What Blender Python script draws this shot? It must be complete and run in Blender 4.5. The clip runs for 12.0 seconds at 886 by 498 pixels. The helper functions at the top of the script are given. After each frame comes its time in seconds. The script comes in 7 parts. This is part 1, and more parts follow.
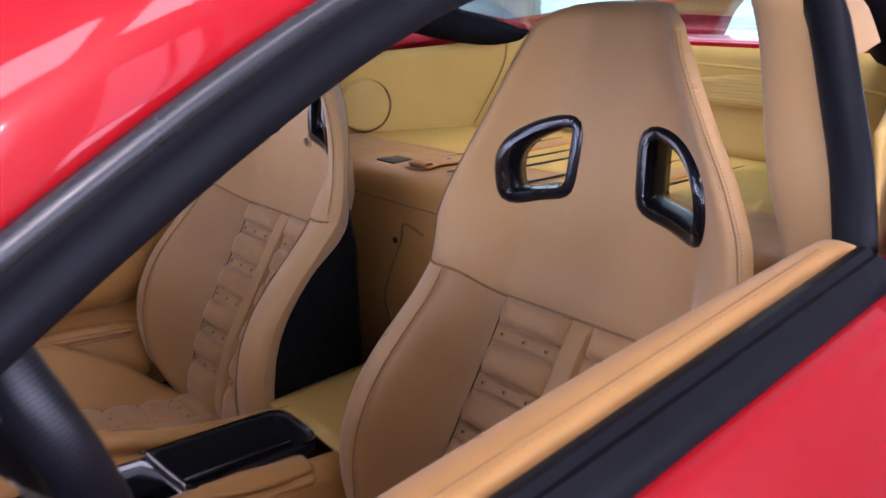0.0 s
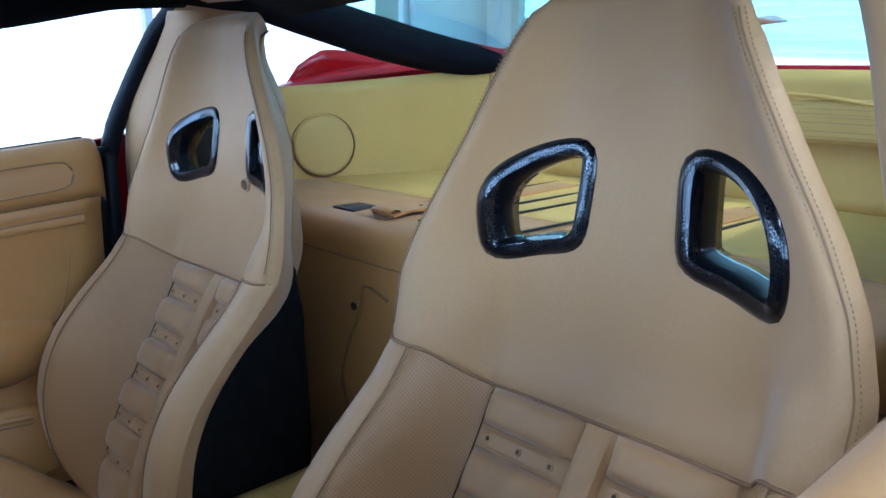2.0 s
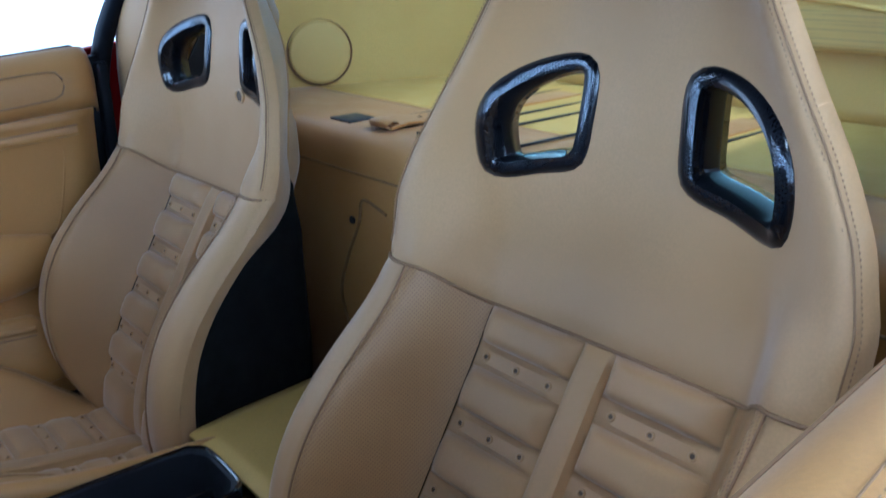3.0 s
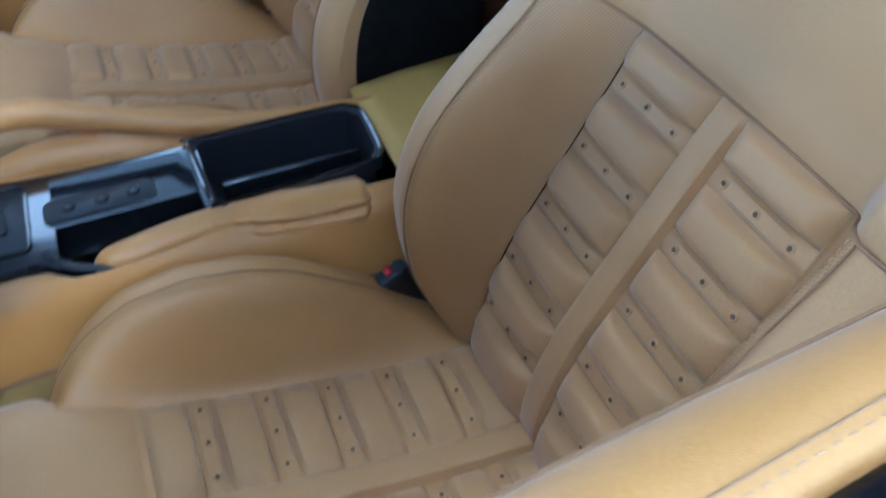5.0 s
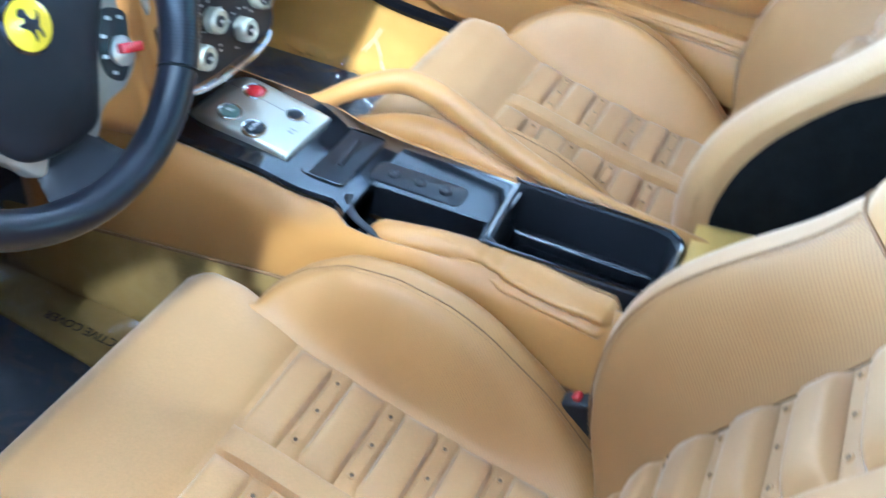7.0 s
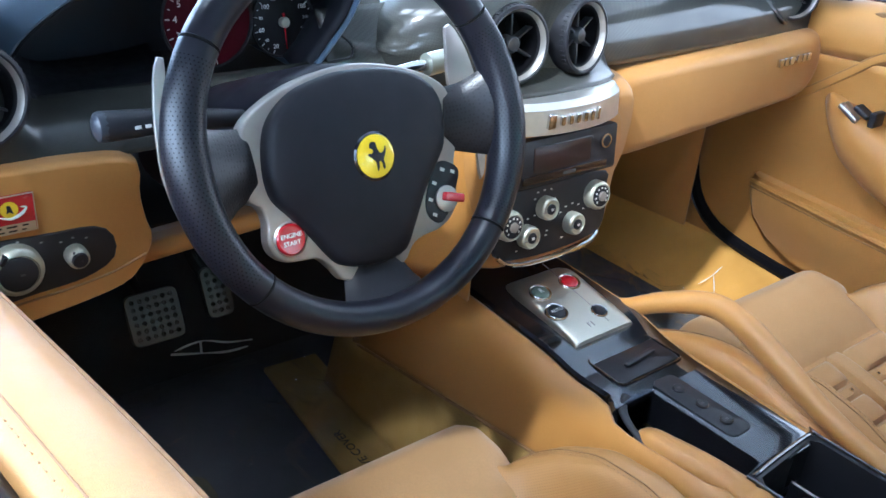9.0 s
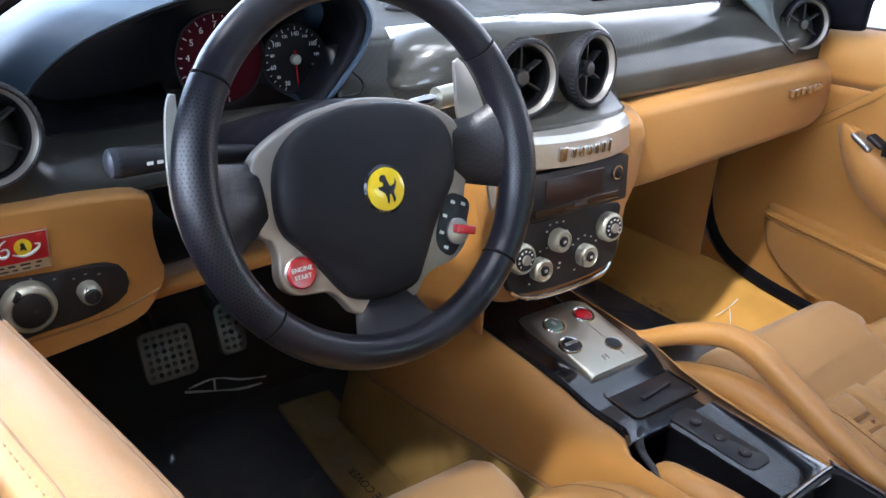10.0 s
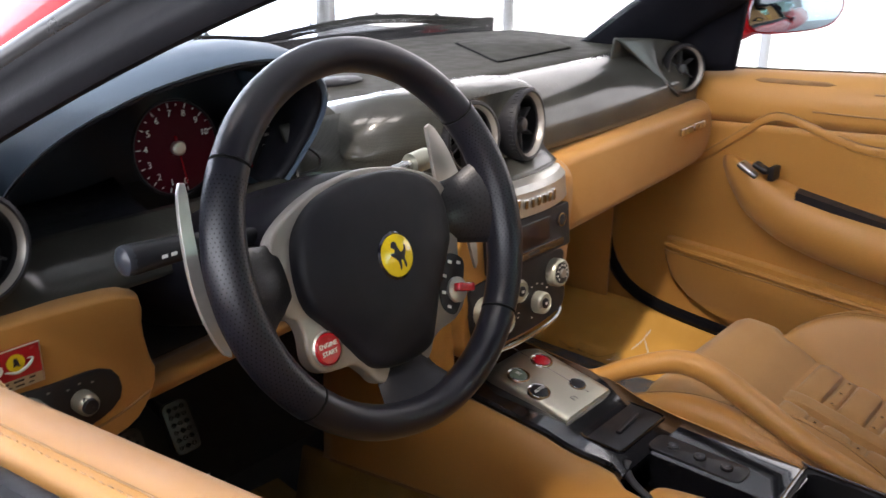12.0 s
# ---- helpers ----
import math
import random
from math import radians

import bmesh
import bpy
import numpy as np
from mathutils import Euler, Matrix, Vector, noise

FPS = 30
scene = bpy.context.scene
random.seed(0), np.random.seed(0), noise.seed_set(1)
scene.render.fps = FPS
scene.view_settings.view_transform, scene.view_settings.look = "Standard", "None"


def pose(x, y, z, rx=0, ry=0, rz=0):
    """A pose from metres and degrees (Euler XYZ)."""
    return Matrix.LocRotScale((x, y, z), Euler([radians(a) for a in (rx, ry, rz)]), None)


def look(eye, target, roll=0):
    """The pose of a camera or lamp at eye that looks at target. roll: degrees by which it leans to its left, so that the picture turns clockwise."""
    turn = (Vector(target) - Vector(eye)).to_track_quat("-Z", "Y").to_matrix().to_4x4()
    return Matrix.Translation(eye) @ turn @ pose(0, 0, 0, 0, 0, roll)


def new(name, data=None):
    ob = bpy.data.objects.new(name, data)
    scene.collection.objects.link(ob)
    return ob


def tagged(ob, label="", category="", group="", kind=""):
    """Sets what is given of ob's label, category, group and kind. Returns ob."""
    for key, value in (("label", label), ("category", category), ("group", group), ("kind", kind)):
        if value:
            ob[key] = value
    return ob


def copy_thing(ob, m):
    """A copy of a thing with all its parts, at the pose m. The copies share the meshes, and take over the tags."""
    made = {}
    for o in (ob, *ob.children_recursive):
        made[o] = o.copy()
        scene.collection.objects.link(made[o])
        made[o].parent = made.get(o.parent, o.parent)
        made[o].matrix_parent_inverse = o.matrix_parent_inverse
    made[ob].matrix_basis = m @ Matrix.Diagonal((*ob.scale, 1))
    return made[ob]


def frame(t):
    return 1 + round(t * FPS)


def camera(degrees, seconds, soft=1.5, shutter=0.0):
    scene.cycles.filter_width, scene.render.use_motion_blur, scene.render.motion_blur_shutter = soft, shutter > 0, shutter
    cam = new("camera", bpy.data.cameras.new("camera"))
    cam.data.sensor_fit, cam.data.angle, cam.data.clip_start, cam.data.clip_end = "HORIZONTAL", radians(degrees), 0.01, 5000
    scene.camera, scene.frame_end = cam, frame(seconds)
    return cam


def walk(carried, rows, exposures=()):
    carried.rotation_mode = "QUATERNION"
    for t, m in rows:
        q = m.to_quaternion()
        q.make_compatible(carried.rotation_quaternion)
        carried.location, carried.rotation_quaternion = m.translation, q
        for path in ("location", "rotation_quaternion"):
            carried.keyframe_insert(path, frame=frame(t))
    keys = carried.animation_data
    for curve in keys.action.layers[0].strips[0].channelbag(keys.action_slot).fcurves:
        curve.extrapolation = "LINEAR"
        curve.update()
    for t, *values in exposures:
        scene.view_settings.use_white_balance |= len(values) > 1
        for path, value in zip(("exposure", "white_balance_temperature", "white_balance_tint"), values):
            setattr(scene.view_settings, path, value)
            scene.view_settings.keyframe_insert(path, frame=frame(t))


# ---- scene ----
cam = camera(53.1, 12.0, shutter=0.5)
PATH = [
    (0, (-1.063, 0.61, 1.098), (0.433, -0.589, 0.532), -1.0),
    (0.5, (-0.968, 0.514, 1.07), (0.534, -0.698, 0.548), -0.9),
    (1, (-0.892, 0.452, 1.041), (0.616, -0.771, 0.564), -0.9),
    (1.5, (-0.858, 0.425, 1.018), (0.649, -0.813, 0.573), -0.9),
    (2, (-0.841, 0.405, 1.025), (0.658, -0.843, 0.582), -1.0),
    (2.5, (-0.838, 0.399, 1.031), (0.646, -0.84, 0.518), -1.1),
    (2.7, (-0.835, 0.395, 1.032), (0.639, -0.833, 0.467), -1.1),
    (4.3, (-0.819, 0.342, 1.085), (0.581, -0.532, -0.044), -2.1),
    (4.5, (-0.821, 0.321, 1.089), (0.571, -0.464, -0.113), -2.0),
    (5, (-0.831, 0.27, 1.109), (0.514, -0.258, -0.274), -1.4),
    (5.5, (-0.852, 0.2, 1.122), (0.41, -0.057, -0.409), -0.1),
    (6, (-0.84, 0.146, 1.117), (0.446, 0.141, -0.414), 2.2),
    (6.5, (-0.809, 0.043, 1.104), (0.574, 0.311, -0.316), 3.9),
    (7, (-0.784, -0.018, 1.124), (0.62, 0.551, -0.181), 5.2),
    (7.5, (-0.786, -0.061, 1.12), (0.555, 0.843, -0.058), 5.7),
    (7.7, (-0.787, -0.072, 1.115), (0.515, 0.951, -0.006), 5.7),
    (9.3, (-0.789, -0.111, 1.099), (0.347, 1.263, 0.191), 4.5),
    (9.5, (-0.787, -0.111, 1.1), (0.348, 1.271, 0.204), 4.3),
    (10, (-0.786, -0.112, 1.095), (0.35, 1.298, 0.246), 3.6),
    (10.5, (-0.797, -0.119, 1.09), (0.349, 1.313, 0.291), 3.1),
    (11, (-0.83, -0.119, 1.09), (0.351, 1.31, 0.34), 2.4),
    (11.5, (-0.866, -0.091, 1.09), (0.411, 1.273, 0.379), 1.5),
    (12, (-0.9, -0.026, 1.088), (0.52, 1.2, 0.393), 0.5),
]
EXPOSURES = [(0.0, -0.6, 5800, 36), (0.5, -0.5, 4800, 11), (1.0, -0.42, 4350, 5), (2.7, -0.62, 4300, 5), (4.5, 0.2, 4050, 3), (5.0, 0.1, 4100, 1), (5.5, -0.25, 3950, 4), (6.0, -0.25, 3900, 6), (6.5, 1.0, 4300, 4), (7.5, 1.45, 4250, -5), (9.5, 0.45, 5350, 11), (10.5, 0.40, 5850, 14), (12.0, -0.20, 6700, 17)]
walk(cam, [(t, look(eye, target, roll)) for t, eye, target, roll in PATH], EXPOSURES)

# ---- world, sun, large lights ----
world = bpy.data.worlds.new("world")
scene.world = world
world.use_nodes = True
wn = world.node_tree
sky = wn.nodes.new("ShaderNodeTexSky")
sky.sky_type, sky.sun_disc = "NISHITA", False
sky.sun_elevation, sky.sun_rotation = radians(48.5), radians(-107)
wn.links.new(sky.outputs[0], wn.nodes["Background"].inputs[0])
wn.nodes["Background"].inputs[1].default_value = 0.12

sun_data = bpy.data.lights.new("sun", "SUN")
sun_data.energy, sun_data.angle, sun_data.color = 3.5, radians(3.0), (1.0, 0.93, 0.82)
sun = new("sun", sun_data)
sun.matrix_world = look((-6.5, -2.0, 8.3), (0, 0, 0.6))


# ---- materials ----
def shader(name, color, rough=0.5, metal=0.0, coat=0.0, sheen=0.0, spec=0.5):
    m = bpy.data.materials.new(name)
    m.use_nodes = True
    b = m.node_tree.nodes["Principled BSDF"]
    b.inputs["Base Color"].default_value = (*color, 1)
    b.inputs["Roughness"].default_value = rough
    b.inputs["Metallic"].default_value = metal
    b.inputs["Coat Weight"].default_value = coat
    b.inputs["Coat Roughness"].default_value = 0.04
    b.inputs["Sheen Weight"].default_value = sheen
    b.inputs["Specular IOR Level"].default_value = spec
    return m, m.node_tree, b


def node(nt, kind, **vals):
    n = nt.nodes.new(kind)
    for k, v in vals.items():
        n.inputs[k].default_value = v
    return n


def coords(nt):
    return nt.nodes.new("ShaderNodeTexCoord").outputs["Object"]


def mix_color(nt, fac, a, b):
    n = nt.nodes.new("ShaderNodeMix")
    n.data_type = "RGBA"
    for sock, v in ((n.inputs[0], fac), (n.inputs[6], a), (n.inputs[7], b)):
        if isinstance(v, bpy.types.NodeSocket):
            nt.links.new(v, sock)
        elif isinstance(v, (int, float)):
            sock.default_value = v
        else:
            sock.default_value = (*v, 1)
    return n.outputs[2]


def noise_fac(nt, vec, scale, detail=4.0, lo=0.4, hi=0.6):
    n = node(nt, "ShaderNodeTexNoise", Scale=scale, Detail=detail)
    nt.links.new(vec, n.inputs["Vector"])
    r = nt.nodes.new("ShaderNodeMapRange")
    nt.links.new(n.outputs["Fac"], r.inputs[0])
    r.inputs[1].default_value, r.inputs[2].default_value = lo, hi
    return r.outputs[0]


def bump(nt, b, height, strength, dist=0.001):
    n = node(nt, "ShaderNodeBump", Strength=strength, Distance=dist)
    nt.links.new(height, n.inputs["Height"])
    nt.links.new(n.outputs[0], b.inputs["Normal"])
    return n


def surface(name, color, dark, rough=0.5, big=6.0, fine=300.0, relief=0.2, dist=0.0006, cell=False, **kw):
    """A base colour with broad and fine variation, uneven gloss and a fine relief."""
    m, nt, b = shader(name, color, rough, **kw)
    vec = coords(nt)
    c = mix_color(nt, noise_fac(nt, vec, big), dark, color)
    c2 = mix_color(nt, noise_fac(nt, vec, fine, 2, 0.3, 0.7), tuple(0.9 * v for v in color), c)
    nt.links.new(c2, b.inputs["Base Color"])
    r = nt.nodes.new("ShaderNodeMapRange")
    nt.links.new(noise_fac(nt, vec, big * 5, 3, 0.3, 0.7), r.inputs[0])
    r.inputs[3].default_value, r.inputs[4].default_value = rough * 0.88, min(1, rough * 1.12)
    nt.links.new(r.outputs[0], b.inputs["Roughness"])
    if cell:
        v = node(nt, "ShaderNodeTexVoronoi", Scale=fine * 2)
        v.feature = "DISTANCE_TO_EDGE"
        nt.links.new(vec, v.inputs["Vector"])
        bump(nt, b, v.outputs["Distance"], relief, dist)
    else:
        n = node(nt, "ShaderNodeTexNoise", Scale=fine, Detail=3.0)
        nt.links.new(vec, n.inputs["Vector"])
        bump(nt, b, n.outputs["Fac"], relief, dist)
    return m


def perforated(name, color, dark, rough, axes, pitch=0.0038, hole=(0.28, 0.142, 0.046), bound=0.30):
    """Leather with rows of small punched holes over the two object axes given."""
    m, nt, b = shader(name, color, rough)
    vec = coords(nt)
    base = mix_color(nt, noise_fac(nt, vec, 6.0), dark, color)
    sep = nt.nodes.new("ShaderNodeSeparateXYZ")
    nt.links.new(vec, sep.inputs[0])

    side = nt.nodes.new("ShaderNodeMath")
    side.operation = "ABSOLUTE"
    nt.links.new(sep.outputs[0], side.inputs[0])
    both = nt.nodes.new("ShaderNodeCombineXYZ")
    nt.links.new(side.outputs[0], both.inputs[0])
    nt.links.new(sep.outputs[1], both.inputs[1])
    nt.links.new(sep.outputs[2], both.inputs[2])

    def wave(axis):
        a = nt.nodes.new("ShaderNodeVectorMath")
        a.operation = "DOT_PRODUCT"
        nt.links.new(both.outputs[0], a.inputs[0])
        a.inputs[1].default_value = [2 * math.pi / pitch * v for v in axis]
        s = nt.nodes.new("ShaderNodeMath")
        s.operation = "SINE"
        nt.links.new(a.outputs["Value"], s.inputs[0])
        return s.outputs[0]

    p = nt.nodes.new("ShaderNodeMath")
    p.operation = "MULTIPLY"
    nt.links.new(wave(axes[0]), p.inputs[0])
    nt.links.new(wave(axes[1]), p.inputs[1])
    if len(axes) == 3:
        deep = nt.nodes.new("ShaderNodeMath")
        deep.operation = "MULTIPLY"
        nt.links.new(p.outputs[0], deep.inputs[0])
        nt.links.new(wave(axes[2]), deep.inputs[1])
        p = deep
    r = nt.nodes.new("ShaderNodeMapRange")
    nt.links.new(p.outputs[0], r.inputs[0])
    r.inputs[1].default_value, r.inputs[2].default_value = (0.35, 0.75) if len(axes) == 2 else (0.18, 0.45)
    nt.links.new(mix_color(nt, r.outputs[0], base, hole), b.inputs["Base Color"])
    inv = nt.nodes.new("ShaderNodeMath")
    inv.operation = "SUBTRACT"
    inv.inputs[0].default_value = 1.0
    nt.links.new(r.outputs[0], inv.inputs[1])
    bump(nt, b, inv.outputs[0], 0.3, 0.0004)
    return m


def weave(name, a, c, scale=260.0, rough=0.12):
    """Lacquered carbon-fibre cloth."""
    m, nt, b = shader(name, a, 0.4, coat=1.0, spec=0.12)
    vec = coords(nt)
    rot = nt.nodes.new("ShaderNodeMapping")
    rot.inputs["Rotation"].default_value = (0.35, 0.5, 0.78)
    nt.links.new(vec, rot.inputs[0])
    ch = node(nt, "ShaderNodeTexChecker", Scale=scale)
    ch.inputs[1].default_value, ch.inputs[2].default_value = (*a, 1), (*c, 1)
    nt.links.new(rot.outputs[0], ch.inputs[0])
    nt.links.new(mix_color(nt, noise_fac(nt, vec, 7.0), tuple(0.8 * v for v in a), ch.outputs[0]), b.inputs["Base Color"])
    b.inputs["Coat Roughness"].default_value = rough * 0.4
    return m


TAN, TAN_D = (0.46, 0.220, 0.046), (0.40, 0.185, 0.037)
M = {}
M["leather"] = surface("tan_leather", TAN, TAN_D, 0.47, 5, 420, 0.25, 0.0005, True, sheen=0.12)
M["leather_seat"] = surface("seat_leather", (0.46, 0.258, 0.092), (0.41, 0.224, 0.076), 0.52, 5, 420, 0.22, 0.0005, True, sheen=0.25, spec=0.4)
M["perf_back"] = perforated("perforated_seat_leather", (0.385, 0.205, 0.066), (0.345, 0.178, 0.054), 0.5, ((0.72, 0.72, 0), (0, 0, 1)), 0.0042, (0.24, 0.125, 0.042))
M["perf_cush"] = perforated("perforated_cushion_leather", (0.45, 0.238, 0.070), (0.40, 0.20, 0.055), 0.5, ((0.72, 0, 0.72), (0, 1, 0)), 0.0042, (0.35, 0.18, 0.053))
M["perf_shelf"] = perforated("perforated_yellow_leather", (0.56, 0.35, 0.085), (0.50, 0.30, 0.070), 0.6, ((0, 0.9, 0.4), (0, -0.4, 0.9)), 0.0046, (0.36, 0.23, 0.07))
M["dark_hole"] = surface("punched_hole_shade", (0.10, 0.06, 0.028), (0.08, 0.045, 0.02), 0.8, 40, 600, 0.2)
M["thread"] = surface("tan_thread", (0.40, 0.23, 0.10), (0.32, 0.18, 0.075), 0.7, 40, 900, 0.3)
M["blade"] = surface("vent_blade_plastic", (0.035, 0.035, 0.037), (0.03, 0.03, 0.032), 0.35, 20, 300, 0.05)
M["dark_thread"] = surface("dark_grey_thread", (0.05, 0.05, 0.05), (0.04, 0.04, 0.04), 0.7, 40, 900, 0.3)
M["steel_dull"] = surface("dull_steel", (0.11, 0.11, 0.11), (0.08, 0.08, 0.08), 0.4, 20, 500, 0.1, metal=0.8)
M["seam"] = surface("seam_leather", (0.27, 0.145, 0.055), (0.22, 0.115, 0.043), 0.7, 30, 500, 0.3)
M["carpet_tan"] = surface("tan_carpet", (0.70, 0.37, 0.07), (0.58, 0.30, 0.055), 0.95, 9, 700, 0.9, 0.003)
M["carpet_black"] = surface("black_carpet", (0.026, 0.026, 0.031), (0.016, 0.016, 0.019), 0.95, 9, 700, 0.9, 0.003, sheen=0.2)
M["alcantara"] = surface("rear_shelf_leather", (0.60, 0.375, 0.085), (0.53, 0.32, 0.068), 0.6, 5, 420, 0.25, 0.0005, True)
M["black_leather"] = surface("black_leather", (0.011, 0.011, 0.016), (0.009, 0.009, 0.013), 0.33, 8, 420, 0.2, 0.0004, True, spec=0.38)
M["pad_leather"] = surface("matt_black_leather", (0.009, 0.009, 0.012), (0.007, 0.007, 0.010), 0.55, 8, 420, 0.2, 0.0004, True, spec=0.28)
M["grey_leather"] = surface("anthracite_leather", (0.034, 0.034, 0.027), (0.028, 0.028, 0.022), 0.6, 6, 420, 0.12, 0.0004, True, spec=0.07)
# pale blue puts the sky's sheen on dark leather into the base colour
M["hood_leather_sheen"] = surface("binnacle_leather_blue_sheen", (0.085, 0.128, 0.185), (0.076, 0.115, 0.168), 0.50, 6, 380, 0.12, 0.0004, True, spec=0.28, sheen=0.1)
M["perf_black"] = perforated("perforated_black_leather", (0.014, 0.014, 0.017), (0.012, 0.012, 0.014), 0.33, ((0.72, 0.25, 0.65), (-0.65, 0.62, 0.44), (0.25, 0.74, -0.62)), 0.0052, (0.002, 0.002, 0.002))
M["perf_black"].node_tree.nodes["Principled BSDF"].inputs["Specular IOR Level"].default_value = 0.4
M["black_plastic"] = surface("black_plastic", (0.016, 0.016, 0.019), (0.013, 0.013, 0.015), 0.45, 12, 500, 0.2, spec=0.35)
M["rubber"] = surface("black_rubber", (0.006, 0.006, 0.008), (0.005, 0.005, 0.006), 0.42, 10, 300, 0.2, spec=0.10)
M["lip_rubber"] = surface("satin_black_lip", (0.020, 0.020, 0.021), (0.016, 0.016, 0.017), 0.30, 10, 300, 0.08, spec=0.55)
M["shell"] = surface("black_shell", (0.006, 0.006, 0.006), (0.004, 0.004, 0.004), 0.85, 10, 300, 0.1, spec=0.15)
M["headliner"] = surface("dark_headliner", (0.008, 0.008, 0.011), (0.006, 0.006, 0.008), 0.95, 9, 600, 0.6, 0.001, spec=0.06)
M["piano"] = surface("gloss_black_lacquer", (0.010, 0.010, 0.012), (0.008, 0.008, 0.009), 0.12, 20, 120, 0.02, coat=1.0)
M["gloss_rim"] = weave("carbon_ring", (0.003, 0.003, 0.004), (0.010, 0.010, 0.013), 420, 0.06)
M["carbon"] = weave("carbon_fibre", (0.040, 0.041, 0.036), (0.058, 0.059, 0.051), 430, 0.30)
M["carbon"].node_tree.nodes["Principled BSDF"].inputs["Coat IOR"].default_value = 1.40
M["silver"] = surface("satin_silver", (0.70, 0.68, 0.63), (0.66, 0.64, 0.59), 0.34, 4, 90, 0.0, metal=0.85)
M["panel_metal"] = surface("warm_satin_metal", (0.64, 0.61, 0.50), (0.58, 0.55, 0.45), 0.36, 4, 260, 0.03, metal=0.9)
M["titanium"] = surface("satin_titanium", (0.40, 0.375, 0.335), (0.36, 0.335, 0.30), 0.40, 5, 90, 0.0, metal=0.65)
M["knob"] = surface("champagne_knob", (0.56, 0.56, 0.45), (0.50, 0.50, 0.40), 0.33, 30, 600, 0.06, metal=0.6)
M["chrome"] = surface("chrome", (0.7, 0.7, 0.7), (0.62, 0.62, 0.62), 0.12, 20, 300, 0.03, metal=1.0)
M["steel"] = surface("brushed_steel", (0.42, 0.42, 0.42), (0.34, 0.34, 0.34), 0.3, 20, 500, 0.1, metal=0.9)
M["red_paint"] = surface("red_car_paint", (0.36, 0.002, 0.005), (0.34, 0.002, 0.004), 0.35, 3, 900, 0.0, coat=0.55, spec=0.12)
M["red_button"] = surface("red_button", (0.42, 0.012, 0.02), (0.36, 0.01, 0.016), 0.25, 30, 300, 0.03, coat=0.5)
M["yellow"] = surface("yellow_enamel", (0.85, 0.62, 0.02), (0.8, 0.58, 0.02), 0.2, 30, 300, 0.02, coat=0.8)
# white for printed marks, and for glints painted on the plastic film
M["white_mark_and_glint"] = surface("white_print_and_glint", (0.75, 0.75, 0.72), (0.7, 0.7, 0.68), 0.5, 40, 400, 0.02)
M["dial_red"] = surface("red_dial", (0.06, 0.003, 0.009), (0.048, 0.0025, 0.007), 0.5, 30, 300, 0.02, spec=0.12)
M["lcd"] = surface("black_glass_screen", (0.004, 0.004, 0.005), (0.003, 0.003, 0.004), 0.5, 30, 300, 0.0, spec=0.15)
M["dial_black"] = surface("black_dial", (0.012, 0.012, 0.014), (0.009, 0.009, 0.01), 0.5, 30, 300, 0.0, spec=0.2)
M["hood_inner"] = surface("dark_grey_hood_lining", (0.012, 0.013, 0.018), (0.010, 0.011, 0.015), 0.5, 20, 400, 0.1, spec=0.2)
M["face_plastic"] = surface("blue_black_face", (0.034, 0.039, 0.050), (0.029, 0.033, 0.043), 0.34, 20, 400, 0.05, spec=0.5)
M["screen"] = surface("dark_screen", (0.015, 0.006, 0.006), (0.012, 0.005, 0.005), 0.35, 30, 300, 0.01)
M["green_cap"] = surface("green_grey_cap", (0.13, 0.17, 0.13), (0.11, 0.15, 0.11), 0.3, 30, 300, 0.03)
M["olive"] = surface("olive_carpet_mat", (0.37, 0.23, 0.06), (0.21, 0.13, 0.034), 0.9, 8, 500, 0.8, 0.002)
M["crest"] = surface("dull_olive_stitching", (0.09, 0.075, 0.03), (0.05, 0.04, 0.018), 0.9, 60, 500, 0.6, 0.001)
M["white_wall"] = surface("off_white_wall_paint", (0.55, 0.55, 0.54), (0.50, 0.50, 0.49), 0.7, 2, 200, 0.15)
M["grey_floor"] = surface("grey_showroom_floor", (0.34, 0.34, 0.35), (0.30, 0.30, 0.31), 0.25, 1.2, 60, 0.05)
M["shutter"] = surface("pale_shutter", (0.62, 0.75, 0.77), (0.57, 0.71, 0.73), 0.4, 2, 200, 0.1)


def translucent(name, color):
    m, nt, b = shader(name, color, 0.5)
    t = nt.nodes.new("ShaderNodeBsdfTranslucent")
    t.inputs[0].default_value = (*color, 1)
    x = nt.nodes.new("ShaderNodeMixShader")
    x.inputs[0].default_value = 0.6
    nt.links.new(b.outputs[0], x.inputs[1])
    nt.links.new(t.outputs[0], x.inputs[2])
    nt.links.new(x.outputs[0], nt.nodes["Material Output"].inputs[0])
    return m


M["shutter_slat"] = translucent("translucent_shutter", (0.70, 0.86, 0.88))
M["cabinet_grey"] = surface("grey_cabinet", (0.38, 0.40, 0.38), (0.34, 0.36, 0.34), 0.5, 3, 200, 0.1)


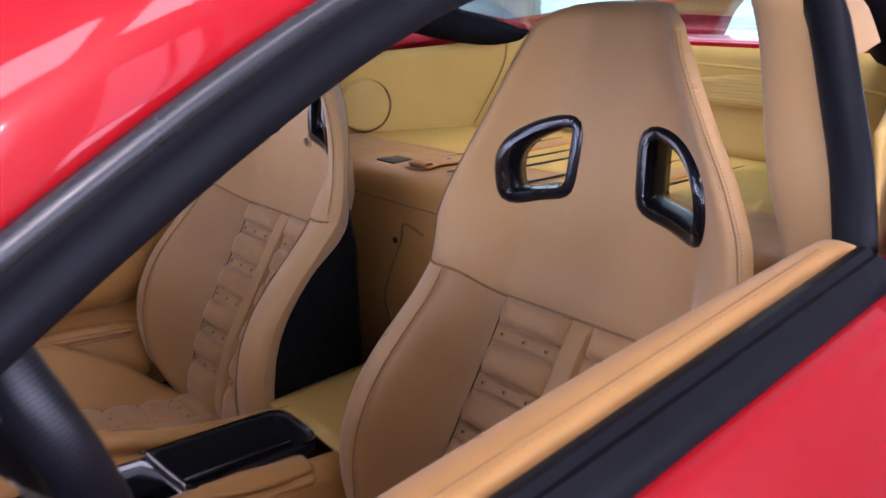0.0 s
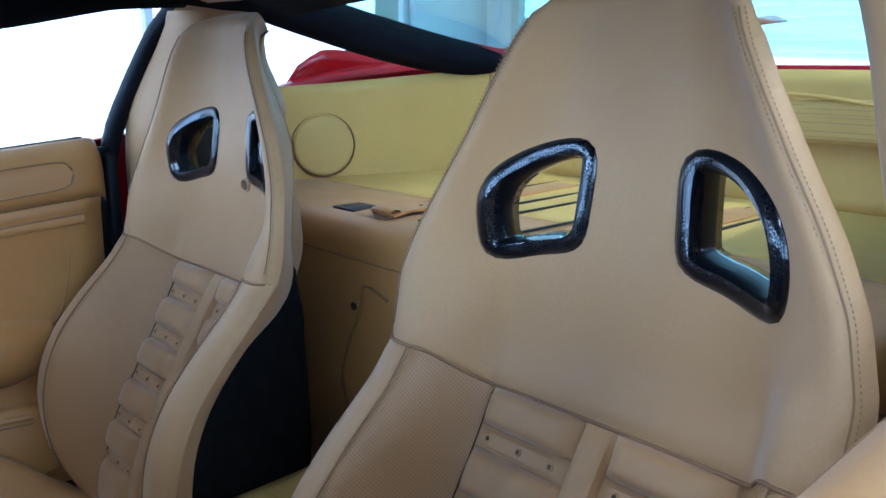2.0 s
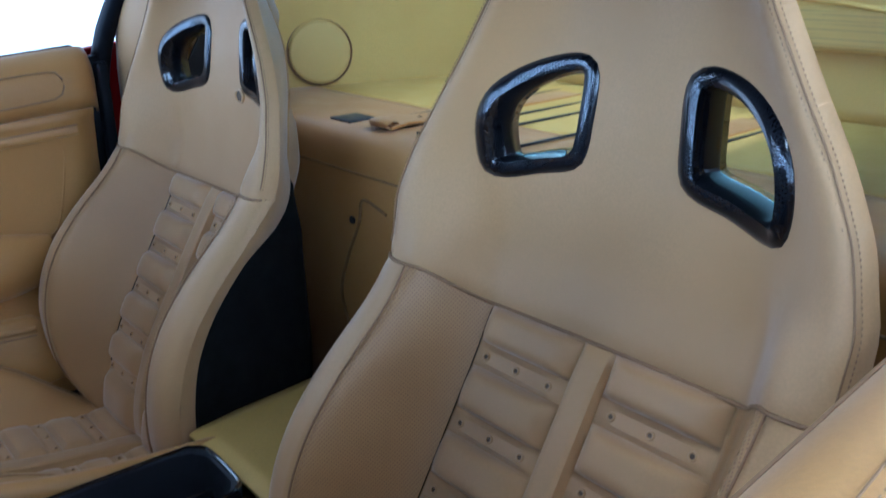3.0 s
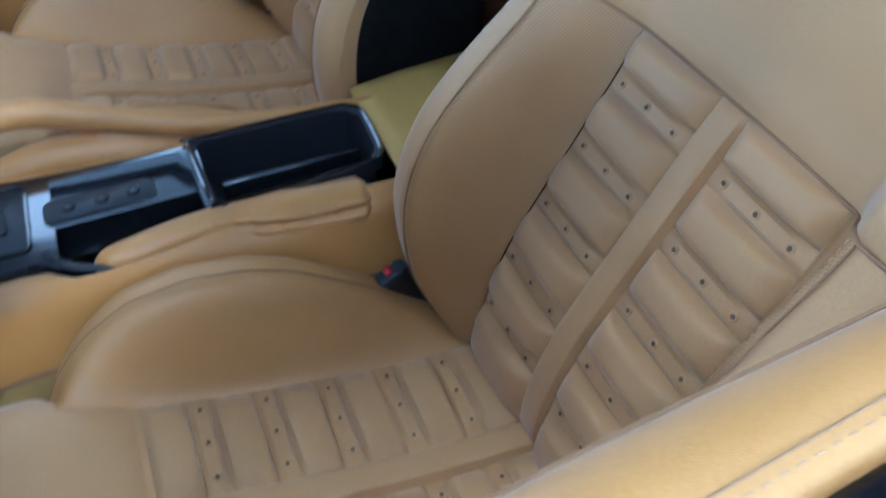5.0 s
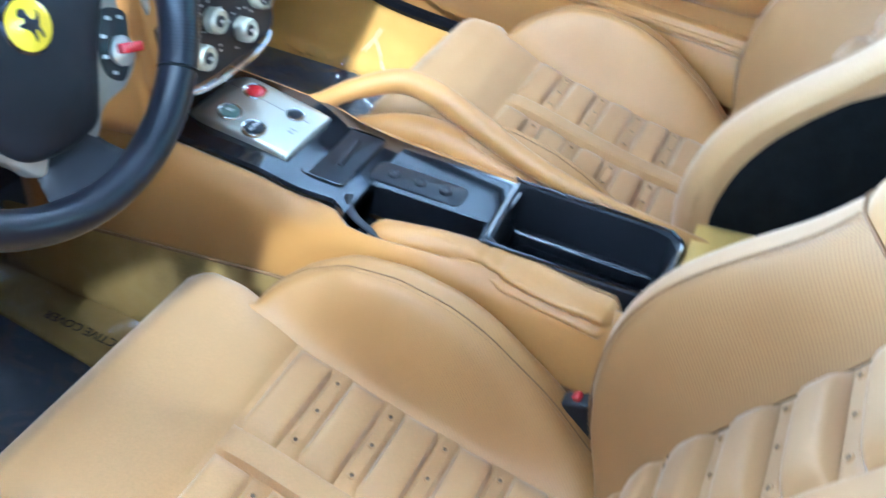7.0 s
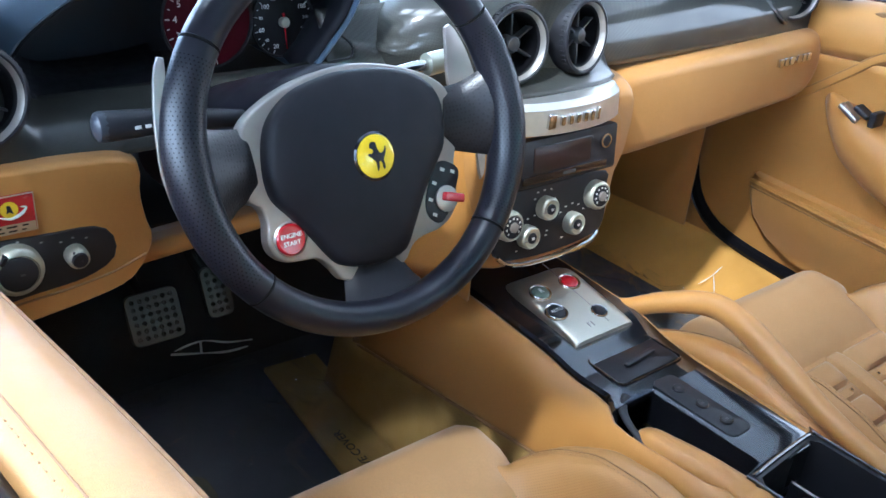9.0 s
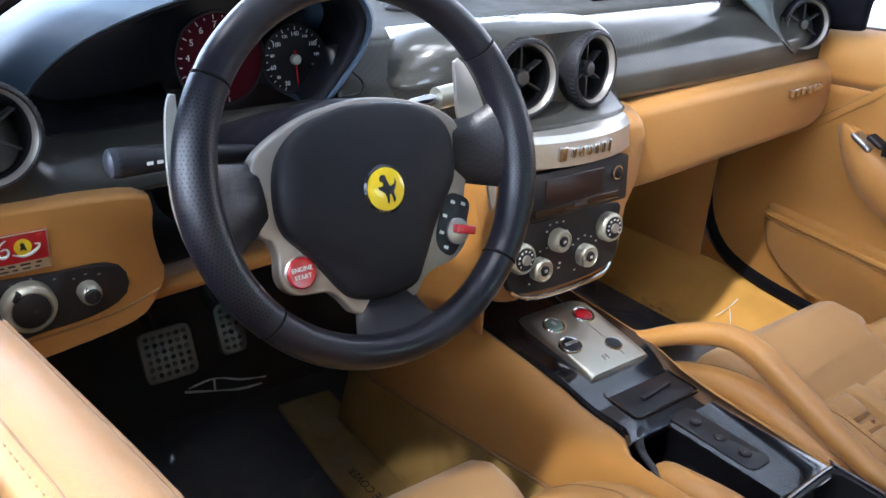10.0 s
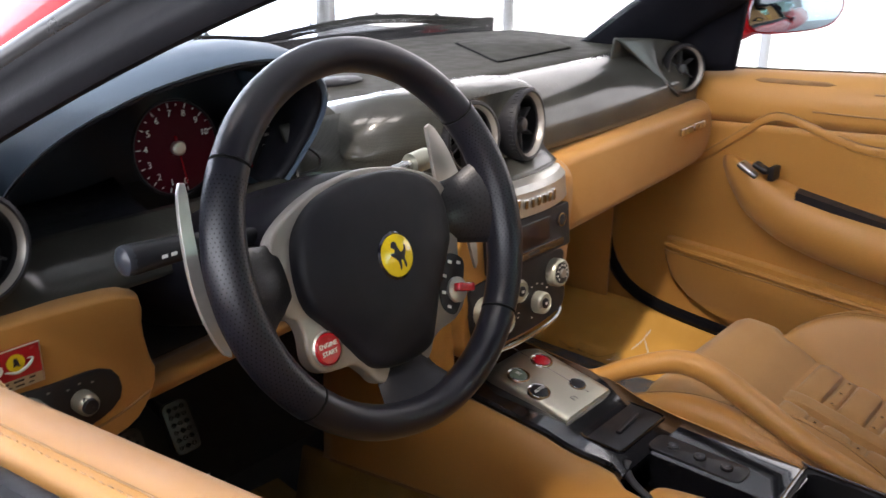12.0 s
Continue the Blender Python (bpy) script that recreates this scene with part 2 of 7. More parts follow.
def glass_mat(name, tint=(1, 1, 1), rough=0.0, gleam=0.03):
    """Thin sheet glass: clear with a tint, mirroring more at a slant."""
    m = bpy.data.materials.new(name)
    m.use_nodes = True
    nt = m.node_tree
    nt.nodes.remove(nt.nodes["Principled BSDF"])
    clear = nt.nodes.new("ShaderNodeBsdfTransparent")
    clear.inputs[0].default_value = (*tint, 1)
    gloss = node(nt, "ShaderNodeBsdfGlossy", Roughness=rough)
    fr = nt.nodes.new("ShaderNodeMath")
    fr.operation = "MULTIPLY_ADD"
    slant = node(nt, "ShaderNodeLayerWeight", Blend=0.5)
    steep = nt.nodes.new("ShaderNodeMath")
    steep.operation = "POWER"
    steep.inputs[1].default_value = 5.0
    nt.links.new(slant.outputs["Facing"], steep.inputs[0])
    nt.links.new(steep.outputs[0], fr.inputs[0])
    fr.inputs[1].default_value, fr.inputs[2].default_value = 0.6, gleam
    x = nt.nodes.new("ShaderNodeMixShader")
    nt.links.new(fr.outputs[0], x.inputs[0])
    nt.links.new(clear.outputs[0], x.inputs[1])
    nt.links.new(gloss.outputs[0], x.inputs[2])
    nt.links.new(x.outputs[0], nt.nodes["Material Output"].inputs[0])
    return m


M["mirror"] = surface("dark_mirror_glass", (0.42, 0.46, 0.50), (0.40, 0.44, 0.48), 0.04, 20, 300, 0.0, metal=1.0)
M["glass"] = glass_mat("clear_glass")
M["green_glass"] = glass_mat("green_tinted_glass", (0.82, 0.95, 0.92))
M["film"] = glass_mat("plastic_film", (0.97, 0.98, 1.0), 0.05, 0.045)


def glow(name, color, strength):
    m = bpy.data.materials.new(name)
    m.use_nodes = True
    nt = m.node_tree
    nt.nodes.remove(nt.nodes["Principled BSDF"])
    e = nt.nodes.new("ShaderNodeEmission")
    e.inputs[0].default_value, e.inputs[1].default_value = (*color, 1), strength
    nt.links.new(e.outputs[0], nt.nodes["Material Output"].inputs[0])
    return m


M["daylight_west"] = glow("daylight_outside_west", (0.84, 0.92, 1.0), 14.0)
M["sky_west"] = glow("sun_masking_sky_sheet", (0.83, 0.89, 1.0), 5.0)
M["sky_north"] = glow("sky_outside_north", (0.82, 0.89, 1.0), 1.5)
M["lamp_panel"] = glow("lamp_panel", (1.0, 0.97, 0.92), 18.0)
M["daylight_east"] = glow("daylight_outside_east", (0.97, 0.98, 1.0), 4.0)
M["daylight_north"] = glow("daylight_outside_north", (0.74, 0.85, 1.0), 11.0)
# glow added behind the closed roller door to brighten the rear shelf
M["shutter_backglow"] = glow("added_glow_behind_shutter", (0.96, 0.98, 1.0), 6.5)


# ---- building helpers ----
ORIGIN = {}


def thing(name, base, label, category, group="", kind=""):
    ob = new(name)
    ob.empty_display_size = 0.05
    ob.location = base
    ORIGIN[ob.name] = Vector(base)
    return tagged(ob, label, category, group, kind)


def part(name, geo, mat, parent=None, label="", smooth=40, solid=0.0, offset=-1.0):
    """Links (verts, faces) in world places as ONE mesh object under a thing or a part."""
    verts, faces = geo
    org = ORIGIN.get(parent.name, Vector((0, 0, 0))) if parent else Vector((0, 0, 0))
    me = bpy.data.meshes.new(name)
    me.from_pydata([Vector(v) - org for v in verts], [], faces)
    me.validate()
    bm = bmesh.new()
    bm.from_mesh(me)
    bmesh.ops.remove_doubles(bm, verts=bm.verts, dist=1e-5)
    bmesh.ops.recalc_face_normals(bm, faces=bm.faces)
    bm.to_mesh(me)
    bm.free()
    me.materials.append(M[mat] if isinstance(mat, str) else mat)
    if smooth:
        me.polygons.foreach_set("use_smooth", [True] * len(me.polygons))
        me.set_sharp_from_angle(angle=radians(smooth))
    ob = new(name, me)
    if parent:
        ob.parent = parent
        ORIGIN[ob.name] = org
    if solid:
        md = ob.modifiers.new("thickness", "SOLIDIFY")
        md.thickness, md.offset = solid, offset
    if label:
        ob["label"] = label
    return ob


def join(*geos):
    vs, fs = [], []
    for v, f in geos:
        k = len(vs)
        vs += list(v)
        fs += [tuple(i + k for i in q) for q in f]
    return vs, fs


def moved(geo, m):
    return [m @ Vector(v) for v in geo[0]], geo[1]


def grid(fn, nu, nv, close_u=False, close_v=False):
    vs = [Vector(fn(i / (nu if close_u else nu - 1), j / (nv if close_v else nv - 1))) for i in range(nu) for j in range(nv)]
    fs = []
    for i in range(nu if close_u else nu - 1):
        for j in range(nv if close_v else nv - 1):
            a, b = i * nv + j, i * nv + (j + 1) % nv
            c, d = ((i + 1) % nu) * nv + (j + 1) % nv, ((i + 1) % nu) * nv + j
            fs.append((a, b, c, d))
    return vs, fs


def loft(rings, close=True, caps=True):
    n = len(rings[0])
    vs = [Vector(p) for r in rings for p in r]
    fs = []
    for i in range(len(rings) - 1):
        for j in range(n if close else n - 1):
            k = (j + 1) % n
            fs.append((i * n + j, i * n + k, (i + 1) * n + k, (i + 1) * n + j))
    if caps and close:
        fs += [tuple(range(n)), tuple(range((len(rings) - 1) * n, len(rings) * n))]
    return vs, fs


def spline(pts, n, closed=False):
    """Catmull-Rom curve through the points, n samples evenly along it."""
    p = [Vector(q) for q in pts]
    k = len(p)
    out = []
    segs = k if closed else k - 1
    for i in range(segs):
        a, b, c, d = (p[(i - 1) % k], p[i], p[(i + 1) % k], p[(i + 2) % k]) if closed else (p[max(i - 1, 0)], p[i], p[i + 1], p[min(i + 2, k - 1)])
        for j in range(16):
            t = j / 16
            out.append(0.5 * (2 * b + (c - a) * t + (2 * a - 5 * b + 4 * c - d) * t * t + (3 * b - a - 3 * c + d) * t ** 3))
    out.append(p[0] if closed else p[-1])
    acc = [0.0]
    for a, b in zip(out, out[1:]):
        acc.append(acc[-1] + (b - a).length)
    res, j = [], 0
    for i in range(n):
        s = acc[-1] * i / (n if closed else n - 1)
        while j < len(acc) - 2 and acc[j + 1] < s:
            j += 1
        f = (s - acc[j]) / max(1e-9, acc[j + 1] - acc[j])
        res.append(out[j].lerp(out[j + 1], min(1, max(0, f))))
    return res


def tube(path, radius, sides=10, up=(0, 0, 1), squash=1.0, closed=False):
    """A tube along the points; radius is a number or a function of 0..1."""
    rings, n, k = [], len(path), len(path)
    for i, p in enumerate(path):
        a, b = (path[(i - 1) % k], path[(i + 1) % k]) if closed else (path[max(0, i - 1)], path[min(n - 1, i + 1)])
        t = (b - a).normalized()
        s = t.cross(Vector(up)).normalized()
        u = s.cross(t)
        r = radius(i / (n - 1)) if callable(radius) else radius
        rings.append([p + s * r * math.cos(2 * math.pi * j / sides) + u * r * squash * math.sin(2 * math.pi * j / sides) for j in range(sides)])
    if closed:
        rings.append(rings[0])
    return loft(rings, True, not closed)


def box(c, s, r=0.003, m=None):
    """A block with rounded edges: centre, full sizes, edge radius."""
    bm = bmesh.new()
    bmesh.ops.create_cube(bm, size=1)
    for v in bm.verts:
        v.co = Vector((v.co.x * s[0], v.co.y * s[1], v.co.z * s[2]))
    if r:
        bmesh.ops.bevel(bm, geom=list(bm.edges), offset=r, segments=3, profile=0.5, affect="EDGES")
    bm.verts.index_update()
    mm = Matrix.Translation(c) @ (m if m else Matrix())
    geo = [mm @ v.co for v in bm.verts], [tuple(v.index for v in f.verts) for f in bm.faces]
    bm.free()
    return geo


def turned(profile, m, n=32, caps=True):
    """A body of revolution about local z: (radius, height) pairs."""
    rings = [[m @ Vector((r * math.cos(2 * math.pi * j / n), r * math.sin(2 * math.pi * j / n), h)) for j in range(n)] for r, h in profile]
    return loft(rings, True, caps)


def prism(outline, m, h, edge=0.002, steps=3):
    """A plate with rounded upper edge from a 2D outline, rising h along local z."""
    c = sum((Vector((x, y, 0)) for x, y in outline), Vector()) / len(outline)
    size = max((Vector((x, y, 0)) - c).length for x, y in outline)

    def ring(k, z):
        return [m @ Vector((c.x + (x - c.x) * k, c.y + (y - c.y) * k, z)) for x, y in outline]

    rings = [ring(1, 0)]
    for i in range(steps + 1):
        a = math.pi / 2 * i / steps
        rings.append(ring(1 - edge / size * (1 - math.cos(a)), h - edge + edge * math.sin(a)))
    return loft(rings)


def smooth2(pts, n):
    return [(p.x, p.y) for p in spline([(x, y, 0) for x, y in pts], n, True)]


def rounded(w, h, r, n=6):
    out = []
    for cx, cy, a0 in ((w / 2 - r, h / 2 - r, 0), (-w / 2 + r, h / 2 - r, 90), (-w / 2 + r, -h / 2 + r, 180), (w / 2 - r, -h / 2 + r, 270)):
        for i in range(n + 1):
            a = radians(a0 + 90 * i / n)
            out.append((cx + r * math.cos(a), cy + r * math.sin(a)))
    return out


def plane_at(o, right, up):
    """The pose whose local x, y lie along right and up, z out of the face."""
    r, u = Vector(right).normalized(), Vector(up).normalized()
    n = r.cross(u)
    return Matrix(((r.x, u.x, n.x, o[0]), (r.y, u.y, n.y, o[1]), (r.z, u.z, n.z, o[2]), (0, 0, 0, 1)))


def text_geo(words, size, m, depth=0.0004):
    cu = bpy.data.curves.new("words", "FONT")
    cu.body, cu.size, cu.extrude = words, size, depth
    cu.align_x, cu.align_y = "CENTER", "CENTER"
    cu.resolution_u = 3
    ob = bpy.data.objects.new("words", cu)
    scene.collection.objects.link(ob)
    me = bpy.data.meshes.new_from_object(ob.evaluated_get(bpy.context.evaluated_depsgraph_get()))
    geo = [m @ v.co for v in me.vertices], [tuple(p.vertices) for p in me.polygons]
    bpy.data.objects.remove(ob)
    bpy.data.meshes.remove(me)
    return geo


def stitches(path, length=0.004, gap=0.003, r=0.00045, lift=(0, 0, 0)):
    """A row of short thread stitches along a path."""
    total = sum((b - a).length for a, b in zip(path, path[1:]))
    n = max(2, int(total / (length + gap)))
    pts = spline(path, 2 * n)
    return join(*[tube([pts[i] + Vector(lift), pts[i].lerp(pts[i + 1], 0.5) + Vector(lift) * 1.5, pts[i + 1] + Vector(lift)], r, 5, (0.3, 0.4, 0.86)) for i in range(0, 2 * n - 1, 2)])


class Curve:
    """A smoothed table of value over position."""

    def __init__(self, table, blur=0.02):
        xs, ys = np.array(table).T
        self.x = np.linspace(xs[0], xs[-1], 400)
        y = np.interp(self.x, xs, ys)
        k = int(blur * 400)
        w = np.exp(-0.5 * (np.arange(-3 * k, 3 * k + 1) / k) ** 2)
        pad = np.concatenate([2 * y[0] - y[3 * k:0:-1], y, 2 * y[-1] - y[-2:-3 * k - 2:-1]])
        self.y = np.convolve(pad, w / w.sum(), "valid")

    def __call__(self, v):
        return float(np.interp(v, self.x, self.y))


def ease(s):
    s = min(1.0, max(0.0, s))
    return s * s * (3 - 2 * s)


# ---- showroom ----
def wall_with_openings(name, x0, x1, z0, z1, openings, m, thick=0.2):
    """A wall in local x, z with rectangular openings, thick along local y."""
    xs = sorted({x0, x1, *[o[0] for o in openings], *[o[1] for o in openings]})
    zs = sorted({z0, z1, *[o[2] for o in openings], *[o[3] for o in openings]})
    geos = []
    for a, b in zip(xs, xs[1:]):
        for c, d in zip(zs, zs[1:]):
            mx, mz = (a + b) / 2, (c + d) / 2
            if any(o[0] < mx < o[1] and o[2] < mz < o[3] for o in openings):
                continue
            geos.append(moved(box(((a + b) / 2, thick / 2, (c + d) / 2), (b - a, thick, d - c), 0), m))
    return tagged(part(name, join(*geos), "white_wall", None, smooth=0), kind="structure", label="white painted showroom wall with tall window openings", category="wall")


GZ = -0.10
tagged(part("ground", grid(lambda u, v: (-60 + 120 * u, -60 + 120 * v, GZ), 2, 2), "grey_floor", None), "pale grey polished showroom floor", "floor", kind="structure")
ROOM = dict(x0=-3.4, x1=5.0, y0=-5.0, y1=6.5, z1=7.2)
# unseen west wall: openings and piers are placed to shape the sun patches
wall_left_open = [(-2.9, -1.35, 0.9, 6.9), (-0.75, 1.15, 0.9, 6.9), (1.4, 2.8, 0.9, 6.9), (3.1, 4.7, 0.9, 6.9)]
wall_right_open = [(-4.2, 6.66, 0.2, 5.0)]
wall_front_open = [(-4.4, 4.97, 0.05, 5.0)]
wall_back_open = [(0.2, 4.6, -0.1, 3.1)]
ML = Matrix.Translation((ROOM["x0"], 0, GZ)) @ pose(0, 0, 0, 0, 0, 90)
MR = Matrix.Translation((ROOM["x1"] + 0.2, 0, GZ)) @ pose(0, 0, 0, 0, 0, 90)
MF = Matrix.Translation((0, ROOM["y1"], GZ))
MB = Matrix.Translation((0, ROOM["y0"] - 0.2, GZ))
wall_with_openings("wall_west", -5.2, 6.7, 0, 7.3, wall_left_open, ML)
wall_with_openings("wall_east", -5.2, 6.7, 0, 7.3, wall_right_open, MR)
wall_with_openings("wall_north", -4.5, 5.0, 0, 7.3, wall_front_open, MF)
wall_with_openings("wall_south", -4.5, 5.0, 0, 7.3, wall_back_open, MB)
tagged(part("ceiling", box((0.25, 0.75, 7.27), (10.2, 12.4, 0.15), 0), "white_wall", None, smooth=0), "plain white showroom ceiling", "ceiling", kind="structure")


def daylight_sheet(m, o, out):
    a, b, c, d = o
    return moved(([(a - 0.4, out, c - 0.4), (b + 0.4, out, c - 0.4), (b + 0.4, out, d + 0.4), (a - 0.4, out, d + 0.4)], [(0, 1, 2, 3)]), m)


def window(name, m, o, panes, label):
    a, b, c, d = o
    w = thing(name, m @ Vector(((a + b) / 2, 0.1, c)), label, "window", kind="structure")
    fr = [box(((a + b) / 2, 0.1, c + 0.03), (b - a, 0.08, 0.06), 0.004), box(((a + b) / 2, 0.1, d - 0.03), (b - a, 0.08, 0.06), 0.004)]
    for i in range(panes + 1):
        x = a + 0.03 + (b - a - 0.06) * i / panes
        fr.append(box((x, 0.1, (c + d) / 2), (0.06, 0.07, d - c), 0.004))
    part("window_frame", moved(join(*fr), m), "white_wall", w)
    for i in range(panes):
        x = a + (b - a) * (i + 0.5) / panes
        g = part("pane", moved(box((x, 0.1, (c + d) / 2), ((b - a) / panes - 0.05, 0.006, d - c - 0.1), 0), m), "glass", w)
        g.visible_shadow = False
    return w


for i, o in enumerate(wall_left_open):
    window("window_%d" % (i + 1), ML, o, 2, "unseen white framed window, placed to shape sun and daylight")
window("window_5", MR, wall_right_open[0], 5, "wide white framed shopfront window full of daylight")
window("window_6", MF, wall_front_open[0], 4, "white framed front window full of daylight")
# west sheets are added; their gap and top edge mask the sun
for mat, sheets in (("daylight_west", [daylight_sheet(ML, (o[0], o[1], 0.9, 2.35), 0.9) for o in wall_left_open]), ("sky_west", [daylight_sheet(ML, (o[0], o[1], 3.25, 4.95), 0.9) for o in wall_left_open]), ("sky_north", [daylight_sheet(MF, (-4.4, 4.9, 4.4, 5.0), 0.9)]), ("daylight_east", [daylight_sheet(MR, (-4.2, 7.2, -0.1, 5.0), -0.9)]), ("daylight_north", [daylight_sheet(MF, (-4.4, 5.9, 0.3, 3.6), 0.9)]), ("shutter_backglow", [daylight_sheet(MB, wall_back_open[0], -0.5)])):
    tagged(part("backdrop", join(*sheets), mat, None, smooth=0), "glowing sheet standing in for daylight outside", "backdrop", kind="structure")

for lx, y in ((-1.75, -1.2), (-1.75, 0.35), (-1.75, 1.9)):
    cl_ = thing("ceiling_light", (lx, y, 3.75), "rectangular ceiling light panel, switched on", "ceiling light", "ceiling lights")
    part("frame", join(box((lx, y - 0.62, 3.74), (0.66, 0.04, 0.09), 0.006), box((lx, y + 0.62, 3.74), (0.66, 0.04, 0.09), 0.006), box((lx - 0.31, y, 3.74), (0.04, 1.28, 0.09), 0.006), box((lx + 0.31, y, 3.74), (0.04, 1.28, 0.09), 0.006), box((lx, y, 3.78), (0.6, 1.2, 0.01), 0)), "white_wall", cl_)
    part("diffuser", box((lx, y, 3.72), (0.58, 1.2, 0.012), 0), "lamp_panel", cl_, "glowing white diffuser")
    for dx, dy in ((-0.25, -0.5), (0.25, 0.5)):
        part("hanger", tube([Vector((lx + dx, y + dy, 3.78)), Vector((lx + dx, y + dy, 4.03)), Vector((lx + dx, y + dy, 7.2))], 0.004, 6, (1, 0, 0)), "steel", cl_)
# pale roller door in the wall behind the car
door = thing("roller_door", (2.4, -5.05, GZ), "pale blue-green ribbed roller door, closed", "roller door", kind="structure")
for i in range(42):
    z = GZ + 0.04 + i * 0.075
    part("slat", grid(lambda u, v: (0.2 + 4.4 * u, -5.06 + 0.014 * math.sin(math.pi * v), z - 0.037 + 0.074 * v), 2, 7), "shutter_slat", door)
part("side_rail", join(box((0.16, -5.04, 1.45), (0.1, 0.12, 3.1), 0.01), box((4.64, -5.04, 1.45), (0.1, 0.12, 3.1), 0.01)), "cabinet_grey", door)

cab = thing("display_cabinet", (-1.1, -4.6, GZ), "grey display cabinet with two tall glass doors", "cabinet")
part("body", join(box((-1.1, -4.72, 1.1), (2.2, 0.5, 0.05), 0.005), box((-1.1, -4.72, -0.02), (2.2, 0.5, 0.12), 0.005), box((-1.1, -4.95, 0.5), (2.2, 0.04, 1.2), 0.004), box((-1.1, -4.72, 0.62), (2.14, 0.44, 0.03), 0.003), box((-1.1, -4.72, 2.15), (2.2, 0.5, 0.05), 0.004), box((-1.1, -4.95, 1.6), (2.2, 0.04, 1.1), 0.004)), "cabinet_grey", cab)
for x in (-1.65, -0.55):
    d = part("door", join(box((x - 0.52, -4.45, 1.05), (0.05, 0.03, 2.1), 0.004), box((x + 0.52, -4.45, 1.05), (0.05, 0.03, 2.1), 0.004), box((x, -4.45, 0.03), (1.0, 0.03, 0.05), 0.004), box((x, -4.45, 2.08), (1.0, 0.03, 0.05), 0.004)), "shutter", cab)
    g = part("pane", box((x, -4.45, 1.05), (1.0, 0.006, 2.05), 0), "green_glass", d, "greenish glass")
    g.visible_shadow = False
    part("handle", tube([Vector((x + 0.42, -4.40, 0.9)), Vector((x + 0.42, -4.38, 1.15)), Vector((x + 0.42, -4.40, 1.4))], 0.012, 8), "steel", d, "steel bar handle")
for x, z, w, h in ((-1.9, 0.72, 0.35, 0.16), (-1.4, 0.74, 0.28, 0.2), (-0.8, 0.72, 0.42, 0.16), (-0.35, 0.76, 0.2, 0.24), (-1.2, 1.2, 0.5, 0.14), (-0.5, 1.2, 0.36, 0.12)):
    b = thing("storage_box", (x, -4.7, z - h / 2), "dull storage box on a cabinet shelf", "box")
    part("carton", box((x, -4.72, z), (w, 0.3, h), 0.006), "cabinet_grey" if w > 0.3 else "white_wall", b)
    part("lid", box((x, -4.72, z + h / 2 - 0.012), (w + 0.012, 0.312, 0.03), 0.004), "cabinet_grey", b)


# ---- seats: local x across, y forward, z up ----
yc = Curve([(0.30, 0.01), (0.345, 0.0), (0.40, -0.010), (0.472, -0.036), (0.53, -0.07), (0.645, -0.138), (0.697, -0.166), (0.75, -0.186), (0.83, -0.192), (0.93, -0.205), (1.0, -0.212), (1.05, -0.215), (1.09, -0.216)])
yr = Curve([(0.30, 0.0), (0.35, 0.025), (0.40, 0.048), (0.45, 0.056), (0.50, 0.056), (0.55, 0.045), (0.60, 0.02), (0.65, -0.022), (0.70, -0.075), (0.74, -0.106), (0.80, -0.122), (0.85, -0.137), (0.90, -0.148), (0.95, -0.155), (1.0, -0.160), (1.04, -0.168), (1.09, -0.186)])
wd = Curve([(0.30, 0.17), (0.35, 0.215), (0.40, 0.238), (0.5, 0.252), (0.6, 0.248), (0.7, 0.241), (0.76, 0.243), (0.80, 0.245), (0.85, 0.230), (0.90, 0.203), (0.94, 0.177), (1.0, 0.142), (1.04, 0.119), (1.09, 0.095)], 0.012)
XP = 0.138
_zs = np.concatenate([np.linspace(0.33, 1.03, 60)])
outline_r = [(wd(z), z) for z in _zs] + [(0.115, 1.043), (0.106, 1.057), (0.091, 1.068), (0.070, 1.0755), (0.044, 1.0785), (0.02, 1.0795)]
OUT = np.array(outline_r + [(-x, z) for x, z in reversed(outline_r)])


def edge_distance(x, z):
    a, b = OUT[:-1], OUT[1:]
    d = b - a
    t = np.clip(((x - a[:, 0]) * d[:, 0] + (z - a[:, 1]) * d[:, 1]) / np.maximum(1e-12, (d ** 2).sum(1)), 0, 1)
    return float(np.sqrt(((a + d * t[:, None] - (x, z)) ** 2).sum(1).min()))


def back_y(x, z):
    a, w = abs(x), wd(z)
    xp = min(XP, 0.6 * w)
    xk = max(xp + 0.01, w - 0.045)
    y = yc(z) + 0.003 * (a / xp) ** 2 if a < xp else yc(z) + 0.003 + (yr(z) - yc(z) - 0.003) * ease((a - xp) / (xk - xp))
    up = ease((z - 0.74) / 0.09)
    if up > 0:
        rise = max(0.0, (a / w - 0.3) / 0.58) ** 2.3
        wing = yc(z) + (yr(z) - yc(z)) * -math.log(math.exp(-9 * rise) + math.exp(-9)) / 9
        y += up * (wing - y)
    r = 0.03 - 0.011 * up
    d = edge_distance(x, z)
    if d < r:
        q = 1 - d / r
        y -= 0.86 * r * (1 - math.sqrt(max(0.0, 1 - q * q)))
    return y


def seam_z(x):
    a = abs(x)
    return 0.697 if a < XP else 0.697 + 0.040 * ease((a - XP) / 0.055)


HOLE = [(0.047, 0.925), (0.048, 0.885), (0.052, 0.855), (0.066, 0.842), (0.10, 0.834), (0.140, 0.825), (0.157, 0.833), (0.162, 0.86), (0.158, 0.888), (0.143, 0.911), (0.115, 0.929), (0.083, 0.939), (0.058, 0.939)]


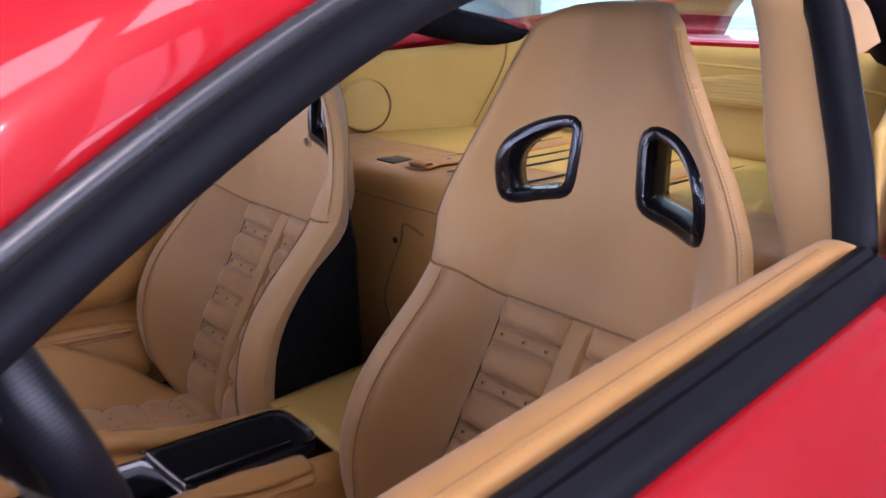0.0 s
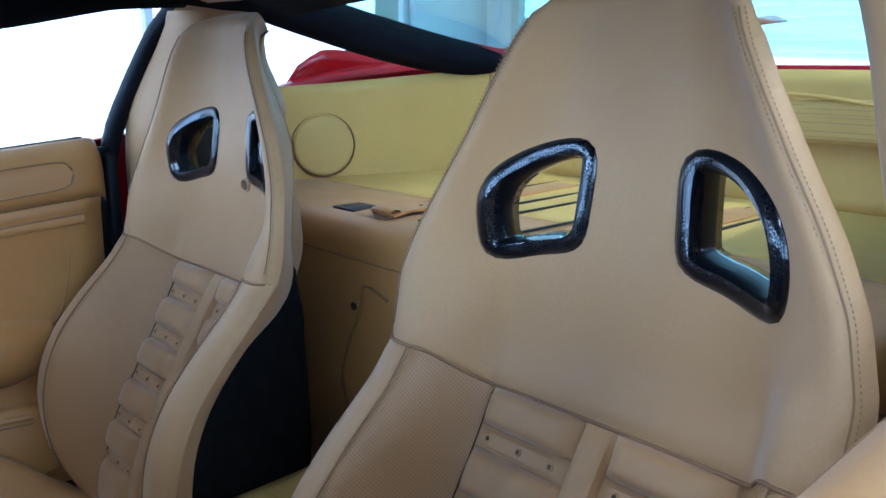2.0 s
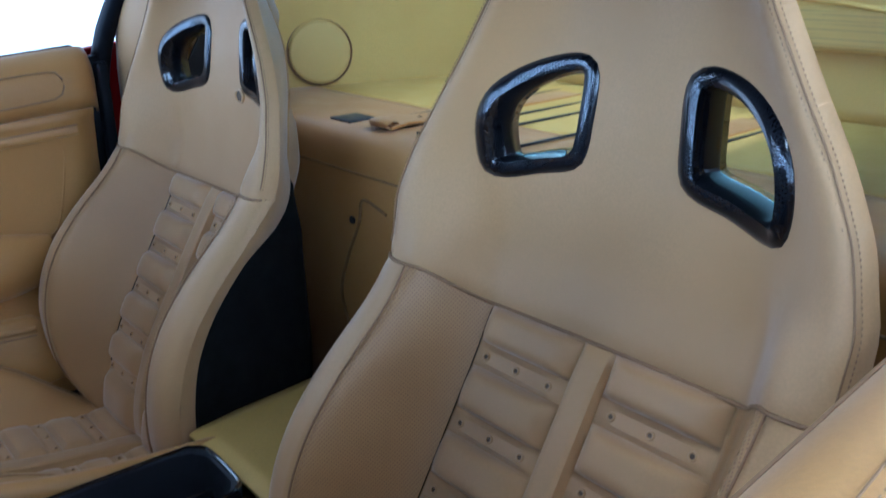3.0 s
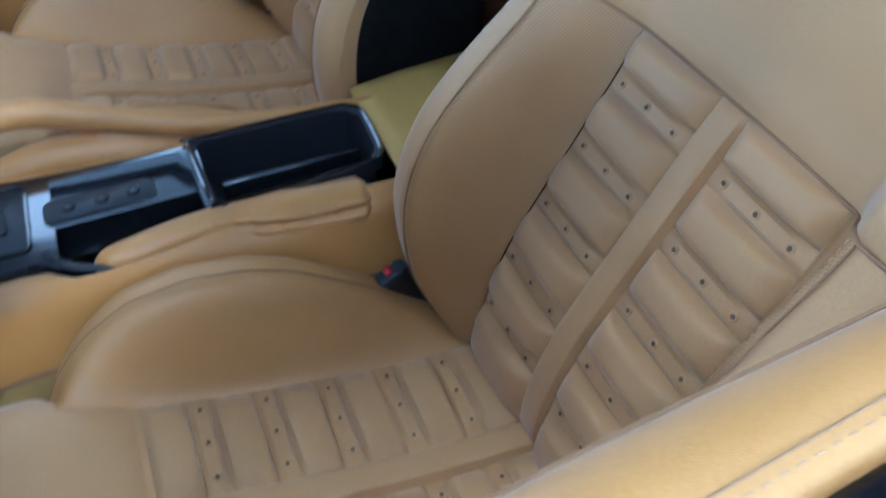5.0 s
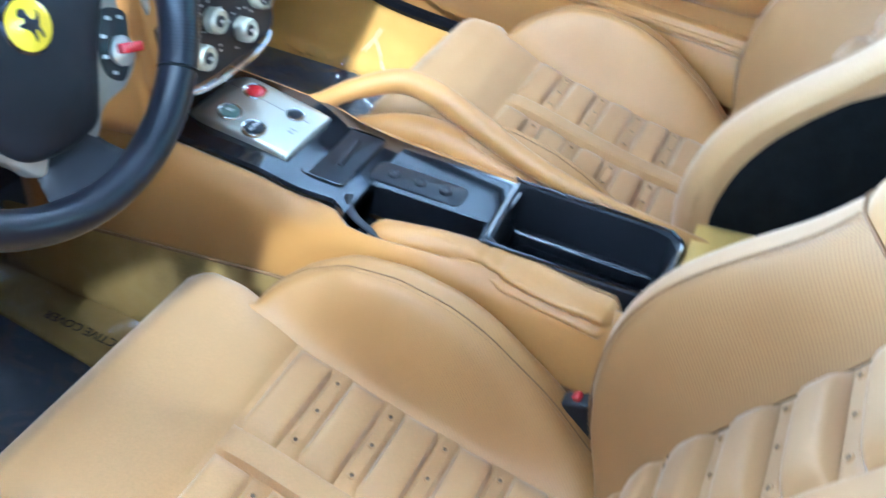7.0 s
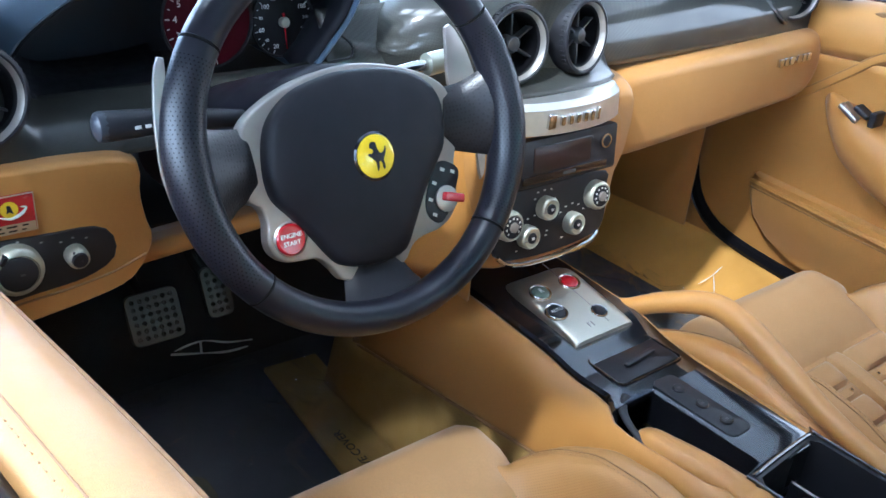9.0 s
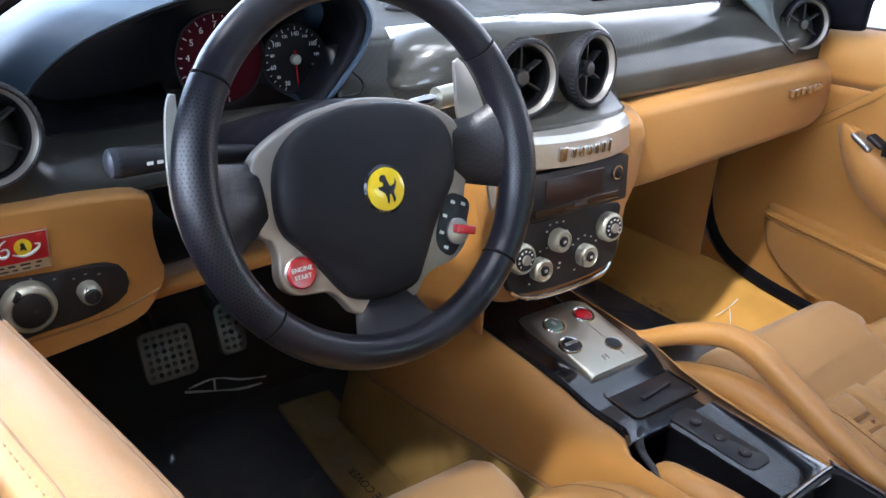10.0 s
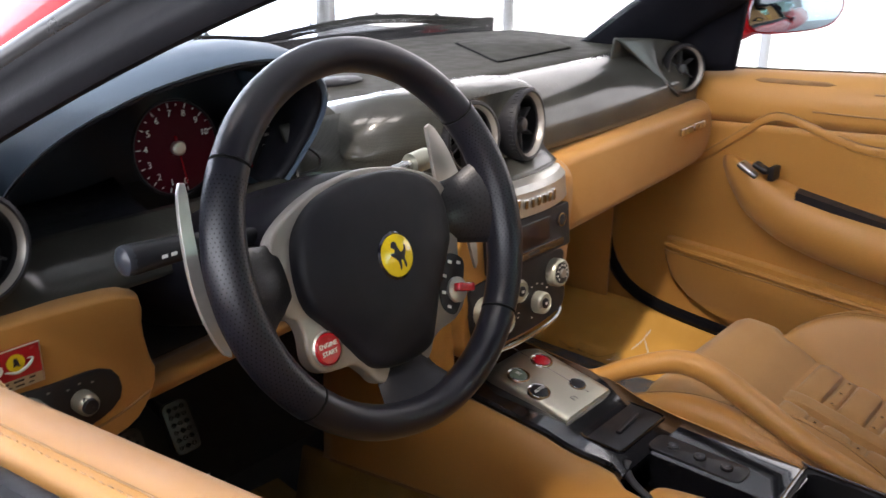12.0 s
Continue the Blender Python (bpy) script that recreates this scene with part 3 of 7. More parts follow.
def hole_ring(side, grow, n=40):
    pts = smooth2(HOLE, n)
    cx, cz = sum(p[0] for p in pts) / n, sum(p[1] for p in pts) / n
    out = []
    for i, (x, z) in enumerate(pts):
        (x0, z0), (x1, z1) = pts[i - 1], pts[(i + 1) % n]
        l = math.hypot(x1 - x0, z1 - z0)
        nx, nz = (z1 - z0) / l, -(x1 - x0) / l
        if nx * (x - cx) + nz * (z - cz) < 0:
            nx, nz = -nx, -nz
        out.append((side * (x + nx * grow), z + nz * grow))
    return out


def inside(p, poly):
    r, (x, y) = False, p
    for (x0, y0), (x1, y1) in zip(poly, poly[1:] + poly[:1]):
        if (y0 > y) != (y1 > y) and x < (x1 - x0) * (y - y0) / (y1 - y0) + x0:
            r = not r
    return r


def headrest_sheet(grow=0.0):
    """The smooth upper leather of the backrest with its two openings."""
    from mathutils.geometry import delaunay_2d_cdt
    rim = [(x, z) for x, z in outline_r if z > 0.742]
    lower = [(x, seam_z(x)) for x in np.linspace(-0.2425, 0.2425, 61)]
    border = [tuple(map(float, p)) for p in lower] + rim + [(-x, z) for x, z in reversed(rim)]
    holes = [hole_ring(s, grow) for s in (1, -1)]
    pts = list(border)
    for h in holes:
        pts += h
    edges = [(i, (i + 1) % len(border)) for i in range(len(border))]
    k = len(border)
    for h in holes:
        edges += [(k + i, k + (i + 1) % len(h)) for i in range(len(h))]
        k += len(h)
    step = 0.008
    for i in range(-32, 33):
        for j in range(0, 60):
            p = (i * step, 0.69 + j * step)
            if inside(p, border) and not any(inside(p, h) for h in holes) and edge_distance(*p) > 0.003 and p[1] > seam_z(p[0]) + 0.004 and min(math.dist(p, q) for h in holes for q in h) > 0.003:
                pts.append(p)
    for d in (0.003, 0.008, 0.014, 0.02):
        c = (0, 0.85)
        for x, z in rim:
            for s in (1, -1):
                v = Vector((c[0] - x, c[1] - z)).normalized() * d
                pts.append((s * (x + v.x), z + v.y))
    v, _, f, _, _, _ = delaunay_2d_cdt([Vector(p) for p in pts], edges, [], 0, 1e-6)
    keep = []
    for t in f:
        c = sum((v[i] for i in t), Vector((0, 0))) / len(t)
        if inside(tuple(c), border) and not any(inside(tuple(c), h) for h in holes):
            keep.append(tuple(t))
    return [(p.x, back_y(p.x, p.y) - 0.004 * math.exp(-((p.y - seam_z(p.x)) / 0.006) ** 2), p.y) for p in v], keep


def bolster_sheet(side, u0, u1):
    def fn(k, v):
        u = u0 + (u1 - u0) * k
        x = 0.19
        for _ in range(4):
            z = 0.325 + (seam_z(x) - 0.325) * v
            x = XP + (wd(max(z, 0.33)) - XP) * u
        dip = 0.004 * (math.exp(-((z - seam_z(x)) / 0.006) ** 2) + math.exp(-(u / 0.05) ** 2))
        crest = 0.0025 * math.exp(-((u - 0.55) / 0.035) ** 2)
        return side * x, back_y(x, max(z, 0.331)) - dip - crest, z
    return grid(fn, 18, 70)


def crest_path(side, u, n=60):
    out = []
    for i in range(n):
        v = i / (n - 1)
        x = 0.19
        for _ in range(4):
            z = 0.345 + (seam_z(x) - 0.345) * v
            x = XP + (wd(z) - XP) * u
        out.append(Vector((side * x, back_y(x, z) + 0.0005, z)))
    return out


def back_frame(z):
    """The middle line of the backrest: point, direction up it and outwards."""
    p = Vector((0, yc(z) + 0.001, z))
    t = Vector((0, yc(z + 0.004) - yc(z - 0.004), 0.008)).normalized()
    return p, t, Vector((0, t.z, -t.y))


zc = Curve([(-0.06, 0.325), (0.0, 0.335), (0.06, 0.338), (0.15, 0.352), (0.25, 0.374), (0.36, 0.404), (0.40, 0.424), (0.45, 0.442), (0.49, 0.444), (0.515, 0.430), (0.533, 0.395), (0.542, 0.35), (0.55, 0.27)], 0.008)
zr = Curve([(-0.06, 0.27), (0.0, 0.318), (0.05, 0.358), (0.1, 0.402), (0.174, 0.452), (0.22, 0.472), (0.28, 0.484), (0.34, 0.478), (0.39, 0.458), (0.425, 0.432), (0.45, 0.39), (0.48, 0.35), (0.515, 0.32), (0.535, 0.29), (0.55, 0.25)], 0.010)
wc = Curve([(-0.06, 0.20), (0.0, 0.228), (0.08, 0.246), (0.2, 0.252), (0.35, 0.246), (0.40, 0.226), (0.43, 0.200), (0.455, 0.186), (0.48, 0.180), (0.55, 0.172)], 0.014)


def cush_z(x, y):
    a, w = abs(x), wc(y)
    xk = w - 0.05
    if a < XP:
        z = zc(y)
    else:
        z = zc(y) + (zr(y) - zc(y)) * ease((a - XP) / max(0.015, xk - XP))
    d = w - a
    if d < 0.03:
        q = 1 - d / 0.03
        z -= 0.03 * (1 - math.sqrt(max(0.0, 1 - q * q)))
    return z


def seat_frame_cushion(y):
    p = Vector((0, y, zc(y) + 0.001))
    t = Vector((0, 0.008, zc(y + 0.004) - zc(y - 0.004))).normalized()
    return p, t, Vector((0, -t.z, t.y))


def pad_patch(frame_at, x0, x1, s0, s1, h, nu=10, nv=10, base=-0.004, power=4):
    """A stuffed leather pad lying on a curved middle line, x0..x1 across and s0..s1 along."""
    def fn(u, v):
        p, t, n = frame_at(s0 + (s1 - s0) * v)
        fu, fv = 1 - abs(2 * u - 1) ** power, 1 - abs(2 * v - 1) ** power
        k = max(0.0, fu * fv) ** 0.5
        return p + Vector((x0 + (x1 - x0) * u, 0, 0)) + n * (base + (h - base) * k)
    return grid(fn, nu, nv)


def sports_seat():
    s = thing("sports_seat", (0, 0, 0.17), "tan leather sports seat with ribbed centre and two carbon-ringed backrest openings", "car seat", "front seats")
    hr = part("backrest_upper", headrest_sheet(), "leather_seat", s, "smooth tan leather head section", 60)
    for side in (1, -1):
        part("backrest_bolster", bolster_sheet(side, 0.0, 0.55), "perf_back", s, "perforated tan leather side bolster", 60)
        part("bolster_edge", bolster_sheet(side, 0.55, 1.0), "leather_seat", s, "smooth leather outer edge of the bolster", 60)
        part("piping", tube(crest_path(side, 0.55), 0.0012, 6), "seam", s, "dark sewn seam")
        part("stitching", stitches([p + Vector((-side * 0.006, 0, 0)) for p in crest_path(side, 0.55, 40)], r=0.0005), "thread", s)
    # outer sides of the backrest and its black shell
    ring_f = [(float(x), back_y(float(x), max(0.331, float(z))) + 0.0008, float(z)) for x, z in OUT]

    def crown(z):
        return 0.022 * ease((z - 0.97) / 0.09)

    def thick(z):
        return 0.050 - 0.027 * ease((z - 0.90) / 0.14)

    def side_fn(k):
        out = []
        for x, y, z in ring_f:
            up = ease((z - 0.70) / 0.08)
            yb = y - thick(z)
            inn = 1 - (0.10 + 0.17 * up) * k ** (1.6 - 0.3 * up)
            out.append(Vector((x * inn, y + (yb - y) * k, z - crown(z) * k ** 1.5)))
        return out
    part("backrest_side", loft([side_fn(k / 6) for k in range(7)], False), "leather_seat", s, "tan leather sides of the backrest", 70)

    def shell_fn(k):
        out = []
        for x, y, z in ring_f:
            if z > 0.745:
                z, x = 0.745, math.copysign(min(abs(x), 0.225), x)
            y0, y1 = y - 0.018, -0.195
            inn = 0.975 - 0.10 * ease((z - 0.66) / 0.08) - 0.16 * k - 0.2 * max(0, k - 0.8) * 5
            out.append(Vector((x * inn, y0 + (min(y1, y0 - 0.01) - y0) * min(1, k * 1.2), z)))
        return out
    part("backrest_shell", loft([shell_fn(k / 8) for k in range(9)], False), "shell", s, "matt black backrest shell", 70)
    part("backrest_back", grid(lambda u, v: ((2 * u - 1) * 0.62 * wd(0.34 + 0.405 * v), -0.197, 0.34 + 0.405 * v), 9, 30), "shell", s, "matt black back panel")
    hv, hf = headrest_sheet(0.016)
    part("headrest_back", ([(x * (1 - 0.25 * min(1.0, abs(x) / wd(z)) ** 4), max(y, yc(z)) - thick(z) + 0.001, z - crown(z) - 0.001) for x, y, z in hv], hf), "leather_seat", s, "tan leather back of the head section", 60)
    # seams across and down the head section
    for side in (1, -1):
        path = []
        for z in np.linspace(0.75, 1.05, 40):
            x = wd(z) - 0.009
            path.append(Vector((side * x, back_y(x, z) + 0.0006, z)))
        part("piping", tube(path, 0.0009, 6), "seam", hr, "dark sewn seam")
        part("stitching", join(stitches([p + Vector((0.0042 * side, -0.0012, 0)) for p in path], 0.0026, 0.0016, 0.0005), stitches([p - Vector((0.0042 * side, 0, 0)) for p in path], 0.0026, 0.0016, 0.0005)), "seam", hr, "double row of brown stitching")
    cross = [Vector((x, back_y(x, seam_z(x)) - 0.002, seam_z(x))) for x in np.linspace(-0.236, 0.236, 60)]
    part("piping", tube(cross, 0.0018, 6), "seam", hr, "dark sewn seam")
    # carbon rings of the openings
    for side in (1, -1):
        prof = [(-0.0150, -0.040), (-0.0170, -0.025), (-0.0165, -0.006), (-0.012, 0.0035), (-0.004, 0.0045), (0.002, 0.002), (0.004, -0.003)]
        rings = []
        for g, dy in prof:
            rings.append([Vector((x, back_y(*q) + dy, z)) for (x, z), q in zip(hole_ring(side, g), hole_ring(side, 0.0))])
        part("opening_ring", loft(rings, True, False), "gloss_rim", s, "glossy black carbon-fibre ring", 50, 0.003)
    # ribbed centre of the backrest
    base = grid(lambda u, v: (XP * (2 * u - 1), yc(0.335 + 0.365 * v) - 0.003, 0.335 + 0.365 * v), 8, 60)
    part("insert_base", base, "leather_seat", s, "leather ground under the ribs")
    rows = [0.652 - 0.060 * i for i in range(5)]
    top = 0.697
    eye = turned([(0.0016, 0.0000), (0.0022, 0.0010), (0.0033, 0.0018), (0.0044, 0.0010), (0.0047, -0.0006)], Matrix(), 10)
    for side in (1, -1):
        a, b = (0.0185, 0.136) if side > 0 else (-0.136, -0.0185)
        z1 = top
        for zd in rows + [None]:
            z0 = zd + 0.0105 if zd else 0.337
            part("rib", pad_patch(back_frame, a, b, z0, z1, 0.0150, 14, 14, -0.003, 4.0), "leather_seat", s)
            if zd:
                st = part("rib_strip", pad_patch(back_frame, a, b, zd - 0.0095, zd + 0.0095, 0.0015, 10, 6, -0.003, 8), "leather_seat", s, "flat leather strip between ribs")
                p, t, n = back_frame(zd)
                for off in (0.037, 0.078, 0.119):
                    q = p + Vector((side * off, 0, 0)) + n * 0.0012
                    part("eyelet", moved(eye, plane_at(q, t.cross(n), t)), "leather_seat", st)
                    part("eyelet_hole", moved(turned([(0.0027, 0.0004), (0.0022, 0.0014)], Matrix(), 10), plane_at(q, t.cross(n), t)), "dark_hole", st, "dark punched hole")
            z1 = (zd - 0.0105) if zd else z1
    part("strap", pad_patch(back_frame, -0.0175, 0.0175, 0.337, 0.698, 0.0085, 12, 60, -0.004, 6), "leather_seat", s, "raised leather strap down the middle")
    # cushion
    def bol(side):
        def fn(u, v):
            y = -0.05 + 0.596 * v
            x = XP + (wc(y) - XP) * u
            return side * x, y, cush_z(x, y) - 0.003 * math.exp(-(u / 0.05) ** 2)
        return grid(fn, 26, 60)

    def skirt(side):
        def fn(u, v):
            y = -0.05 + 0.596 * v
            z0 = cush_z(wc(y), y)
            return side * (wc(y) - 0.004 * u - 0.03 * u * u), y, z0 + (0.20 - z0) * u
        return grid(fn, 8, 60)
    for side in (1, -1):
        part("cushion_bolster", bol(side), "perf_cush", s, "perforated tan leather cushion bolster", 60)
        part("cushion_side", skirt(side), "leather_seat", s, "", 60)
        pth = []
        for v in np.linspace(0.1, 0.93, 60):
            y = -0.05 + 0.596 * v
            x = XP + (wc(y) - XP) * 0.62
            pth.append(Vector((side * x, y, cush_z(x, y) + 0.0004)))
        part("piping", tube(pth, 0.001, 6), "seam", s, "dark sewn seam")
        part("stitching", stitches([p + Vector((-side * 0.006, 0, 0)) for p in pth], r=0.0005), "thread", s)
    part("cushion_front", grid(lambda u, v: ((2 * u - 1) * (0.139 + 0.038 * ease((0.36 + 0.186 * v - 0.405) / 0.04)), 0.36 + 0.186 * v, zc(0.36 + 0.186 * v) - 0.03 * ease((0.36 + 0.186 * v - 0.405) / 0.04) * max(0.0, (abs(2 * u - 1) - 0.78) / 0.22) ** 2.5 - 0.005 * math.exp(-(v / 0.04) ** 2) - 0.003 * math.exp(-((1 - abs(2 * u - 1)) / 0.03) ** 2)), 24, 36), "leather_seat", s, "plain tan leather front roll", 60)
    part("cushion_base", grid(lambda u, v: (XP * (2 * u - 1), -0.05 + 0.415 * v, zc(-0.05 + 0.415 * v) - 0.003), 8, 50), "leather_seat", s, "leather ground under the ribs")
    crows = [0.305 - 0.0645 * i for i in range(5)]
    for side in (1, -1):
        a, b = (0.0185, 0.136) if side > 0 else (-0.136, -0.0185)
        y1 = 0.358
        for yd in crows + [None]:
            y0 = yd + 0.011 if yd else -0.02
            part("rib", pad_patch(seat_frame_cushion, a, b, y0, y1, 0.0092, 12, 12, -0.004, 5), "leather_seat", s)
            if yd:
                st = part("rib_strip", pad_patch(seat_frame_cushion, a, b, yd - 0.010, yd + 0.010, 0.0015, 10, 6, -0.003, 8), "leather_seat", s, "flat leather strip between ribs")
                p, t, n = seat_frame_cushion(yd)
                for off in (0.037, 0.078, 0.119):
                    q = p + Vector((side * off, 0, 0)) + n * 0.0012
                    part("eyelet", moved(eye, plane_at(q, n.cross(t) * -1, t)), "leather_seat", st)
                    part("eyelet_hole", moved(turned([(0.0027, 0.0004), (0.0022, 0.0014)], Matrix(), 10), plane_at(q, t.cross(n), t)), "dark_hole", st, "dark punched hole")
            y1 = (yd - 0.011) if yd else y1
    part("strap", pad_patch(seat_frame_cushion, -0.0175, 0.0175, -0.01, 0.362, 0.0095, 12, 60, -0.004, 6), "leather_seat", s, "raised leather strap along the middle")
    part("base", join(box((0, 0.2, 0.205), (0.40, 0.52, 0.07), 0.01), box((0.17, 0.2, 0.18), (0.04, 0.5, 0.03), 0.004), box((-0.17, 0.2, 0.18), (0.04, 0.5, 0.03), 0.004)), "black_plastic", s, "black seat base and rails")
    return s


seat = sports_seat()
seat.location = (-0.37, 0, 0.17)
copy_thing(seat, Matrix.Translation((0.37, 0, 0.17)))


# ---- car body ----
def belt_x(y):
    return 0.70 + 0.09 * y


def belt_z(y):
    return 0.868 - 0.08 * y


def sweep(ys, profile, side):
    """Rings of (offset from the belt line, height over it or below 0.6 as a height) along the car."""
    return [[Vector((side * (belt_x(y) + dx), y, belt_z(y) + dz)) for dx, dz in profile(y)] for y in ys]


body = thing("sports_car", (0, 0, GZ), "glossy red two-seat coupe with tan leather cabin", "car")
DY0, DY1 = -0.10, 0.98


def skin_profile(y):
    return [(0.072, -0.016), (0.084, -0.028), (0.105, -0.07), (0.138, -0.17), (0.158, -0.30), (0.155, -0.42), (0.13, -0.54), (0.10, -0.66)]


def pillar_point(y, side):
    tab = ((1.10, -0.845, 0.61), (0.90, -0.800, 0.735), (0.75, -0.750, 0.832), (0.6, -0.704, 0.918), (0.45, -0.660, 0.998), (0.316, -0.622, 1.056), (0.2, -0.592, 1.090), (0.05, -0.562, 1.108), (-0.12, -0.550, 1.110), (-0.25, -0.550, 1.098), (-0.40, -0.56, 1.08))
    ys = [t[0] for t in tab][::-1]
    x = np.interp(y, ys, [t[1] for t in tab][::-1])
    z = np.interp(y, ys, [t[2] for t in tab][::-1])
    return Vector((-side * x, y, z))


def pillar_rings(side, section, y0=1.10, y1=-0.40, n=44):
    pts = spline([pillar_point(y, side) for y in np.linspace(y0, y1, 16)], n)
    rings = []
    for i, p in enumerate(pts):
        t = (pts[min(n - 1, i + 1)] - pts[max(0, i - 1)]).normalized()
        k = ease((p.y - 0.0) / 0.45)
        nrm = Vector((side * (0.62 + 0.22 * k), 0.30 * k, 0.78 - 0.3 * k))
        nrm = (nrm - t * nrm.dot(t)).normalized()
        w = t.cross(nrm)
        if w.z < 0:
            w = -w
        slim = 0.06 * ease((p.y - 0.25) / 0.2) * (1 - ease((p.y - 0.80) / 0.2)) if side > 0 else 0.0
        rings.append([p + w * (a + slim * (1 - a / 0.178)) + nrm * b for a, b in section])
    return rings


for side in (-1, 1):
    part("door_frame_seal", loft(pillar_rings(side, [(0.002, -0.004), (-0.001, 0.001), (0.002, 0.009), (0.009, 0.013), (0.015, 0.014), (0.019, 0.020), (0.027, 0.026), (0.034, 0.026), (0.040, 0.019), (0.042, 0.008), (0.041, -0.004)])), "rubber", body, "black rubber window frame seal", 50)
    part("frame_lip", loft(pillar_rings(side, [(0.0305 + 0.0072 * math.cos(a), 0.0225 + 0.0072 * math.sin(a)) for a in np.linspace(0, 2 * math.pi, 13)[:-1]])), "lip_rubber", body, "satin black lip along the window frame", 60)
    part("roof_pillar", loft(pillar_rings(side, [(0.041, 0.0), (0.043, 0.009), (0.052, 0.015), (0.085, 0.021), (0.12, 0.019), (0.145, 0.010), (0.152, 0.0), (0.15, -0.01), (0.05, -0.012)])), "red_paint", body, "glossy red windscreen pillar and roof rail", 40)
    part("windscreen_trim", loft(pillar_rings(side, [(0.153, 0.0), (0.153, 0.010), (0.163, 0.013), (0.176, 0.010), (0.178, 0.0), (0.17, -0.008)], 1.10, 0.25)), "rubber", body, "black windscreen edge trim", 50)
    part("pillar_lining", loft(pillar_rings(side, [(0.004, -0.004), (0.008, -0.008), (0.03, -0.013), (0.075, -0.016), (0.115, -0.017), (0.155, -0.015), (0.176, -0.004), (0.14, -0.008)])), "headliner", body, "dark inner pillar lining", 50)
    # black panel in the front corner of the side window
    def sail(u, v):
        front = Vector((side * (0.728 - 0.034 * v), 0.657 - 0.025 * v, 0.832 + 0.135 * v))
        back = pillar_point(0.86 - 0.18 * v, side) + Vector((0, 0.03 * v, 0.04 + 0.085 * v))
        return front.lerp(back, u) + Vector((-side * 0.006 * math.sin(math.pi * min(1.0, 3 * u) / 2), 0, 0))
    part("corner_panel", grid(sail, 14, 10), "headliner", body, "dark panel in the front window corner", 60, 0.012)
    # body sides before and behind the door
    wing_rings = []
    for y in np.linspace(DY1 + 0.006, 2.5, 24):
        f = max(0.0, y - 1.05)
        inner = 0.79 - 0.083 * (y - 1.33)
        ring = [Vector((side * (belt_x(y) + dx - 0.02 * (y - 1.0) - 0.10 * f - 0.035 * f * f), y, belt_z(y) + dz * (1 - 0.12 * f))) for dx, dz in skin_profile(y)]
        edge = ring[0].copy()
        lip_x = side * min(abs(edge.x) - 0.004, inner if y > 1.2 else abs(edge.x) - 0.004 - 0.02 * max(0.0, y - 1.0))
        wing_rings.append([Vector((lip_x, y, edge.z + 0.012 * ease(f / 0.3)))] + ring)
    part("front_wing", loft(wing_rings, False, False), "red_paint", body, "red front wing", 40, 0.004)

    def quarter(y):
        k = ease((-0.12 - y) / 0.5)
        return [(-0.01 + 0.065 * (1 - k) ** 4, 0.02 * k + 0.035 * k), (0.03 + 0.03 * (1 - k) ** 4, 0.022 * k + 0.05 * k), (0.075, 0.0 + 0.055 * k), (0.11 + 0.03 * k, -0.04 + 0.02 * k), (0.138 + 0.06 * k, -0.15), (0.158 + 0.07 * k, -0.30), (0.155 + 0.06 * k, -0.42), (0.10, -0.68)]
    part("rear_wing", loft(sweep(np.linspace(DY0 - 0.006, -2.0, 26), quarter, side), False, False), "red_paint", body, "red rear wing", 50, 0.004)
    # red buttress and dark lining beside the rear window
    bp = [(0.575, -0.36, 1.098), (0.565, -0.5, 1.078), (0.53, -0.66, 1.05), (0.465, -0.80, 1.018), (0.40, -0.91, 0.993)]
    part("rear_buttress", tube(spline([Vector((side * x, y, z)) for x, y, z in bp], 20), lambda s: 0.026 - 0.012 * s, 12, squash=0.6), "red_paint", body, "red rear pillar", 50)
    cp = [(0.575, -0.25, 1.125), (0.565, -0.36, 1.11), (0.55, -0.47, 1.08), (0.52, -0.59, 1.043), (0.475, -0.70, 1.012), (0.43, -0.79, 0.995), (0.415, -0.83, 0.992)]
    part("rear_pillar_lining", tube(spline([Vector((side * x, y, z)) for x, y, z in cp], 24), lambda s: (0.030 + 0.022 * math.sin(math.pi * s) ** 0.7) * min(1.0, max(0.25, (1.02 - s) * 6) ** 0.5), 16, squash=0.75), "headliner", body, "dark rear pillar lining", 50)
    part("rear_flank", grid(lambda u, v: (side * (0.70 - 0.05 * u), -0.485 - 0.8 * u, 0.90 + (0.06 + 0.075 * min(1, u * 9) ** 0.6 - 0.07 * u) * v), 30, 6), "red_paint", body, "red flank beside the rear window", 60, 0.004)
    # window pillar behind the door: rubber edge and tan trim
    ep = [(0.590, -0.235, 1.10), (0.625, -0.208, 1.062), (0.657, -0.182, 1.0), (0.683, -0.162, 0.945), (0.698, -0.148, 0.905), (0.712, -0.135, 0.84), (0.72, -0.12, 0.70), (0.72, -0.11, 0.4)]
    part("door_post_seal", tube(spline([Vector((side * x, y, z)) for x, y, z in ep], 26), 0.020, 10, (0, 1, 0), 0.8), "rubber", body, "dark rubber seal on the door post", 50)

    def post(u, v):
        z = 1.09 - 0.80 * v
        zk = [0.3, 0.70, 0.84, 0.905, 0.957, 1.005, 1.046, 1.09]
        xs = float(np.interp(z, zk, [0.71, 0.71, 0.705, 0.69, 0.670, 0.646, 0.622, 0.59]))
        xl = float(np.interp(z, zk, [0.64, 0.63, 0.612, 0.591, 0.574, 0.557, 0.540, 0.52]))
        k = min(1.0, u / 0.6)
        back = max(0.0, (u - 0.6) / 0.4)
        lean = -0.05 * ease((z - 0.90) / 0.2)
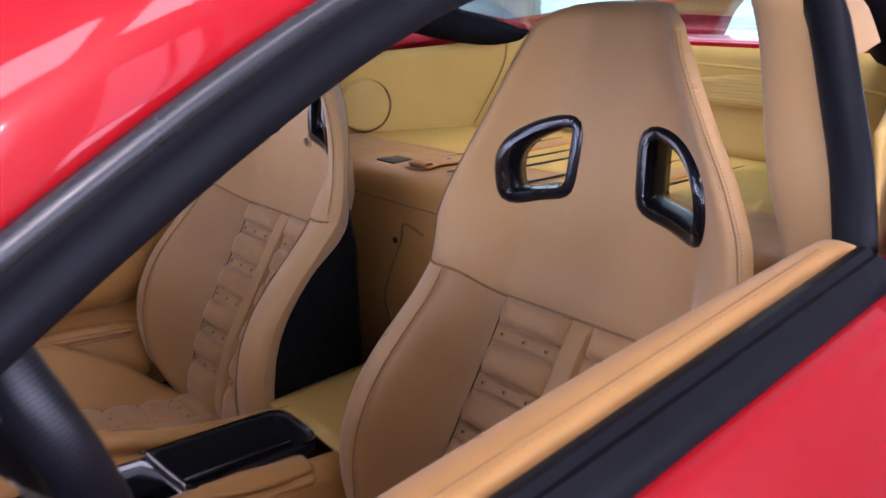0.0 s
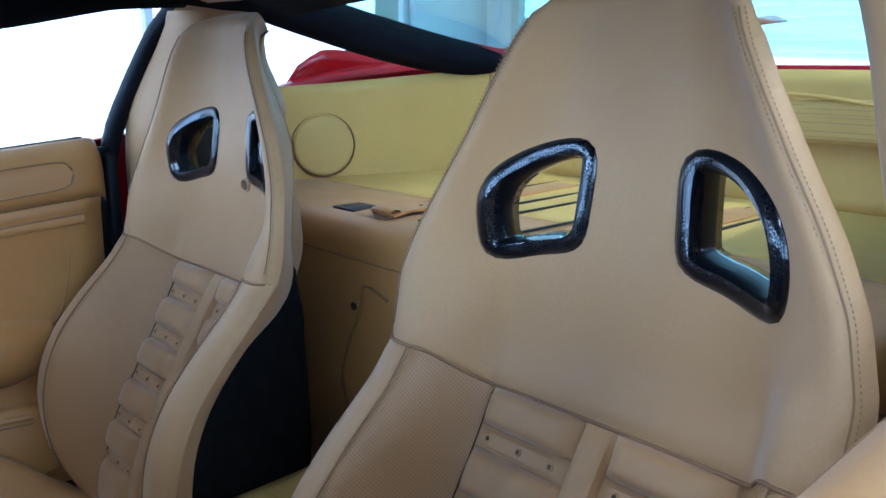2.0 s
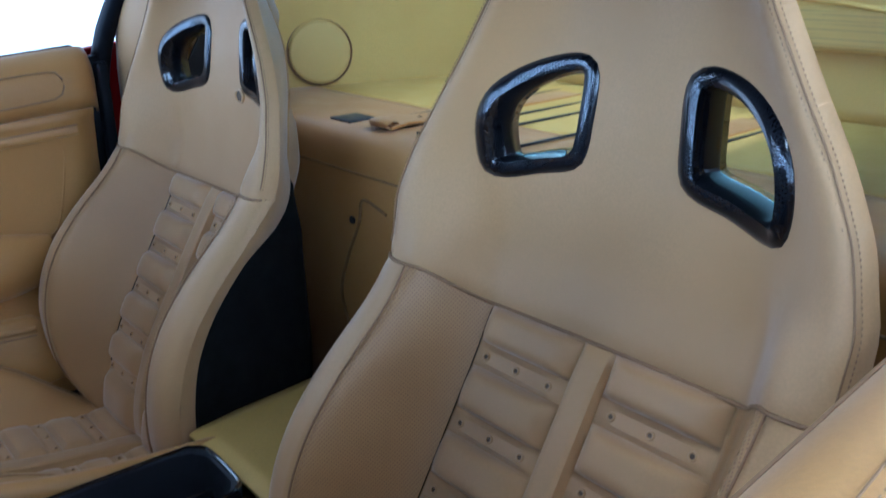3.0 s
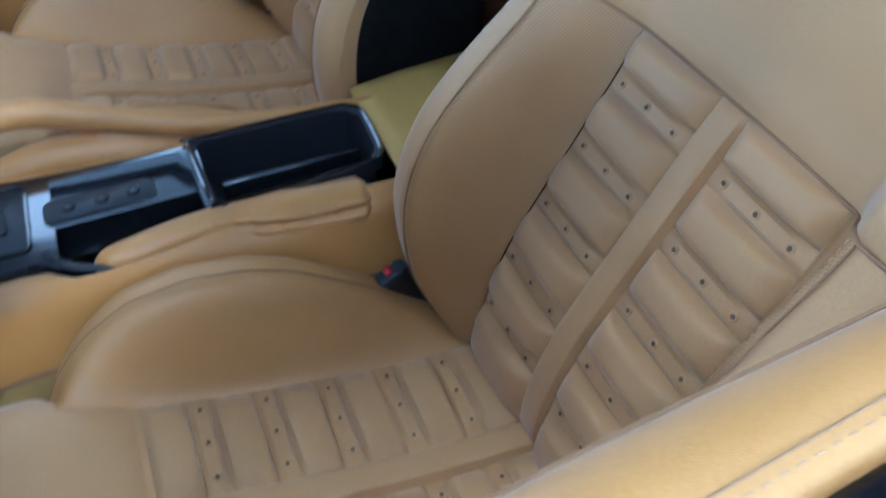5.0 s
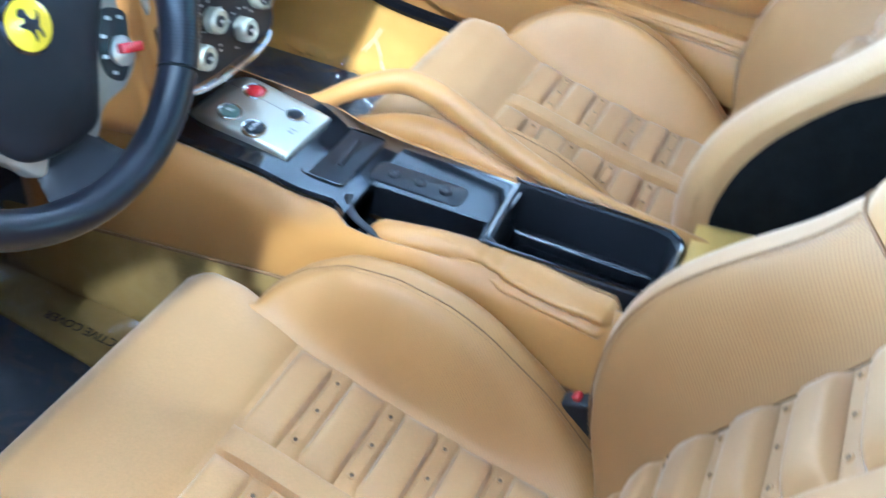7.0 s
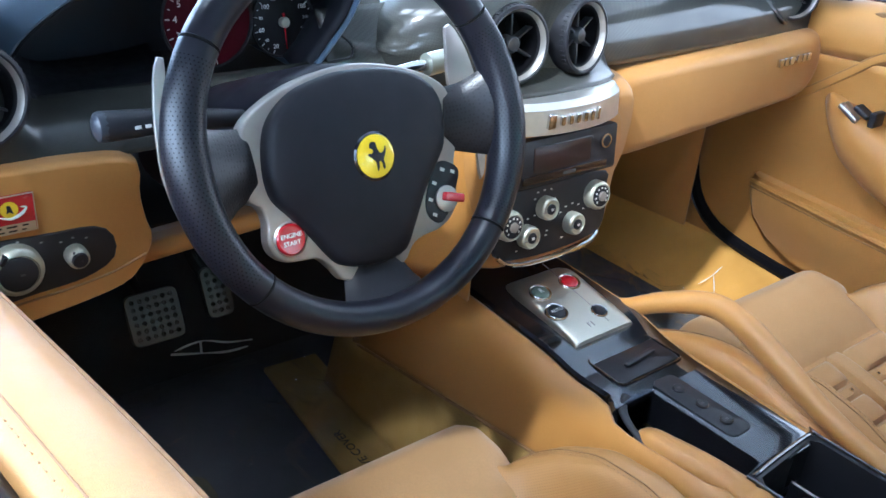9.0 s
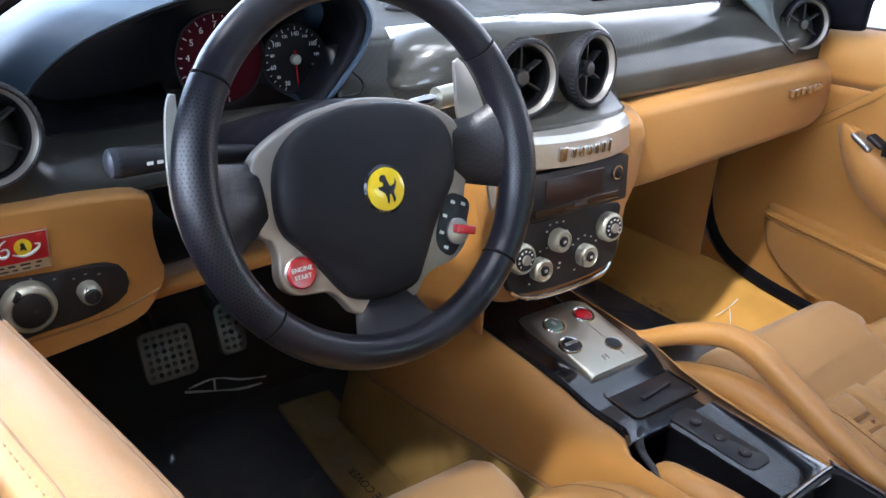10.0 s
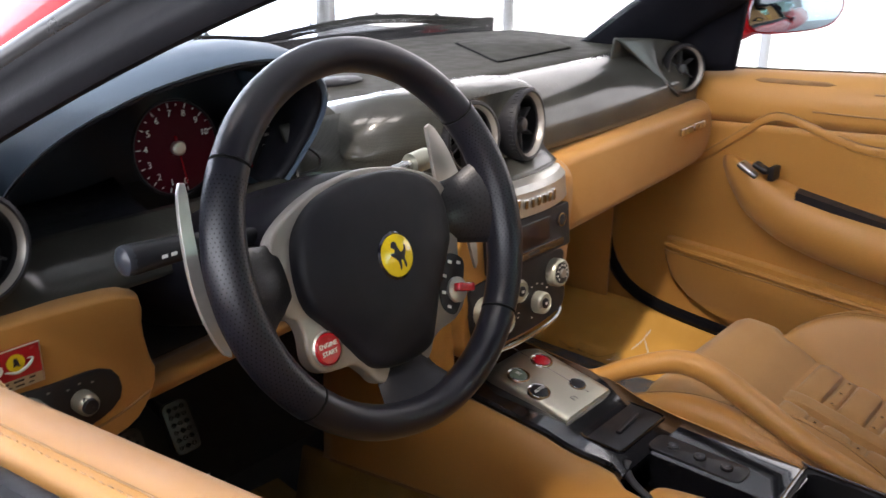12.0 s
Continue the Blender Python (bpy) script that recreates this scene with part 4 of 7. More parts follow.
        return side * (xs + (xl - xs) * math.sin(math.pi / 2 * k) ** 1.1 + 0.03 * back), -0.168 + lean - 0.036 * k ** 2 - 0.09 * back, z
    part("door_post_trim", grid(post, 22, 40), "leather_seat", body, "tan leather door post trim", 60, 0.006)
    rail = spline([Vector((side * x, y, z)) for x, y, z in ((0.622, -0.236, 1.035), (0.596, -0.246, 1.075), (0.555, -0.252, 1.103), (0.48, -0.258, 1.118), (0.36, -0.262, 1.127), (0.20, -0.265, 1.132))], 24)
    part("roof_trim", loft([[p + Vector((0, 0.030, 0.004)), p + Vector((0, 0.022, -0.005)), p + Vector((0, 0.0, -0.009)), p + Vector((0, -0.05, -0.008)), p + Vector((0, -0.085, 0.002)), p + Vector((0, -0.03, 0.012))] for p in rail]), "leather_seat", body, "tan leather trim under the roof edge", 60)
    part("door_jamb", join(box((side * 0.745, -0.128, 0.59), (0.140, 0.020, 0.54), 0.006), box((side * 0.70, -0.120, 0.60), (0.018, 0.03, 0.54), 0.006)), "rubber", body, "black door jamb and seal", 50)
    if side > 0:
        part("roof_side_lining", tube(spline([Vector((side * x, y, z)) for x, y, z in ((0.575, 0.33, 1.050), (0.562, 0.20, 1.072), (0.550, 0.05, 1.086), (0.545, -0.10, 1.103), (0.545, -0.22, 1.108))], 20), lambda q: 0.016 + 0.014 * math.sin(math.pi * min(1.0, 0.2 + q)), 12, squash=0.9), "headliner", body, "dark padded lining over the side window", 50)

# roof, windscreen, rear window
def roof_fn(u, v):
    y = 0.24 - 0.62 * v
    e = pillar_point(y, 1)
    x = (2 * u - 1) * (e.x - 0.075)
    return x, y, e.z + 0.045 + 0.022 * (1 - (2 * u - 1) ** 2) - 0.02 * abs(2 * v - 1) ** 3
part("roof_skin", grid(roof_fn, 20, 16), "red_paint", body, "red roof panel", 60, 0.004)
part("headlining", grid(lambda u, v: Vector(roof_fn(u, v)) - Vector((0, 0, 0.028)), 20, 16), "headliner", body, "dark suede headlining", 60, 0.004, 1.0)


def screen_fn(u, v):
    y = 0.24 + 0.96 * v
    e = pillar_point(min(y, 1.1), 1)
    top = Vector(roof_fn(0.5, 0))
    half = (e.x - 0.08) * (1 + 0.04 * v)
    c = 1 - (2 * u - 1) ** 2
    return (2 * u - 1) * half, y + 0.13 * c * v, float(np.interp(v, [0, 0.25, 0.6, 1], [1.13, 1.075, 0.975, 0.855])) + 0.006 * c
ws = part("windscreen", grid(screen_fn, 20, 20), "glass", body, "clear curved windscreen glass", 60, 0.004)
ws.visible_shadow = False
rw = part("rear_window", grid(lambda u, v: ((2 * u - 1) * (0.52 - 0.10 * v), -0.40 - 0.47 * v, 1.105 - 0.118 * v + 0.02 * (1 - (2 * u - 1) ** 2)), 16, 12), "green_glass", body, "faintly green rear window glass", 60, 0.004)
rw.visible_shadow = False
part("rear_deck", join(grid(lambda u, v: ((2 * u - 1) * (0.44 + 0.25 * v), -0.875 - 0.9 * v, 0.988 - 0.05 * v * v), 10, 8), box((0, -0.868, 0.984), (0.88, 0.02, 0.014), 0.004)), "red_paint", body, "red rear deck below the window", 60, 0.004)


def bonnet(u, v):
    y = 1.33 + 1.2 * v
    x = (2 * u - 1) * (0.80 - 0.1 * v)
    return x, y - 0.10 * (2 * u - 1) ** 2 * (1 - v), 0.845 - 0.10 * v - 0.06 * v * v - 0.05 * (2 * u - 1) ** 2 + 0.02 * math.exp(-((abs(2 * u - 1) - 0.75) / 0.12) ** 2)
part("bonnet", grid(bonnet, 24, 14), "red_paint", body, "red bonnet", 60, 0.004)
part("scuttle", grid(lambda u, v: ((2 * u - 1) * 0.80, 1.17 + 0.17 * v + 0.06 * (1 - (2 * u - 1) ** 2), 0.835 + 0.02 * v - 0.02 * (2 * u - 1) ** 2), 16, 4), "black_plastic", body, "black scuttle panel", 60, 0.004)
for x0, x1, y0, y1 in ((0.10, 0.66, 1.33, 1.25), (-0.45, 0.12, 1.34, 1.32)):
    wp = thing("windscreen_wiper", (x0, y0, 0.86), "black wiper resting at the foot of the windscreen", "wiper")
    arm = spline([Vector((x0, y0, 0.872)), Vector(((x0 + x1) / 2, (y0 + y1) / 2 - 0.01, 0.905)), Vector((x1, y1 - 0.02, 0.885))], 12)
    part("arm", tube(arm, lambda s: 0.011 - 0.005 * s, 8, squash=0.6), "rubber", wp)
    part("blade", tube([p + Vector((0.02, 0.035, -0.012)) for p in arm], 0.006, 6), "rubber", wp)
    for k in (3, 6, 9):
        part("bracket", tube([arm[k], arm[k] + Vector((0.01, 0.018, 0.004)), arm[k] + Vector((0.02, 0.035, -0.008))], 0.004, 6), "rubber", wp)

mir = thing("wing_mirror", (0.86, 0.80, 0.85), "red wing mirror with dark glass on the far door", "wing mirror")
mo = smooth2([(-0.10, -0.035), (-0.085, 0.03), (-0.04, 0.052), (0.05, 0.055), (0.098, 0.03), (0.10, -0.01), (0.06, -0.04), (-0.05, -0.05)], 40)
mm = plane_at((0.985, 0.66, 0.928), (0.76, -0.65, 0), (0, 0.10, 1))
part("housing", join(loft([[mm @ Vector((x * k, y * k, -0.012 - d)) for x, y in mo] for k, d in ((1.06, -0.018), (1.1, 0.0), (1.08, 0.03), (0.9, 0.07), (0.5, 0.095))]), tube(spline([Vector((0.80, 0.80, 0.845)), Vector((0.88, 0.76, 0.86)), Vector((0.94, 0.72, 0.885))], 8), 0.022, 10, squash=0.6)), "red_paint", mir, "red mirror housing", 50)
part("mirror_glass", prism(mo, mm @ Matrix.Translation((0, 0, 0.004)), 0.006), M["mirror"], mir, "dark mirror glass")


# ---- doors ----
def car_door(side):
    d = part("door", loft(sweep(np.linspace(DY0, DY1, 24), skin_profile, side), False, False), "red_paint", body, "red door lined in tan leather, window lowered", 40, 0.004)
    part("waist_seal", loft(sweep(np.linspace(DY0, 0.80, 24), lambda y: [(0.031, -0.03), (0.031, 0.003), (0.037, 0.010), (0.046, 0.011), (0.051, 0.006), (0.056, 0.007), (0.066, 0.0), (0.072, -0.012), (0.072, -0.03)], side)), "rubber", d, "black rubber waist seal", 45)

    def pad(y):
        k = 0.012 * ease((0.25 - y) / 0.4)
        return [(0.031, -0.012), (0.031, 0.004), (0.024, 0.010), (0.010, 0.0115), (-0.008 + k, 0.008), (-0.022 + k, -0.002), (-0.032 + k, -0.018), (-0.0365 + k, -0.038), (-0.036 + k, -0.065), (-0.030 + k / 2, -0.085)]
    ys = list(np.linspace(DY0 + 0.004, 0.80, 30))
    rings = sweep(ys, pad, side)
    rounded_end = [[Vector((p.x + side * 0.02 * k, p.y - 0.02 * math.sin(k * 1.57), p.z - 0.012 * k * k)) for p in rings[0]] for k in (1.0, 0.7, 0.35)]
    part("top_pad", loft(rounded_end + rings, False, False), "leather", d, "tan leather top pad of the door", 60, 0.004)
    sp = [Vector((side * (belt_x(y) + 0.016), y, belt_z(y) + 0.0118)) for y in np.linspace(DY0 + 0.03, 0.78, 40)]
    part("piping", tube([p - Vector((0, 0, 0.0004)) for p in sp], 0.0006, 6), "seam", d, "sewn seam along the pad")
    part("stitching", stitches([p + Vector((side * 0.005, 0, -0.0005)) for p in sp]), "thread", d)

    def panel(y):
        low = 0.19 - belt_z(y)
        return [(-0.030, -0.084), (-0.024, -0.10), (-0.018, -0.16), (-0.014, -0.24), (-0.012, -0.34), (-0.016, -0.42), (-0.022, -0.50), (-0.020, low)]
    part("inner_panel", loft(sweep(np.linspace(DY0 + 0.002, 0.93, 26), panel, side), False, False), "leather", d, "tan leather inner panel", 60, 0.004)

    def on_panel(y, z, out=0.0):
        dz = z - belt_z(y)
        x = float(np.interp(dz, [-0.70, -0.50, -0.42, -0.34, -0.24, -0.16, -0.10, -0.084], [-0.020, -0.022, -0.016, -0.012, -0.014, -0.018, -0.024, -0.030]))
        return Vector((side * (belt_x(y) + x - out), y, z))
    # moulded fold that rises over the armrest
    fold = [(0.78, 0.618), (0.72, 0.645), (0.64, 0.705), (0.585, 0.748), (0.555, 0.757), (0.52, 0.752), (0.45, 0.732), (0.38, 0.722), (0.2, 0.735), (0.0, 0.752), (-0.07, 0.757)]
    fp = spline([on_panel(y, z, 0.0) for y, z in fold], 60)
    part("panel_fold", tube(fp, 0.0085, 8, squash=1.2), "leather", d, "padded leather fold")
    part("piping", tube([p + Vector((-side * 0.006, 0, 0.008)) for p in fp], 0.0014, 6), "seam", d, "sewn seam over the fold")
    # upper rear panel outline
    ro = [(0.50, 0.775), (0.30, 0.785), (0.10, 0.797), (0.02, 0.803), (-0.04, 0.809), (-0.054, 0.815), (-0.060, 0.826), (-0.058, 0.842), (-0.050, 0.851), (-0.02, 0.852), (0.06, 0.846), (0.20, 0.834), (0.40, 0.818)]

    def on_pad(y, z):
        k = 0.012 * ease((0.25 - y) / 0.4)
        x = float(np.interp(z - belt_z(y), [-0.085, -0.065, -0.038, -0.018, -0.002], [-0.030 + k / 2, -0.036 + k, -0.0365 + k, -0.032 + k, -0.022 + k]))
        return Vector((side * (belt_x(y) + x - 0.0004), y, z))
    part("piping", tube(spline([on_panel(y, z, 0.0005) if z < belt_z(y) - 0.084 else on_pad(y, z) for y, z in ro], 80), 0.0017, 6), "seam", d, "sewn panel outline")
    slot = [on_pad(y, belt_z(y) - 0.003 - 0.02 * (0.62 - y)) for y in np.linspace(0.62, 0.47, 12)]
    part("demister_slot", tube(slot, lambda q: 0.0032 * min(1.0, 12 * q, 12 * (1 - q)) + 0.0004, 8, squash=1.3), "seam", d, "narrow perforated demister slot")
    # armrest
    arm = [(0.665, 0.655, 0.004, 0.012), (0.645, 0.640, 0.02, 0.03), (0.60, 0.610, 0.045, 0.05), (0.52, 0.578, 0.062, 0.056), (0.40, 0.558, 0.068, 0.058), (0.25, 0.550, 0.068, 0.058), (0.08, 0.548, 0.06, 0.056), (0.0, 0.55, 0.03, 0.04)]
    ap = spline([Vector(a[:2] + (0,)) for a in arm], 40)
    rings = []
    for i, p in enumerate(ap):
        w = float(np.interp(-p.x, [-a[0] for a in arm], [a[2] for a in arm]))
        h = float(np.interp(-p.x, [-a[0] for a in arm], [a[3] for a in arm]))
        base = on_panel(p.x, p.y, 0)
        rings.append([base + Vector((-side * w * max(0.0, math.cos(a)) ** 0.7, 0, h * math.sin(a))) for a in np.linspace(-math.pi / 2, math.pi / 2, 12)])
    part("armrest", loft(rings), "leather", d, "padded leather armrest", 60)
    part("grab_recess", loft([[on_panel(y, zt + dz, o) for dz, o in ((0.006, 0.0455), (0.009, 0.024), (-0.006, 0.022), (-0.009, 0.044))] for y, zt in ((0.50, 0.626), (0.35, 0.606), (0.12, 0.598))]), "black_plastic", d, "dark recess of the pull handle")
    part("door_release", join(box(on_panel(0.575, 0.660, 0.03), (0.024, 0.032, 0.010), 0.004, pose(0, 0, 0, 25)), box(on_panel(0.55, 0.655, 0.03), (0.034, 0.012, 0.026), 0.003)), "black_plastic", d, "black door release")
    part("release_plate", box(on_panel(0.60, 0.651, 0.026), (0.030, 0.044, 0.010), 0.004, pose(0, 0, 0, 28)), "steel", d, "satin metal plate")
    # lower pocket with its lip
    po = [(0.765, 0.470), (0.55, 0.468), (0.34, 0.462), (0.05, 0.455), (0.02, 0.44), (0.02, 0.335), (0.10, 0.325), (0.50, 0.328), (0.64, 0.338), (0.70, 0.358), (0.745, 0.39), (0.765, 0.43)]
    front = [on_panel(y, z, 0.026) for y, z in po]
    back = [on_panel(y, z, -0.004) for y, z in po]
    part("pocket", loft([back, [on_panel(y, z, 0.02) for y, z in po], [f.lerp(sum(front, Vector()) / len(front), 0.03) for f in front]]), "leather", d, "raised leather door pocket", 50)
    lip = spline([on_panel(y, z, 0.026) for y, z in ((0.765, 0.455), (0.55, 0.45), (0.34, 0.445), (0.05, 0.437))], 30)
    part("pocket_lip", tube(lip, 0.006, 8), "leather", d, "rolled pocket edge")
    part("piping", tube([p + Vector((0, 0, -0.012)) for p in lip], 0.0014, 6), "seam", d, "sewn seam")
    # speaker pocket behind (rear lower panel outline)
    ro = [(0.30, 0.742), (0.05, 0.752), (-0.02, 0.757), (-0.04, 0.742), (-0.043, 0.70), (-0.02, 0.60), (0.01, 0.58)]
    part("panel_bead", tube(spline([on_panel(y, z, 0.001) for y, z in ro], 50), 0.004, 6), "leather", d, "rolled panel bead")
    edge = spline([on_panel(y, z, -0.004) for y, z in ((0.93, 0.62), (0.93, 0.46), (0.905, 0.38), (0.85, 0.33), (0.76, 0.308), (0.60, 0.300), (0.4, 0.295), (0.2, 0.29), (-0.05, 0.285))], 40)
    part("door_seal", tube([p + Vector((-side * 0.010, 0, 0)) for p in edge], 0.014, 8), "rubber", d, "black door seal")
    return d


car_door(-1)
car_door(1)

# ---- cabin floor and rear ----
floor = tagged(part("floor", join(box((0, 0.35, 0.155), (1.5, 1.9, 0.02), 0), grid(lambda u, v: (-0.8 + 1.6 * u, 1.12 + 0.22 * v, 0.165 + 0.36 * v), 2, 6)), "carpet_black", None), "black carpeted cabin floor", "floor", kind="structure")
part("tan_floor_panel", box((0.42, 0.62, 0.172), (0.62, 0.70, 0.012), 0.004), "carpet_tan", floor, "tan carpet of the far footwell")
part("sill", join(box((-0.728, 0.35, 0.23), (0.06, 1.25, 0.15), 0.015), grid(lambda u, v: (float(np.interp(u, [0, 0.2, 0.45, 0.7, 0.88, 1], [0.59, 0.625, 0.668, 0.70, 0.716, 0.75])), -0.27 + 1.55 * v, float(np.interp(u, [0, 0.2, 0.45, 0.7, 0.88, 1], [0.176, 0.181, 0.205, 0.252, 0.290, 0.300]))), 20, 10)), "carpet_tan", floor, "tan carpeted sills")
part("footwell_side", join(grid(lambda u, v: (0.742 - 0.02 * u, 0.90 + 0.40 * u, 0.15 + 0.60 * v), 6, 6), grid(lambda u, v: (-0.742 + 0.02 * u, 0.90 + 0.40 * u, 0.15 + 0.60 * v), 6, 6)), "leather", floor, "tan leather footwell sides", 60, 0.005)
part("firewall", box((0, 1.30, 0.5), (1.6, 0.02, 0.75), 0), "carpet_black", floor, "black bulkhead")



def shelf_fn(u, v):
    x = (2 * u - 1) * 0.66
    prof = spline([(0, -0.235, 0.17), (0, -0.262, 0.45), (0, -0.28, 0.66), (0, -0.283, 0.72), (0, -0.285, 0.755), (0, -0.300, 0.780), (0, -0.335, 0.788), (0, -0.50, 0.790), (0, -0.80, 0.795)], 60)
    p = prof[int(round(v * 59))]
    return x, p.y, p.z
rear = part("parcel_shelf", grid(lambda u, v: shelf_fn(u, 0.72 + 0.28 * v), 16, 18), "alcantara", body, "yellow-tan leather parcel shelf", 60, 0.005)
part("shelf_front", grid(lambda u, v: shelf_fn(u, 0.72 * v), 16, 46), "leather", rear, "tan leather bulkhead below the shelf", 60, 0.005)
part("piping", tube(spline([Vector((x, -0.2805, 0.735)) for x in (-0.64, -0.2, 0.2, 0.64)], 12), 0.0016, 6), "seam", rear, "sewn seam")
for s in (1, -1):
    part("pocket_flap", tube(spline([Vector((s * 0.10, -0.2785, 0.690)), Vector((s * 0.155, -0.279, 0.70)), Vector((s * 0.165, -0.278, 0.665)), Vector((s * 0.195, -0.273, 0.60)), Vector((s * 0.205, -0.268, 0.55)), Vector((s * 0.18, -0.264, 0.50))], 40), 0.0022, 6), "seam", rear, "outline of a zipped pocket")
    part("press_stud", turned([(0.006, 0), (0.006, 0.002), (0.004, 0.004), (0.001, 0.0045)], plane_at((s * 0.177, -0.2735, 0.667), (1, 0, 0), (0, 0.05, 1)), 12), "black_plastic", rear, "black press stud")
for s in (1, -1):
    part("shelf_vent", box((s * 0.275, -0.352, 0.7878), (0.055, 0.05, 0.006), 0.002), "black_plastic", rear, "black slotted vent")
    for k in range(4):
        part("channel", box((s * (0.215 - 0.11 * k * 0.5), -0.56, 0.7925), (0.006, 0.44, 0.003), 0.001), "black_plastic", rear, "dark slot in the shelf")
rear_wall = part("rear_panel", grid(lambda u, v: ((2 * u - 1) * 0.42, -0.795 - 0.03 * v, 0.79 + 0.195 * v), 12, 10), "alcantara", body, "yellow-tan leather panel below the rear window", 60, 0.006)
part("perforated_strip", grid(lambda u, v: (-0.36 + 0.30 * u, -0.789 - 0.012 * v, 0.885 + (0.062 - 0.03 * (u - 0.2) ** 2) * v), 16, 6), M["perf_shelf"], rear_wall, "perforated leather field", 60, 0.003)
part("bead", tube(spline([Vector((-0.42, -0.797, 0.925)), Vector((-0.30, -0.797, 0.94)), Vector((-0.18, -0.797, 0.952)), Vector((0.1, -0.797, 0.955)), Vector((0.40, -0.797, 0.94))], 30), 0.003, 6), "alcantara", rear_wall, "sewn bead")
for s in (1, -1):

    def qx(y):
        return 0.655 + 0.40 * (y + 0.28) - 0.25 * max(0, -0.55 - y) ** 1.5

    q = part("quarter_panel", grid(lambda u, v: (s * (qx(-0.24 - 0.58 * u) + 0.012 * math.sin(v * 3.14)), -0.24 - 0.58 * u, 0.60 + (0.358 + 0.035 * u * u) * v), 24, 18), "alcantara", body, "yellow-tan leather side panel", 60, 0.006)
    ctr = Vector((s * (qx(-0.487) + 0.002), -0.487, 0.851))
    nm = Vector((-s * 0.92, 0.38, 0)).normalized()
    um = Vector((0, 0, 1))
    part("speaker_cover", turned([(0.056, -0.004), (0.056, 0.004), (0.0545, 0.0065), (0.05, 0.0075), (0.001, 0.0085)], plane_at(ctr, um.cross(nm), um), 40), "perf_shelf", q, "round perforated speaker cover", 50)
    part("piping", turned([(0.058, 0.0), (0.0595, 0.0035), (0.061, 0.0)], plane_at(ctr, um.cross(nm), um), 40), "seam", q, "dark gap round the cover")
    part("seam_line", tube(spline([Vector((s * (qx(-0.775) - 0.006), -0.775, 0.985)), Vector((s * (qx(-0.77) - 0.004), -0.77, 0.93)), Vector((s * (qx(-0.74) - 0.004), -0.74, 0.86)), Vector((s * (qx(-0.71) - 0.004), -0.71, 0.80))], 20), 0.0016, 6), "seam", q, "sewn seam")
    # luggage strap on the shelf
    st = thing("luggage_strap", (s * 0.17, -0.4, 0.79), "folded tan leather luggage strap lying on the shelf", "strap", "luggage straps")
    part("band", loft([[Vector((s * (0.175 + dx), y, 0.7915 + z + dz)) for dx, dz in ((-0.026, 0), (0.026, 0), (0.026, 0.0035), (-0.026, 0.0035))] for y, z in ((-0.33, 0.0), (-0.36, 0.004), (-0.45, 0.001), (-0.60, 0.0), (-0.72, 0.0))]), "leather", st)
    part("loop", tube(spline([Vector((s * 0.175, -0.335 + 0.010 * math.cos(a), 0.798 + 0.004 * math.sin(a))) for a in np.linspace(0, 6.28, 9)], 16), 0.003, 8, (1, 0, 0), 8.0), "leather", st, "rolled end of the strap")
    for yy in (-0.40, -0.47, -0.54):
        part("stud", turned([(0.004, 0), (0.004, 0.002), (0.001, 0.003)], Matrix.Translation((s * 0.175, yy, 0.796)), 8), "black_plastic", st, "dark stud")
    sb = thing("seat_belt", (s * 0.62, -0.25, 0.4), "black seat belt hanging behind the door post", "seat belt", "seat belts")
    bpth = spline([Vector((s * 0.585, -0.285, 0.90)), Vector((s * 0.592, -0.27, 0.87)), Vector((s * 0.605, -0.245, 0.80)), Vector((s * 0.612, -0.205, 0.6)), Vector((s * 0.62, -0.17, 0.30))], 20)
    part("webbing", loft([[p + Vector((0.002, -0.022, 0)), p + Vector((0.002, 0.022, 0)), p + Vector((-0.002, 0.022, 0)), p + Vector((-0.002, -0.022, 0))] for p in bpth]), "black_plastic", sb)
    part("tongue", join(box(bpth[11] + Vector((-s * 0.01, 0, 0)), (0.012, 0.05, 0.05), 0.004), box(bpth[11] + Vector((-s * 0.012, 0, -0.035)), (0.004, 0.03, 0.03), 0.001)), "black_plastic", sb)
bk = thing("belt_buckle", (-0.148, 0.05, 0.30), "black belt buckle with a red button beside the seat", "buckle", "belt buckles")
part("stem", tube(spline([Vector((-0.148, 0.01, 0.25)), Vector((-0.148, 0.03, 0.33)), Vector((-0.148, 0.058, 0.40))], 8), 0.011, 8), "black_plastic", bk)
part("housing", box((-0.148, 0.058, 0.366), (0.022, 0.036, 0.065), 0.006, pose(0, 0, 0, -22)), "black_plastic", bk)
part("button", box((-0.148, 0.070, 0.398), (0.013, 0.010, 0.008), 0.003, pose(0, 0, 0, -22)), "red_button", bk, "red release button")
copy_thing(bk, Matrix.Translation((0.148, 0.05, 0.30)))


# ---- dashboard ----
dash = thing("dashboard", (0, 0.9, 0.6), "dashboard in anthracite leather, carbon fibre and tan leather", "dashboard")


def top_z(x, y):
    return 0.866 + 0.004 * (y - 0.76) - 0.012 * (x / 0.75) ** 4


